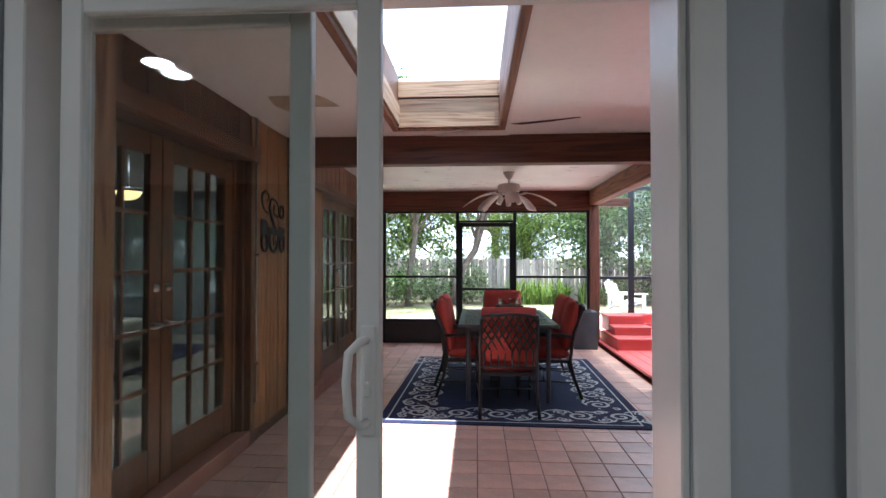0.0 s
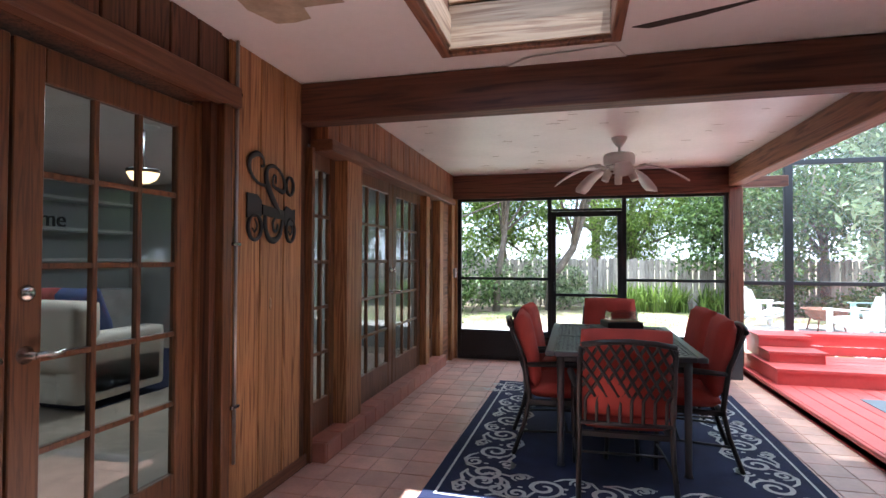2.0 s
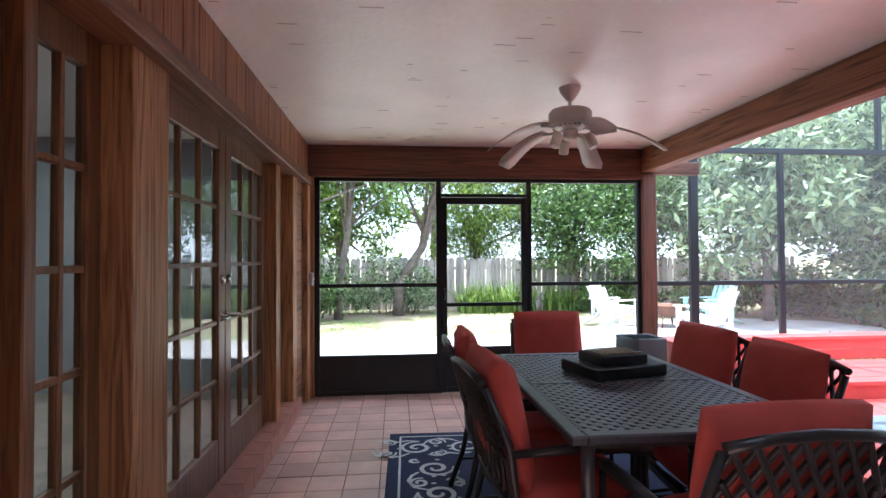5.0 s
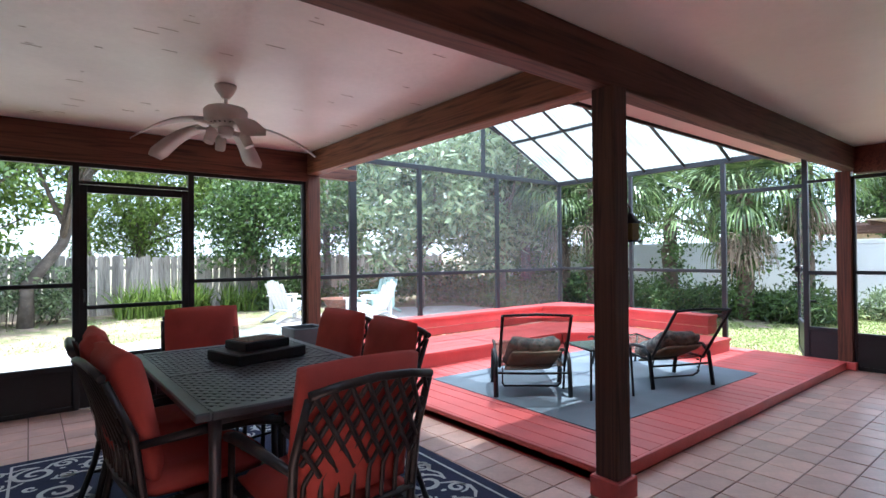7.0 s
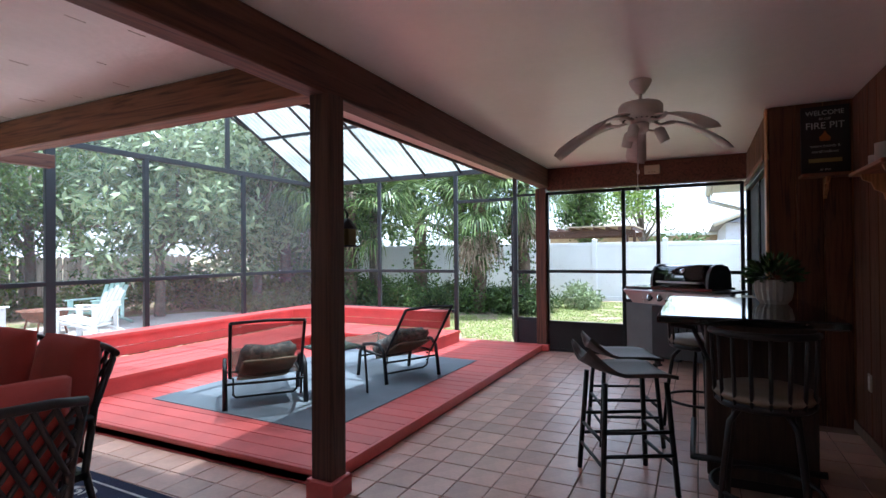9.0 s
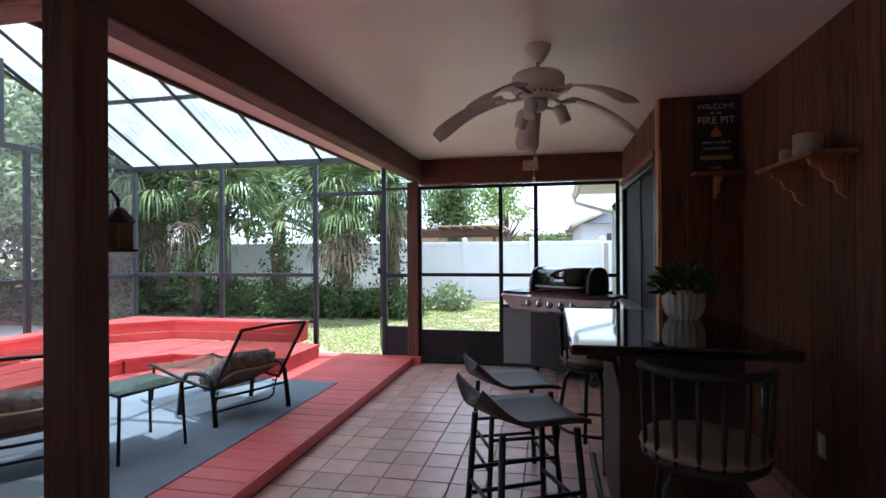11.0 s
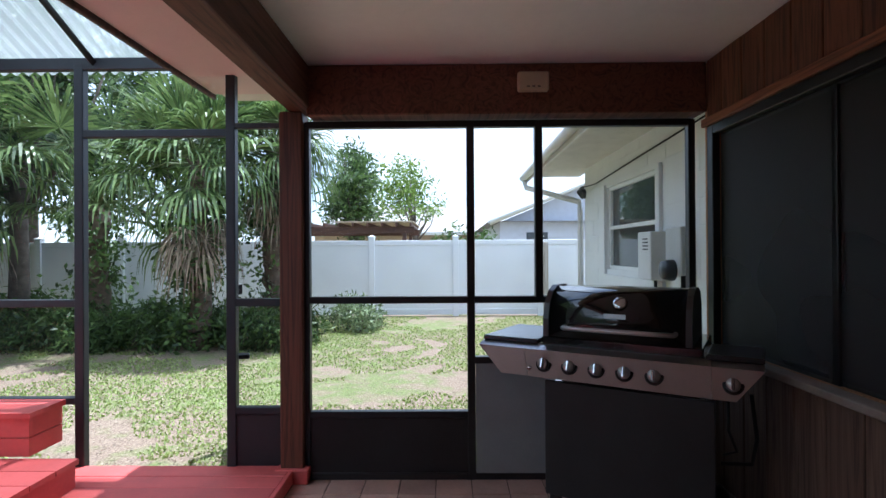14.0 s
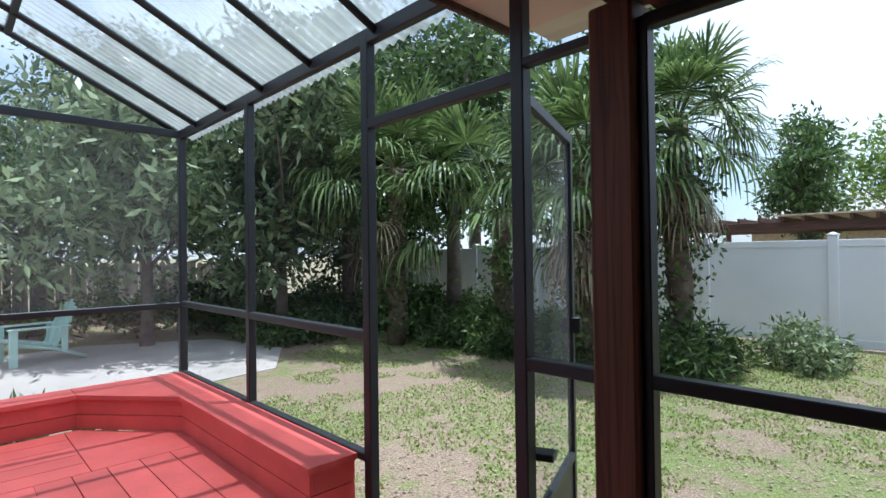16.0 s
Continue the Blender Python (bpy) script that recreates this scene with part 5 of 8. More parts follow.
# ---- the bar ----
BX0, BX1, BY0, BY1, BTOP = 3.50, 4.75, 2.82, 3.57, 0.97
bar = thing("bar_counter", Matrix(), "dark bar counter with a glossy black top", "bar")
part("top", boxed(BX0, BX1, BY0 - 0.03, BY1, BTOP - 0.04, BTOP, 0.008), surface("polished_black_top", (0.010, 0.010, 0.011), 0.07, 0.0, vary=0.3, scale=12, grain=120, bump=0, coat=0.4), bar, "polished black top")
part("base", boxed(BX0 + 0.42, BX1 - 0.12, BY0 + 0.02, BY1 - 0.22, 0.06, BTOP - 0.04, 0.006), wood("bar_base", (0.05, 0.03, 0.02), (0.02, 0.012, 0.01), "z"), bar)
part("plinth", boxed(BX0 + 0.45, BX1 - 0.15, BY0 + 0.05, BY1 - 0.25, 0.0, 0.06, 0), IRON, bar)
part("foot_rail", rod([(BX0 + 0.36, BY0, 0.17), (BX0 + 0.36, BY1 - 0.15, 0.17), (BX1 - 0.2, BY1 - 0.15, 0.17)], 0.018), IRON, bar)
for x, y in ((BX0 + 0.06, BY1 - 0.06), (BX1 - 0.06, BY1 - 0.06)):
    part("top_bracket", rod([(x, y, BTOP - 0.05), (x, y - 0.1, BTOP - 0.06), (BX0 + 0.43 if x < 4 else BX1 - 0.14, y - 0.17, BTOP - 0.28)], 0.012, 6), IRON, bar)


SEATWOOD = surface("dark_stool_seat", (0.055, 0.045, 0.04), 0.55, vary=0.2, scale=6, grain=70, bump=0.2)


def saddle_stool(m):
    s = thing("bar_stool", m, "black metal bar stool with a curved low-back seat", "stool", "stools at the bar")
    SH = 0.66
    for sx in (-1, 1):
        for sy in (-1, 1):
            part("leg", rod([(sx * 0.205, sy * 0.20, 0), (sx * 0.16, sy * 0.165, SH - 0.02)], 0.0145, 6), IRON, s)
    for z, k in ((0.17, 0.193), (0.30, 0.182)):
        for a, b in (((-k, -k), (k, -k)), ((-k, k), (k, k))):
            part("stretcher", rod([(*a, z), (*b, z)], 0.011, 6), IRON, s)
        k2 = k
        for a, b in (((-k2, -k2), (-k2, k2)), ((k2, -k2), (k2, k2))):
            part("stretcher", rod([(*a, z + 0.06), (*b, z + 0.06)], 0.011, 6), IRON, s)
    bm = bmesh.new()
    n = 12
    T, B = [], []
    for j in range(n + 1):
        v = j / n * 2 - 1
        prof = 0.125 * (max(0, v - 0.35) / 0.65) ** 1.6
        y = 0.215 * v
        rt, rb_ = [], []
        for i in range(9):
            u = i / 4 - 1
            w = 0.20 * (1 - 0.16 * max(0, v) ** 2 - 0.05 * v * v)
            z = SH + 0.016 * u * u + prof * (0.62 + 0.55 * u * u) - 0.05 * max(0, -v - 0.55) ** 1.5
            rt.append(bm.verts.new((u * w, y + prof * 0.25, z + 0.022)))
            rb_.append(bm.verts.new((u * w, y + prof * 0.25 + (0.012 if v > 0.5 else 0), z)))
        T.append(rt)
        B.append(rb_)
    for j in range(n):
        for i in range(8):
            bm.faces.new((T[j][i], T[j][i + 1], T[j + 1][i + 1], T[j + 1][i])).smooth = True
            bm.faces.new((B[j][i], B[j + 1][i], B[j + 1][i + 1], B[j][i + 1])).smooth = True
        bm.faces.new((T[j][0], T[j + 1][0], B[j + 1][0], B[j][0]))
        bm.faces.new((T[j][8], B[j][8], B[j + 1][8], T[j + 1][8]))
    bm.faces.new((*T[0][::-1], *B[0]))
    bm.faces.new((*T[n], *B[n][::-1]))
    part("seat", bm, SEATWOOD, s)
    return s


sa = saddle_stool(pose(3.79, 3.76, 0, 0, 0, 28) @ Matrix.Diagonal((1, 1, 0.92, 1)))
copy_thing(sa, pose(4.52, 3.86, 0, 0, 0, 22) @ Matrix.Diagonal((1, 1, 0.92, 1)))


def spindle_stool(m, label):
    s = thing("swivel_stool", m, label, "stool", "stools at the bar")
    SH = 0.62
    for k in range(4):
        a = math.radians(45 + 90 * k)
        c, sn = math.cos(a), math.sin(a)
        part("leg", rod([(0.11 * c, 0.11 * sn, SH - 0.03), (0.18 * c, 0.18 * sn, SH - 0.10), (0.215 * c, 0.215 * sn, 0.3), (0.245 * c, 0.245 * sn, 0)], 0.0135, 6), IRON, s)
    part("foot_ring", rod([(0.222 * math.cos(a), 0.222 * math.sin(a), 0.21) for a in np.linspace(0, math.tau, 25)[:-1]], 0.010, 6, True), IRON, s)
    part("seat_pan", lathe([(0, SH - 0.035), (0.19, SH - 0.035), (0.205, SH - 0.02), (0.205, SH), (0, SH)], 24), IRON, s)
    part("seat_pad", lathe([(0.2, SH), (0.212, SH + 0.018), (0.2, SH + 0.04), (0.15, SH + 0.052), (0, SH + 0.056)], 24), surface("tan_vinyl", (0.20, 0.155, 0.11), 0.5, vary=0.12, scale=9, bump=0.1), s, "round tan seat pad")
    part("back_rail", rod([(0.215 * math.cos(a), 0.215 * math.sin(a) , SH + 0.30) for a in np.linspace(radians(15), radians(165), 15)], 0.016, 8), IRON, s)
    for a in np.linspace(20, 160, 8):
        a = radians(a)
        part("spindle", rod([(0.2 * math.cos(a), 0.2 * math.sin(a), SH - 0.01), (0.21 * math.cos(a), 0.21 * math.sin(a), SH + 0.15), (0.215 * math.cos(a), 0.215 * math.sin(a), SH + 0.29)], 0.009, 6), IRON, s)
    return s


spindle_stool(pose(4.93, 3.38, 0, 0, 0, -35), "black metal swivel stool with a spindle back and tan seat")
spindle_stool(pose(3.49, 3.12, 0, 0, 0, 82), "black metal swivel stool drawn up to the bar end")

pot = thing("potted_plant", pose(4.36, 2.98, BTOP) @ Matrix.Scale(1.3, 4), "small green plant in a ribbed white pot on the bar", "plant")
bm = bmesh.new()
n = 36
rings = [[bm.verts.new(((r + 0.003 * math.cos(k * math.pi)) * math.cos(k * math.tau / n), (r + 0.003 * math.cos(k * math.pi)) * math.sin(k * math.tau / n), z)) for k in range(n)] for r, z in ((0.05, 0), (0.066, 0.02), (0.075, 0.06), (0.074, 0.105), (0.066, 0.105), (0.064, 0.085))]
for a, b in zip(rings, rings[1:]):
    for k in range(n):
        bm.faces.new((a[k], a[(k + 1) % n], b[(k + 1) % n], b[k]))
bm.faces.new(rings[0][::-1])
bm.faces.new(rings[-1])
part("pot", bm, surface("white_ceramic", (0.6, 0.58, 0.54), 0.3, vary=0.05, bump=0), pot)
rp = random.Random(8)
verts, faces = [], []
for i in range(420):
    th, ph = rp.uniform(0, math.tau), math.acos(rp.uniform(-0.1, 1))
    d = Vector((math.sin(ph) * math.cos(th), math.sin(ph) * math.sin(th), math.cos(ph)))
    c = Vector((0, 0, 0.11)) + d * rp.uniform(0.05, 0.115)
    s = d.cross(Vector((rp.uniform(-1, 1), rp.uniform(-1, 1), rp.uniform(-1, 1)))).normalized() * 0.007
    k = len(verts)
    verts += [c - d * 0.004, c + s + d * 0.012, c + d * 0.034, c - s + d * 0.012]
    faces.append((k, k + 1, k + 2, k + 3))
quads("leaves", verts, faces, leaf_material("pot_leaves", (0.015, 0.04, 0.012), (0.06, 0.13, 0.035)), pot)

# ---- south wall boards, window, shelf ----
rb = random.Random(21)
xs = [1.793, 1.92, 2.05, 2.18]
# south wall boards carry the shade by the bar in their colour
boards(wall_s, [(a + 0.003, b - 0.003, YS - 0.028, YS + rb.uniform(0, 0.003), 0.0, ZC - 0.002) for a, b in zip(xs, xs[1:])], CEDAR_SHADED)
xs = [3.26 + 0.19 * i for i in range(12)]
boards(wall_s, [(a + 0.003, min(b, XRET + 0.01) - 0.003, YS - 0.028, YS + rb.uniform(0, 0.003), 0.0, ZC - 0.002) for a, b in zip(xs, xs[1:])], CEDAR_SHADED)
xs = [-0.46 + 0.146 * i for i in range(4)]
boards(wall_s, [(a + 0.003, b - 0.003, YS - 0.028, YS + rb.uniform(0, 0.003), 0.0, ZC - 0.002) for a, b in zip(xs, xs[1:])], CEDAR_SHADED)
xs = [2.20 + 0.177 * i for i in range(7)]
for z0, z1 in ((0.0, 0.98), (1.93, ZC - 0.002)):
    boards(wall_s, [(a + 0.003, b - 0.003, YS - 0.028, YS + rb.uniform(0, 0.003), z0, z1) for a, b in zip(xs, xs[1:])], CEDAR_SHADED)
boards(wall_s, [(SL0 - 0.05, SL1 + 0.05, YS - 0.028, YS, 2.19, ZC - 0.002)])
ys = [YS + 0.002, 2.55, 2.72, YSE]
# return and window-head boards likewise darkened for the shade there
boards(wall_se, [(XRET - 0.003, XRET + 0.011, a + 0.003, b - 0.003, 0.0, ZC - 0.002) for a, b in zip(ys, ys[1:])], CEDAR_SHADED)
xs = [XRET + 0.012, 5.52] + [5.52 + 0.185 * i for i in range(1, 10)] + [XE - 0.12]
boards(wall_se, [(a + 0.003, b - 0.003, YSE - 0.018, YSE + rb.uniform(0, 0.003), 2.04, ZC - 0.002) for a, b in zip(xs, xs[1:])], CEDAR_SHADED)
LOWB = wood("worn_lower_boards", (0.22, 0.14, 0.10), (0.09, 0.055, 0.04), "z")
boards(wall_se, [(a + 0.003, b - 0.003, YSE - 0.018, YSE + rb.uniform(0, 0.003), 0.0, 0.765) for a, b in zip(xs, xs[1:])], LOWB)
struct("trim", boxed(XRET - 0.004, XRET + 0.10, YSE + 0.004, YSE + 0.02, 0, ZC - 0.005, 0.004), CEDAR, "cedar corner trim", "trim")
struct("baseboard", boxed(3.26, XRET - 0.005, YS + 0.004, YS + 0.016, 0.0, 0.075, 0.003), LOWB, "worn baseboard", "baseboard")
struct("baseboard", boxed(XRET + 0.1, XE - 0.08, YSE + 0.004, YSE + 0.018, 0.0, 0.075, 0.003), LOWB, "worn baseboard", "baseboard")
w1 = thing("window_1", pose(5.52, YSE, 0.0), "wide dark sliding window with insect screens", "window", kind="structure")
part("sill", boxed(-0.03, 1.83, -0.02, 0.06, 0.768, 0.80, 0.004), surface("worn_sill", (0.30, 0.25, 0.21), 0.6, vary=0.2), w1)
for x0, x1, z0, z1 in ((0, 0.06, 0.80, 2.0), (1.74, 1.80, 0.80, 2.0), (0.06, 1.74, 1.95, 2.0)):
    part("window_frame", boxed(x0, x1, -0.03, 0.012, z0, z1, 0.004), BLACK_ALU, w1)
part("head_trim", boxed(-0.03, 1.83, -0.01, 0.03, 2.0, 2.045, 0.004), CEDAR_X, w1)
for x0, x1, y in ((0.06, 0.92, -0.055), (0.90, 1.74, -0.04)):
    for a, b, c, d in ((x0, x0 + 0.035, 0.80, 1.95), (x1 - 0.035, x1, 0.80, 1.95), (x0 + 0.035, x1 - 0.035, 0.80, 0.835), (x0 + 0.035, x1 - 0.035, 1.915, 1.95)):
        part("sash", boxed(a, b, y - 0.008, y + 0.008, c, d, 0.002), BLACK_ALU, w1)
    part("pane", boxed(x0 + 0.03, x1 - 0.03, y - 0.002, y + 0.002, 0.83, 1.92, 0), GLASS, w1)
    sc = part("screen", moved(quad_plane(x0 + 0.02, x1 - 0.02, 0.82, 1.93), pose(0, y + 0.014, 0)), mesh_screen("dark_window_screen", (0.011, 0.011, 0.012), 0.9), w1)
w2 = thing("window_2", pose(2.22, YS, 0.98), "dark pass-through window in the cedar wall", "window", kind="structure")
for x0, x1, z0, z1 in ((-0.05, 0.03, -0.05, 0.99), (0.97, 1.05, -0.05, 0.99), (0.03, 0.97, 0.91, 0.99)):
    part("window_frame", boxed(x0, x1, -0.03, 0.016, z0, z1, 0.004), CEDAR, w2)
part("sill", boxed(-0.07, 1.07, -0.06, 0.05, -0.05, 0.0, 0.004), CEDAR_X, w2)
part("pane", boxed(0.03, 0.97, -0.09, -0.086, 0.0, 0.91, 0), GLASS, w2)

shelf = thing("wall_shelf", pose(4.18, YS + 0.004, 1.72), "stained wooden wall shelf on carved brackets", "shelf")
part("board", boxed(-0.2, 0.42, 0, 0.18, 0.0, 0.022, 0.004), CEDAR_X, shelf)
for x in (-0.1, 0.3):
    part("bracket", moved(prism([(0.0, 0.0), (0.15, 0.0), (0.14, -0.03), (0.10, -0.05), (0.085, -0.09), (0.045, -0.11), (0.035, -0.15), (0.0, -0.18)][::-1], -0.012, 0.012), pose(x, 0, 0) @ Matrix(((0, 0, 1, 0), (1, 0, 0, 0), (0, 1, 0, 0), (0, 0, 0, 1)))), CEDAR, shelf)


def text_part(words, size, m, mat, parent, depth=0.001):
    cu = bpy.data.curves.new("words", "FONT")
    cu.body, cu.size, cu.extrude, cu.align_x = words, size, depth, "CENTER"
    tmp = bpy.data.objects.new("words", cu)
    scene.collection.objects.link(tmp)
    bpy.context.view_layer.update()
    me = bpy.data.meshes.new_from_object(tmp.evaluated_get(bpy.context.evaluated_depsgraph_get()))
    bpy.data.objects.remove(tmp)
    me.materials.clear()
    me.transform(m)
    return tagged(part_of("lettering", me, mat, parent), kind="stuff")


CHALK = surface("chalk_white", (0.62, 0.6, 0.56), 0.8, vary=0.15, scale=30, bump=0)
fs = thing("welcome_sign", pose(XRET - 0.025, 2.545, 1.835, 0, 0, 90), "black wooden sign with white lettering on the shelf", "sign")
part("board", boxed(-0.145, 0.145, -0.012, 0.012, 0, 0.50, 0.003), surface("blackboard", (0.012, 0.012, 0.013), 0.6, vary=0.3), fs)
face = pose(0, 0.0135, 0, 90, 0, 180)
for words, size, z in (("WELCOME", 0.048, 0.435), ("to our", 0.028, 0.40), ("FIRE PIT", 0.068, 0.335), ("where friends &", 0.028, 0.20), ("marshmallows", 0.028, 0.16), ("at the", 0.028, 0.03)):
    text_part(words, size, face @ pose(0, z, 0), CHALK, fs)
part("flame", moved(prism([(-0.03, 0), (0.03, 0), (0.035, 0.025), (0.012, 0.05), (0.0, 0.075), (-0.014, 0.05), (-0.035, 0.03)], 0, 0.001), face @ pose(0, 0.245, 0)), surface("flame_orange", (0.5, 0.16, 0.04), 0.7, bump=0), fs, "small orange flame")
part("bar", moved(boxed(-0.1, 0.1, 0, 0.028, 0, 0.001, 0), face @ pose(0, 0.09, 0)), surface("gold_script", (0.36, 0.25, 0.09), 0.7), fs, "illegible gold script")
for x, r, h in ((4.22, 0.06, 0.11), (4.42, 0.04, 0.075)):
    j = thing("candle_jar", pose(x, YS + 0.09, 1.742), "pale grey candle jar on the wall shelf", "jar", "jars on the shelf")
    part("jar", lathe([(0, 0), (r, 0), (r, h), (r - 0.006, h), (r - 0.006, 0.02), (0, 0.02)], 20), surface("pale_stoneware", (0.42, 0.40, 0.37), 0.5, vary=0.1), j)
for x, z in ((4.98, 0.36), (4.3, 0.33)):
    o = thing("wall_outlet", pose(x, YS + 0.004, z), "almond wall outlet on the cedar wall", "outlet", "wall outlets")
    part("plate", boxed(-0.035, 0.035, 0, 0.008, 0, 0.115, 0.003), surface("almond_plastic", (0.5, 0.46, 0.38), 0.4), o)
    part("socket", boxed(-0.016, 0.016, 0.008, 0.011, 0.015, 0.1, 0.002), WHITE_PVC, o)
cb = thing("wall_speaker", pose(XE - 0.12, 3.86, 2.205), "small beige box fixed to the header beam", "speaker")
part("case", boxed(-0.05, 0, -0.085, 0.085, 0, 0.105, 0.008), surface("beige_plastic", (0.52, 0.42, 0.29), 0.5, vary=0.05), cb)
for y in (-0.03, 0.0, 0.03):
    part("slot", boxed(-0.052, -0.05, y - 0.008, y + 0.008, 0.018, 0.024, 0), IRON, cb)

# ---- the grill ----
GU = Vector((-0.51, -0.86, 0)).normalized()
ga = math.degrees(math.atan2(GU.y, GU.x))
g = thing("gas_grill", pose(7.15, 4.155, 0, 0, 0, ga), "black and steel gas grill with a closed lid", "grill")
# local x runs along the front, -y... the front faces local -y side
FACE = surface("warm_steel", (0.50, 0.47, 0.45), 0.28, 0.9, vary=0.08, scale=3, grain=90, bump=0.04)
part("cart", boxed(0.33, 1.06, 0.06, 0.50, 0.12, 0.66, 0.008), ENAMEL, g)
part("cart_panel", boxed(0.32, 1.07, -0.004 + 0.06 - 0.02, 0.06, 0.12, 0.68, 0.004), surface("matt_black_panel", (0.02, 0.02, 0.021), 0.5), g)
for x, y in ((0.36, 0.08), (0.36, 0.46)):
    part("leg", boxed(x - 0.025, x + 0.025, y - 0.025, y + 0.025, 0.0, 0.13, 0.004), IRON, g)
    part("foot", boxed(x - 0.04, x + 0.04, y - 0.03, y + 0.03, 0.0, 0.025, 0.004), IRON, g)
for y in (0.06, 0.47):
    wh = part("wheel", moved(lathe([(0.03, -0.02), (0.075, -0.025), (0.085, -0.018), (0.085, 0.018), (0.075, 0.025), (0.03, 0.02)], 20), pose(1.02, y, 0.086, 90)), surface("rubber", (0.02, 0.02, 0.02), 0.8), g)
    part("hub", moved(lathe([(0, -0.026), (0.03, -0.024), (0.03, 0.024), (0, 0.026)], 12), pose(1.02, y, 0.086, 90)), GREY_ALU, wh)
part("axle", rod([(1.02, 0.03, 0.086), (1.02, 0.5, 0.086)], 0.008, 6), IRON, g)
prof = [(0.0, 0.70), (-0.05, 0.845), (0.0, 0.86), (0.06, 0.86), (0.06, 0.70)]
for x0, x1, nm in ((0.0, 0.245, "side_panel"), (0.248, 1.06, "control_panel"), (1.063, 1.25, "side_panel")):
    cut = 0.10 if nm == "side_panel" else 0.0
    bm = bmesh.new()
    left_low = x0 + (cut if x0 == 0 else 0)
    right_low = x1 - (cut if x1 > 1.2 else 0)
    L = [[bm.verts.new((left_low if z < 0.72 else x0, y, z)) for y, z in prof], [bm.verts.new((right_low if z < 0.72 else x1, y, z)) for y, z in prof]]
    for k in range(5):
        bm.faces.new((L[0][k], L[0][(k + 1) % 5], L[1][(k + 1) % 5], L[1][k]))
    bm.faces.new(L[0][::-1])
    bm.faces.new(L[1])
    bmesh.ops.recalc_face_normals(bm, faces=bm.faces)
    part(nm, bm, FACE, g)
part("side_shelf", boxed(0.0, 0.30, 0.0, 0.46, 0.86, 0.885, 0.006), surface("dark_shelf", (0.06, 0.065, 0.075), 0.25, 0.5, vary=0.1), g)
part("side_shelf", boxed(1.04, 1.25, 0.0, 0.30, 0.86, 0.885, 0.006), surface("dark_shelf_b", (0.03, 0.03, 0.033), 0.3, 0.4, vary=0.1), g)
part("firebox", boxed(0.31, 1.03, 0.03, 0.47, 0.70, 0.90, 0.006), ENAMEL, g)
kn = 0
for x in (0.34, 0.465, 0.59, 0.715, 0.84, 1.14):
    tip = pose(x, -0.028, 0.775, 71)
    kb = part("knob", moved(lathe([(0.0, 0.030), (0.020, 0.028), (0.026, 0.018), (0.028, 0.0), (0, 0.0)], 18), tip), STEEL, g, "dark-rimmed metal knob")
    part("bezel", moved(lathe([(0.026, 0.004), (0.037, 0.004), (0.040, -0.001), (0.026, -0.001)], 20), tip), IRON, kb)
    part("grip", moved(boxed(-0.006, 0.006, -0.024, 0.024, 0.02, 0.04, 0.003), tip), CHROME, kb)
part("igniter", moved(lathe([(0, 0.015), (0.01, 0.014), (0.012, 0), (0, 0)], 12), pose(0.265, -0.022, 0.745, 71)), CHROME, g)
CHEEK = surface("dark_steel_cheek", (0.09, 0.085, 0.085), 0.3, 0.7, vary=0.15, scale=5, bump=0.03)
# lid: a swept curve with end cheeks
lid = [(0.03, 0.90), (0.032, 0.985), (0.055, 1.06), (0.105, 1.115), (0.175, 1.14), (0.30, 1.14), (0.40, 1.115), (0.455, 1.05), (0.47, 0.90)]
bm = bmesh.new()
L = [[bm.verts.new((x, y, z)) for y, z in lid] for x in (0.345, 0.96)]
for k in range(len(lid) - 1):
    bm.faces.new((L[0][k], L[1][k], L[1][k + 1], L[0][k + 1])).smooth = True
bm.faces.new((L[0][0], L[0][-1], L[1][-1], L[1][0]))
bm.faces.new(L[0])
bm.faces.new(L[1][::-1])
bmesh.ops.recalc_face_normals(bm, faces=bm.faces)
ld = part("lid", bm, ENAMEL, g, "glossy black lid")
for x0, x1 in ((0.318, 0.345), (0.96, 0.987)):
    bm = bmesh.new()
    L = [[bm.verts.new((x, 0.25 + (y - 0.25) * 1.03, 0.90 + (z - 0.90) * 1.02)) for y, z in lid] for x in (x0, x1)]
    for k in range(len(lid)):
        bm.faces.new((L[0][k], L[0][(k + 1) % 9], L[1][(k + 1) % 9], L[1][k]))
    bm.faces.new(L[0][::-1])
    bm.faces.new(L[1])
    bmesh.ops.recalc_face_normals(bm, faces=bm.faces)
    part("end_cheek", bm, CHEEK, ld)
part("lid_handle", rod([(0.43, 0.03, 0.955), (0.43, -0.02, 0.955), (0.5, -0.03, 0.955), (0.85, -0.03, 0.955), (0.92, -0.02, 0.955), (0.92, 0.03, 0.955)], 0.011), STEEL, ld)
part("thermometer", moved(lathe([(0, 0.008), (0.03, 0.008), (0.034, 0.0), (0, 0.0)], 20), pose(0.68, 0.062, 1.075, 52)), CHROME, ld)
part("badge", moved(boxed(-0.05, 0.05, -0.011, 0.011, 0, 0.002, 0), pose(0.66, 0.035, 1.015, 78)), STEEL, ld, "small plain metal badge")
part("gas_hose", rod([(1.2, 0.2, 0.69), (1.22, 0.2, 0.5), (1.2, 0.22, 0.38), (1.08, 0.22, 0.36)], 0.009, 6), IRON, g)
part("tool_hook", rod([(1.12, 0.02, 0.70), (1.12, 0.0, 0.58), (1.15, 0.0, 0.5), (1.1, 0.02, 0.47)], 0.006, 6), IRON, g)

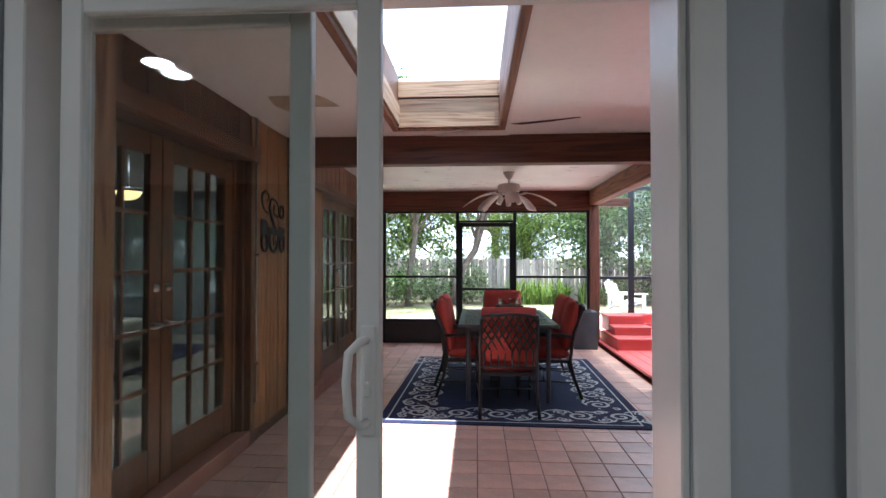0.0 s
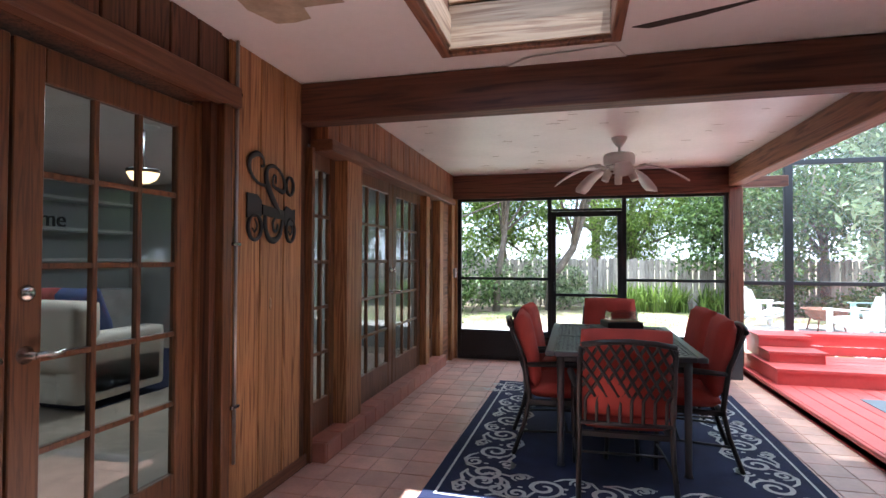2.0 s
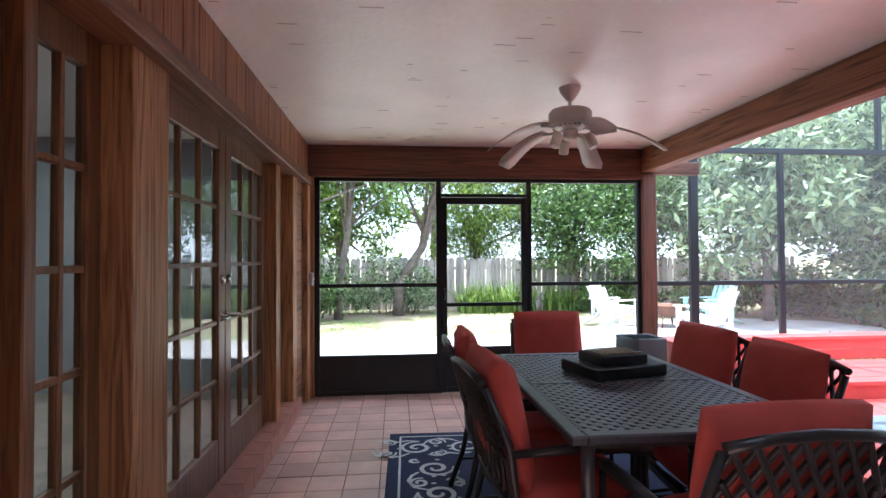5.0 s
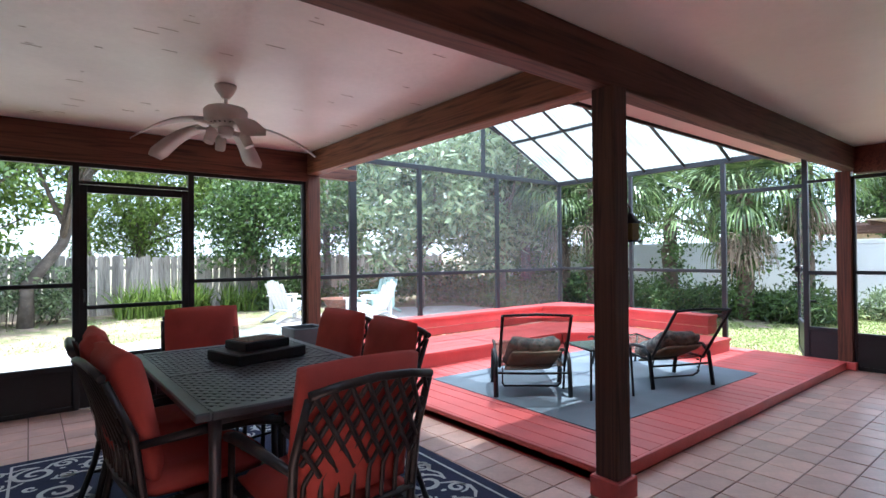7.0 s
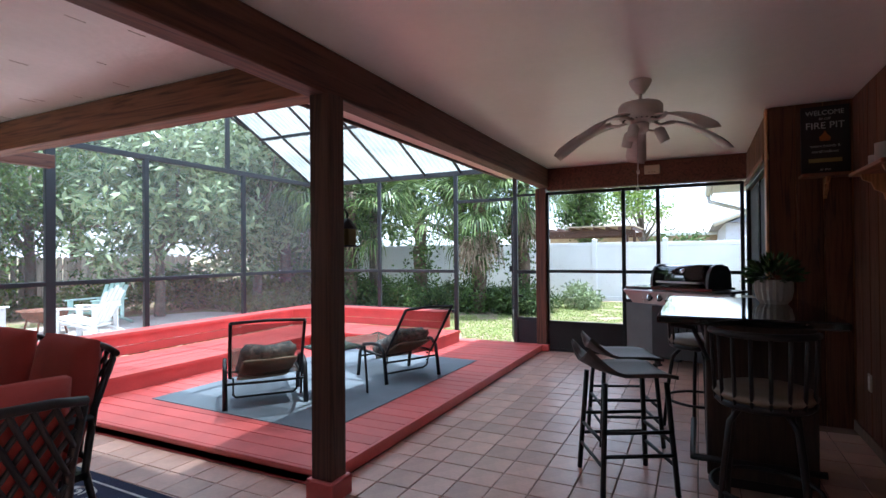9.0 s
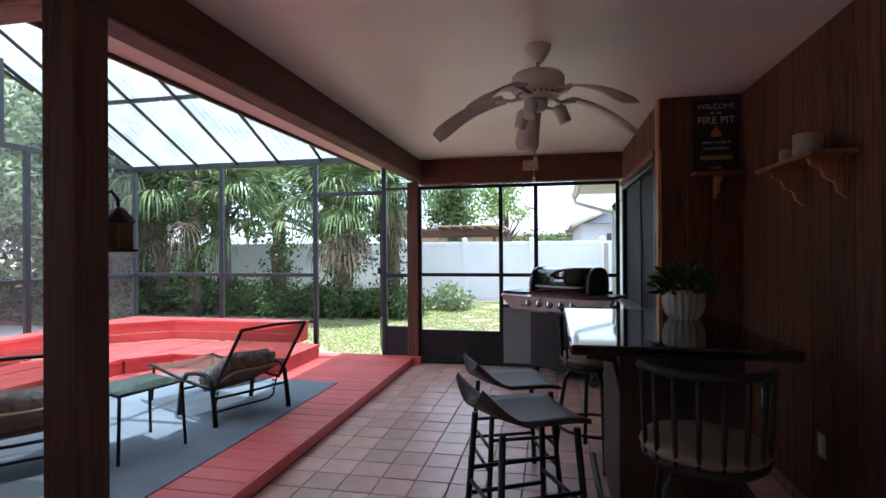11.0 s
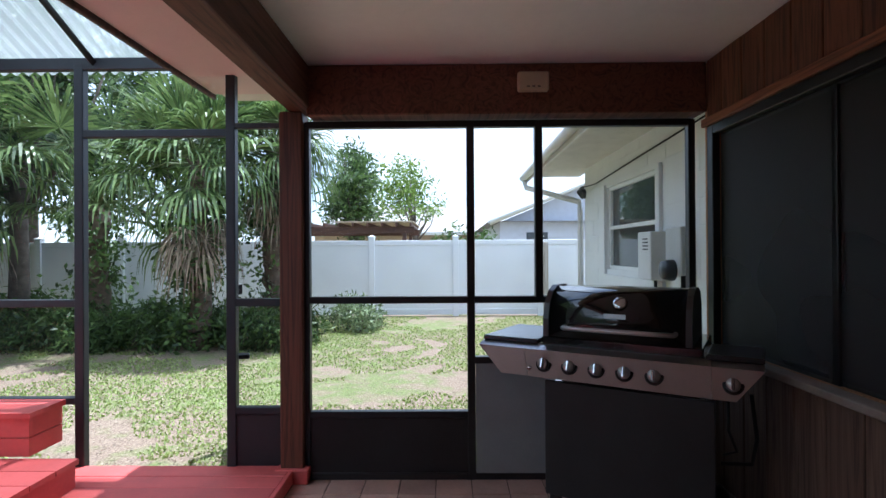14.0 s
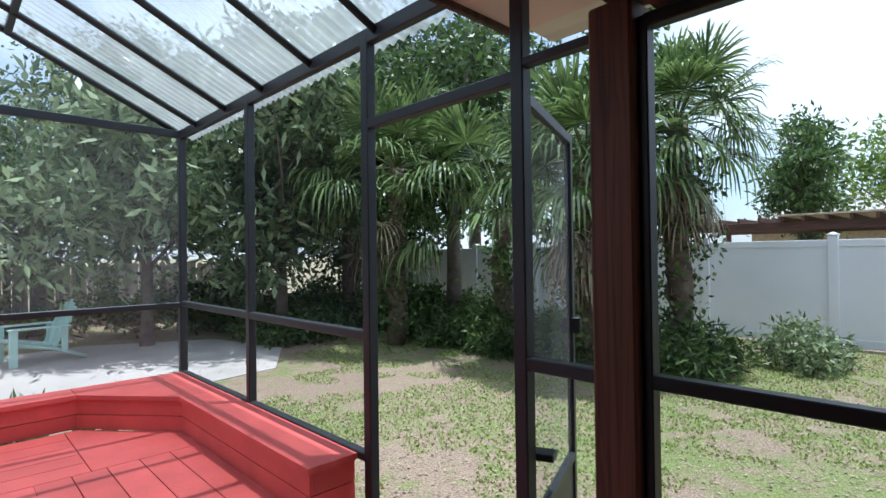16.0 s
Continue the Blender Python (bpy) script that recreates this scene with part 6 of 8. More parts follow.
# ---- sliding door ----
sl = thing("door_sliding", Matrix(), "white framed sliding glass door, half open", "door", kind="structure")
YF0, YF1 = 1.99, 2.19
for x0, x1, z0, z1 in ((SL0 - 0.06, SL0, 0, SLZ + 0.03), (SL1, SL1 + 0.02, 0, SLZ + 0.03), (SL0, SL1, SLZ, SLZ + 0.03)):
    part("door_frame", boxed(x0, x1, YF0, YF1, z0, z1, 0.004), WHITE_PVC, sl)
part("track", boxed(SL0, SL1, YF0, YF1, -0.004, 0.018, 0.003), STEEL, sl)
for y, x0, x1, nm in ((2.14, SL0, 0.71, "fixed_panel"), (2.05, SL0 + 0.06, 0.915, "sliding_panel")):
    pn = part(nm, boxed(x1 - 0.06, x1, y - 0.02, y + 0.02, 0.02, SLZ, 0.004), WHITE_PVC, sl)
    for a, b, c, d in ((x0, x0 + 0.06, 0.02, SLZ), (x0 + 0.06, x1 - 0.06, SLZ - 0.06, SLZ), (x0 + 0.06, x1 - 0.06, 0.02, 0.10)):
        part("stile", boxed(a, b, y - 0.019, y + 0.019, c, d, 0.004), WHITE_PVC, pn)
    part("pane", boxed(x0 + 0.055, x1 - 0.055, y - 0.003, y + 0.003, 0.1, SLZ - 0.06, 0), GLASS, pn)
hd = part("door_handle", rod([(0.885, 2.03, 0.935), (0.875, 1.985, 0.935), (0.85, 1.975, 0.96), (0.845, 1.972, 1.04), (0.85, 1.975, 1.11), (0.875, 1.985, 1.135), (0.885, 2.03, 1.135)], 0.011), WHITE_PVC, sl, "white curved pull handle")
part("handle_plate", boxed(0.868, 0.905, 2.018, 2.03, 0.90, 1.17, 0.004), WHITE_PVC, hd)
part("latch", boxed(0.878, 0.896, 2.0, 2.02, 1.0, 1.035, 0.004), WHITE_PVC, hd)
for x0, x1, y0, y1 in ((SL1 + 0.021, SL1 + 0.10, 1.965, 1.985), (SL0 - 0.14, SL0 - 0.061, 1.965, 1.985)):
    struct("trim", boxed(x0, x1, y0, y1, 0, SLZ + 0.12, 0.006), WHITE_PVC, "white door casing", "trim")
struct("trim", boxed(SL0 - 0.06, SL1 + 0.02, 1.963, 1.985, SLZ + 0.03, SLZ + 0.12, 0.006), WHITE_PVC, "white door casing", "trim")
struct("trim", boxed(SL1 + 0.10, SL1 + 0.17, YS - 0.026, YS + 0.02, 0, 2.23, 0.004), POSTWOOD, "dark outside door casing", "trim")
struct("trim", boxed(SL0 - 0.14, SL0 - 0.062, YS + 0.003, YS + 0.02, 0, SLZ + 0.1, 0.004), POSTWOOD, "dark outside door casing", "trim")
wd = thing("door_white", pose(1.93, 1.90, 0), "white panelled door folded back against the grey wall", "door", kind="structure")
part("slab", boxed(0, 0.8, -0.02, 0.02, 0.01, 2.03, 0.004), WHITE_PVC, wd)
for z0, z1 in ((0.15, 0.85), (1.0, 1.85)):
    part("panel", boxed(0.1, 0.7, -0.032, -0.021, z0, z1, 0.008), WHITE_PVC, wd)

# ---- rooms behind the glass ----
ROOMWALL = surface("room_wall", (0.27, 0.28, 0.28), 0.85, vary=0.04, scale=2)
ROOMFLOOR = surface("grey_plank_floor", (0.38, 0.32, 0.26), 0.4, vary=0.25, scale=4, grain=30, bump=0.1)
struct("room_floor", boxed(-5.6, XW - 0.22, -4.0, YN, -0.1, 0.09, 0), ROOMFLOOR, "grey wood-look floor of the rooms inside", "floor")
struct("room_floor", boxed(XW - 0.22, XE, -4.0, 1.99, -0.1, -0.004, 0), ROOMFLOOR, "grey wood-look floor of the rooms inside", "floor")
bm = block(bmesh.new(), -5.7, -5.6, -4.0, YN + 0.1, 0, 2.45)
block(bm, -5.7, XW - 0.2, YN, YN + 0.15, 0, 2.45)
block(bm, -5.7, XE, -4.1, -4.0, 0, 2.45)
block(bm, XE - 0.12, XE, -4.0, YSE - 0.12, 0, 2.45)
struct("room_wall", bm, ROOMWALL, "plain grey walls of the rooms inside", "wall")
struct("room_ceiling", block(boxed(-5.7, XW - 0.22, -4.1, YN + 0.1, 2.42, 2.5, 0), XW - 0.22, XE, -4.1, 1.98, 2.42, 2.5), CEILING, "white ceiling of the rooms inside", "ceiling")
SOFA = surface("cream_sofa_leather", (0.60, 0.56, 0.49), 0.5, vary=0.08, scale=5, grain=80, bump=0.15)
so = thing("sofa", pose(-3.5, 5.82, 0.09, 0, 0, 180), "cream upholstered sofa seen through the french door", "sofa")
part("base", boxed(-1.0, 1.0, -0.42, 0.42, 0.06, 0.40, 0.04), SOFA, so)
for x0, x1 in ((-1.0, -0.78), (0.78, 1.0)):
    smooth(part("arm", boxed(x0, x1, -0.44, 0.44, 0.06, 0.60, 0.07), SOFA, so))
smooth(part("backrest", boxed(-1.0, 1.0, 0.22, 0.46, 0.3, 0.86, 0.08), SOFA, so))
for x in (-0.39, 0.39):
    smooth(part("seat_cushion", moved(cushion(0.76, 0.62, 0.16, seed=6), pose(x, -0.1, 0.38)), SOFA, so))
for x, y, c in ((-0.6, 0.1, (0.05, 0.08, 0.22)), (-0.25, 0.14, (0.30, 0.06, 0.06))):
    p = thing("sofa_pillow", pose(-3.5, 5.82, 0.09, 0, 0, 180) @ pose(x, y, 0.72, 68, 0, 5), "coloured throw pillow on the sofa", "pillow")
    smooth(part("pillow", cushion(0.42, 0.42, 0.14, 0.8, seed=7), surface("pillow_cloth", c, 0.9, vary=0.2, scale=12, bump=0.2), p))
rg = thing("inside_rug", pose(-3.2, 6.4, 0.092), "dark navy patterned rug inside", "rug")
part("rug_body", boxed(-1.2, 0.7, -0.9, 1.6, 0, 0.008, 0.002), NAVY, rg)
cab = thing("wall_unit", pose(-5.3, 7.3, 0.09), "pale shelf unit against the far wall inside", "shelf")
part("carcass", boxed(-0.25, 0.15, -1.3, 1.3, 0.0, 0.75, 0.006), surface("pale_cabinet", (0.45, 0.45, 0.44), 0.5), cab)
for z in (1.15, 1.55, 1.95):
    part("shelf", boxed(-0.25, 0.1, -1.3, 1.3, z, z + 0.04, 0.004), surface("pale_shelf", (0.5, 0.5, 0.49), 0.5), cab)
hs = thing("home_sign", pose(-5.12, 7.13, 1.68, 90, 0, 90), "black script word sign on the shelf", "sign")
text_part("home", 0.28, Matrix(), IRON, hs, 0.01)
WARM, wn_, wl_, wb_ = material("lit_bowl")
wb_.inputs["Base Color"].default_value = (0.9, 0.75, 0.5, 1)
wb_.inputs["Emission Color"].default_value, wb_.inputs["Emission Strength"].default_value = (1.0, 0.58, 0.24, 1), 1.1
lp = thing("ceiling_lamp", pose(-2.52, 6.0, 2.28), "lit amber glass bowl ceiling lamp inside", "lamp")
part("stem", rod([(0, 0, 0.14), (0, 0, -0.22)], 0.012), IRON, lp)
part("ring", lathe([(0.0, -0.2), (0.135, -0.21), (0.14, -0.235), (0, -0.24)], 20), IRON, lp)
part("bowl", lathe([(0.0, -0.335), (0.05, -0.33), (0.10, -0.30), (0.13, -0.245), (0, -0.242)], 20), WARM, lp, "glowing amber glass bowl")


# a second small shelf under the sign
sh2 = thing("corner_shelf", pose(XRET - 0.004, 2.545, 1.80), "narrow stained wooden shelf under the sign", "shelf")
part("board", boxed(-0.16, 0, -0.16, 0.16, 0.012, 0.034, 0.004), CEDAR_Y, sh2)
part("bracket", moved(prism([(0.0, 0.0), (0.13, 0.0), (0.12, -0.03), (0.08, -0.05), (0.07, -0.09), (0.03, -0.12), (0.0, -0.15)][::-1], -0.012, 0.012), pose(0, 0, 0.012, 90, 0, 180)), CEDAR, sh2)

# recessed lights in the south room; the four at x < -2 are added fill
GLOW, gn_, gl_, gb_ = material("lit_lens")
gb_.inputs["Emission Color"].default_value, gb_.inputs["Emission Strength"].default_value = (1.0, 0.96, 0.9, 1), 5.0
for x, y in ((-0.6, 0.6), (1.2, -0.6), (3.0, 0.6), (1.2, -2.4), (-2.6, 1.6), (-4.2, 3.6), (-2.4, 5.9), (-2.4, 7.6)):
    lt_ = thing("recessed_light", pose(x, y, 2.42), "round lit recessed ceiling light inside; those in the west room are added fill", "lamp", "recessed lights inside")
    part("ring", lathe([(0.085, -0.006), (0.105, -0.004), (0.105, 0.0), (0.085, 0.0)], 24), WHITE_PVC, lt_)
    part("lens", lathe([(0.0, -0.003), (0.085, -0.003), (0.085, 0.0), (0, 0.0)], 24), GLOW, lt_, "glowing round lens")
    ld_ = bpy.data.lights.new("recessed_or_fill_lamp", "AREA")
    ld_.shape, ld_.size, ld_.energy, ld_.color = "DISK", 0.16, LIVING_FILL if x < -2 else ROOM, (1.0, 0.95, 0.88)
    lo_ = new("recessed_or_fill_lamp", ld_)
    lo_.matrix_world = pose(x, y, 2.41)


# ---- garden ----
LEAF_DARK = leaf_material("oak_leaves", (0.018, 0.042, 0.012), (0.12, 0.19, 0.05))
LEAF_MID = leaf_material("laurel_leaves", (0.020, 0.045, 0.012), (0.13, 0.21, 0.055))
LEAF_BRIGHT = leaf_material("young_leaves", (0.06, 0.11, 0.018), (0.25, 0.36, 0.07), through=0.45)
LEAF_GREY = leaf_material("loquat_leaves", (0.04, 0.075, 0.028), (0.33, 0.41, 0.21), 0.35)
LEAF_PALM = leaf_material("palm_blades", (0.035, 0.07, 0.022), (0.22, 0.31, 0.10), 0.4)
LEAF_DEAD = leaf_material("dead_blades", (0.12, 0.08, 0.05), (0.46, 0.37, 0.27), 0.8, 0.15)
LEAF_GRASS = leaf_material("grass_blades", (0.18, 0.25, 0.06), (0.42, 0.50, 0.16), 0.6)
LITTER = leaf_material("leaf_litter", (0.11, 0.07, 0.045), (0.42, 0.34, 0.25), 0.9, 0.05)
BARK = surface("grey_bark", (0.17, 0.14, 0.115), 0.95, vary=0.35, scale=7, grain=40, bump=0.9)
STALK = surface("palm_stalk", (0.12, 0.15, 0.05), 0.6)
PALMBARK = surface("palm_bark", (0.15, 0.11, 0.08), 0.95, vary=0.4, scale=9, grain=40, bump=0.9)


def leaf_cloud(rng, centres, radii, per, length, width, droop=0.3):
    """Corner points of many single leaves scattered round the centres."""
    c = np.repeat(np.array(centres), per, 0)
    r = np.repeat(np.array(radii), per, 0)[:, None]
    n = len(c)
    off = rng.normal(0, 0.5, (n, 3)) * r * np.array((1, 1, 0.75))
    base = c + off
    d = rng.normal(0, 1, (n, 3)) + off / (r + 1e-6) * 0.6
    d[:, 2] -= droop
    d /= np.linalg.norm(d, axis=1)[:, None]
    s = np.cross(d, rng.normal(0, 1, (n, 3)))
    s /= np.linalg.norm(s, axis=1)[:, None]
    L = (length * rng.uniform(0.6, 1.3, n))[:, None]
    W = (width * rng.uniform(0.7, 1.2, n))[:, None]
    up = np.cross(d, s) * L * 0.08
    return np.stack((base, base + d * L * 0.45 + s * W * 0.5 + up, base + d * L, base + d * L * 0.45 - s * W * 0.5 + up), 1)


def leaf_mesh(name, corners, mat, parent=None):
    me = bpy.data.meshes.new(name)
    n = len(corners)
    me.vertices.add(4 * n)
    me.vertices.foreach_set("co", corners.reshape(-1).astype(np.float32))
    me.loops.add(4 * n)
    me.loops.foreach_set("vertex_index", np.arange(4 * n, dtype=np.int32))
    me.polygons.add(n)
    me.polygons.foreach_set("loop_start", np.arange(0, 4 * n, 4, dtype=np.int32))
    me.update(calc_edges=True)
    me.validate()
    return part_of(name, me, mat, parent)


def crown_points(rng, n, centre, size, lumps=7):
    """Clump centres in an uneven crown: several lobes, fuller outside than inside."""
    lobes = rng.normal(0, 0.38, (lumps, 3))
    pts = []
    while len(pts) < n:
        lb = lobes[rng.integers(lumps)]
        v = rng.normal(0, 1, 3)
        v /= np.linalg.norm(v)
        p = lb + v * rng.uniform(0.25, 0.62)
        if p[2] > -0.9:
            pts.append(np.array(centre) + p * np.array(size))
    return pts


def tree(x, y, h, size, mat, seed, clumps, per, length, width, label, trunk=0.16, category="tree", low=0.35, clump_r=0.42, lean=(0, 0), limbs=14):
    rng = np.random.default_rng(seed)
    t = thing("tree", pose(x, y, GROUND), label, category, "trees round the garden")
    centre = (lean[0], lean[1], h - size[2] * 0.75)
    pts = crown_points(rng, clumps, centre, size)
    bm = bmesh.new()
    fork = Vector((lean[0] * 0.4, lean[1] * 0.4, h * low))
    tube(bm, [(0, 0, -0.1), (0.03, 0.02, h * low * 0.5), fork, (lean[0], lean[1], h * 0.75)], [trunk * 1.25, trunk, trunk * 0.85, trunk * 0.3], 8)
    for k in range(min(limbs, len(pts))):
        e = Vector(pts[int(rng.integers(len(pts)))])
        mid = fork.lerp(e, 0.5) + Vector(rng.normal(0, 0.18, 3))
        tube(bm, [fork + Vector((0, 0, rng.uniform(-0.3, 0.5))), mid, e], [trunk * 0.42, trunk * 0.24, 0.012], 6)
    part("trunk", bm, BARK, t)
    leaf_mesh("crown", leaf_cloud(rng, pts, [clump_r] * len(pts), per, length, width), mat, t)
    return t


# trees behind the wooden fence and beside it
tree(-0.9, 16.2, 6.2, (2.6, 1.8, 2.2), LEAF_MID, 1, 150, 48, 0.16, 0.07, "tall slender tree with a bright crown", 0.09, low=0.3, lean=(0.5, 0), limbs=7)
tree(0.5, 16.9, 6.0, (2.4, 1.8, 2.1), LEAF_BRIGHT, 2, 130, 48, 0.15, 0.06, "leaning tree with bare forked limbs", 0.12, low=0.28, lean=(1.5, 0.3), limbs=6)
tree(-3.2, 15.0, 6.0, (2.4, 2.0, 2.4), LEAF_MID, 3, 170, 48, 0.16, 0.07, "leafy tree by the garden fence", 0.12, low=0.3, limbs=8)
tree(3.0, 20.2, 5.3, (2.3, 1.5, 2.5), LEAF_BRIGHT, 4, 260, 70, 0.15, 0.04, "light green feathery tree behind the fence", 0.14, clump_r=0.40)
tree(-1.5, 22.0, 5.5, (3.0, 1.6, 2.6), LEAF_BRIGHT, 24, 220, 55, 0.19, 0.08, "leafy tree beyond the wooden fence", 0.14, clump_r=0.45)
tree(-6.5, 17.0, 5.8, (2.8, 2.0, 2.6), LEAF_MID, 25, 200, 50, 0.19, 0.08, "leafy tree beyond the wooden fence", 0.14, clump_r=0.45)
tree(14.3, 15.8, 4.2, (1.8, 2.0, 2.3), LEAF_DARK, 26, 190, 50, 0.18, 0.08, "dense dark evergreen tree", 0.12)
tree(6.2, 21.0, 6.6, (2.8, 2.0, 2.6), LEAF_DARK, 5, 200, 55, 0.17, 0.075, "dark leafy oak behind the fence", 0.2)
tree(9.2, 19.0, 6.8, (2.8, 2.2, 2.8), LEAF_DARK, 6, 220, 55, 0.17, 0.075, "dark leafy oak by the fence", 0.2)
tree(7.4, 17.6, 4.8, (1.9, 1.5, 2.2), LEAF_MID, 7, 170, 55, 0.15, 0.06, "leafy tree beside the patio", 0.12)
tree(8.6, 14.6, 4.6, (1.7, 1.4, 2.1), LEAF_GREY, 8, 210, 42, 0.27, 0.085, "loquat tree with large pale leaves", 0.10, clump_r=0.40)
tree(10.6, 13.6, 4.9, (1.7, 1.5, 2.3), LEAF_GREY, 9, 210, 42, 0.27, 0.085, "loquat tree with large pale leaves", 0.11, clump_r=0.40)
tree(5.2, 17.4, 4.4, (1.5, 1.2, 1.9), LEAF_MID, 10, 130, 50, 0.15, 0.06, "young leafy tree before the fence", 0.09)
tree(12.9, 14.8, 7.0, (2.2, 1.8, 3.0), LEAF_DARK, 11, 220, 55, 0.18, 0.08, "dense dark evergreen tree", 0.15)
tree(13.6, 12.0, 6.6, (1.9, 1.9, 2.9), LEAF_DARK, 12, 200, 55, 0.18, 0.08, "dense dark evergreen tree", 0.15)
tree(18.0, 15.4, 9.2, (2.8, 3.2, 4.0), LEAF_DARK, 13, 210, 50, 0.22, 0.1, "tall dark tree beyond the white fence", 0.2)
tree(18.0, 11.2, 5.4, (1.8, 2.0, 2.4), LEAF_MID, 14, 170, 50, 0.2, 0.09, "leafy tree beyond the white fence", 0.15)
tree(24.5, 7.9, 5.0, (1.3, 1.0, 1.9), LEAF_MID, 15, 150, 45, 0.2, 0.09, "round green tree beyond the white fence", 0.15)
tree(30.0, 6.0, 5.7, (2.2, 2.5, 1.6), LEAF_BRIGHT, 16, 100, 26, 0.24, 0.1, "airy light green tree behind the neighbour's roof", 0.13, clump_r=0.5)
tree(2.0, 24.5, 7.0, (3.2, 2.2, 2.6), LEAF_MID, 17, 150, 45, 0.22, 0.1, "leafy tree in the next garden", 0.2)
tree(-4.5, 20.5, 6.2, (2.6, 2.0, 2.4), LEAF_BRIGHT, 18, 120, 45, 0.2, 0.09, "leafy tree in the next garden", 0.15)
tree(15.2, 18.0, 8.0, (3.0, 2.6, 3.4), LEAF_DARK, 19, 220, 50, 0.22, 0.1, "tall dark tree in the garden corner", 0.2)


def shrub(x, y, w, d, h, mat, seed, clumps, per, length, width, label, name="shrub"):
    rng = np.random.default_rng(seed)
    s = thing(name, pose(x, y, GROUND), label, "shrub", "shrubs along the fences")
    pts = [(rng.uniform(-w / 2, w / 2), rng.uniform(-d / 2, d / 2), h * (0.2 + 0.8 * rng.uniform() ** 0.7) * (0.7 + 0.3 * math.sin(k * 1.7))) for k in range(clumps)]
    bm = bmesh.new()
    for p in pts[:14]:
        tube(bm, [(p[0] * 0.7, p[1] * 0.7, -0.02), (p[0] * 0.9, p[1] * 0.9, p[2] * 0.5), p], [0.012, 0.009, 0.004], 5)
    tagged(part("stem_cluster", bm, BARK, s), kind="stuff")
    leaf_mesh("leaves", leaf_cloud(rng, pts, [0.2] * clumps, per, length, width), mat, s)


shrub(-2.3, 15.9, 3.0, 1.4, 1.7, LEAF_MID, 31, 130, 40, 0.13, 0.05, "tangled green shrub in front of the wooden fence")
shrub(0.1, 17.4, 2.6, 0.9, 1.5, LEAF_GREY, 32, 100, 40, 0.12, 0.05, "pale flowering shrub at the wooden fence")
shrub(6.2, 17.2, 2.2, 1.0, 0.9, LEAF_MID, 33, 70, 40, 0.12, 0.05, "low green shrub at the fence")
shrub(9.6, 16.2, 4.5, 1.6, 1.2, LEAF_DARK, 34, 150, 40, 0.14, 0.06, "dark undergrowth beneath the trees")
shrub(12.6, 9.9, 1.7, 2.4, 0.62, LEAF_DARK, 35, 150, 46, 0.15, 0.032, "dense dark ground cover under the palms")
shrub(12.5, 7.6, 1.5, 2.0, 0.62, LEAF_DARK, 36, 140, 46, 0.15, 0.032, "dense dark ground cover under the palms")
shrub(13.2, 12.4, 2.2, 2.2, 0.7, LEAF_MID, 37, 130, 40, 0.14, 0.05, "dark undergrowth beneath the trees")
shrub(11.0, 13.2, 2.2, 1.4, 0.5, LEAF_DARK, 38, 80, 40, 0.14, 0.05, "dark undergrowth beneath the trees")
shrub(13.6, 14.6, 2.2, 3.6, 0.75, LEAF_MID, 42, 200, 40, 0.16, 0.06, "dark undergrowth beneath the trees")
shrub(11.6, 15.6, 3.0, 1.8, 0.7, LEAF_MID, 43, 170, 40, 0.16, 0.06, "dark undergrowth beneath the trees")
shrub(13.9, 6.1, 0.9, 0.9, 0.55, LEAF_GREY, 39, 40, 36, 0.13, 0.035, "thin pale shrub at the white fence")
shrub(17.6, 3.9, 1.3, 1.4, 2.05, LEAF_MID, 40, 80, 36, 0.14, 0.06, "rounded shrub showing over the white fence")


def strap_clump(x, y, w, d, n, h, mat, seed, label, width=0.03, arch=0.5, name="strap_plant"):
    rng = np.random.default_rng(seed)
    s = thing(name, pose(x, y, GROUND), label, "plant", "strap-leaved plants")
    verts, faces = [], []
    for i in range(n):
        b = Vector((rng.uniform(-w / 2, w / 2), rng.uniform(-d / 2, d / 2), 0))
        a, hh, out = rng.uniform(0, math.tau), h * rng.uniform(0.6, 1.15), rng.uniform(0.15, arch)
        dr = Vector((math.cos(a), math.sin(a), 0))
        sd = Vector((-dr.y, dr.x, 0)) * width / 2
        k = len(verts)
        for t, wd in ((0, 0.7), (0.35, 1.0), (0.7, 0.8), (1.0, 0.05)):
            c = b + dr * out * hh * t * t + Vector((0, 0, hh * (t - 0.28 * out * 2 * t * t)))
            verts += [c + sd * wd, c - sd * wd]
        faces += [(k + 2 * j, k + 2 * j + 1, k + 2 * j + 3, k + 2 * j + 2) for j in range(3)]
    quads("blades", verts, faces, mat, s)


strap_clump(3.1, 17.4, 2.0, 0.8, 520, 0.95, LEAF_BRIGHT, 51, "tall bright strap-leaved clump by the fence", 0.035, 0.9)
strap_clump(5.0, 17.3, 1.3, 0.7, 260, 0.85, LEAF_BRIGHT, 52, "tall bright strap-leaved clump by the fence", 0.035, 0.9)
for i, x in enumerate((3.9, 4.4, 4.95, 5.3, 5.9, 6.5, 6.95)):
    strap_clump(x, 9.75 + 0.12 * (i % 3), 0.35, 0.25, 16, 0.52, LEAF_PALM if i % 2 else LEAF_DARK, 60 + i, "small strap-leaved plant outside the screens", 0.055, 0.6)
strap_clump(14.9, 1.9, 0.7, 0.7, 160, 0.55, LEAF_BRIGHT, 71, "bright fern-like clump by the white fence", 0.03, 1.0)


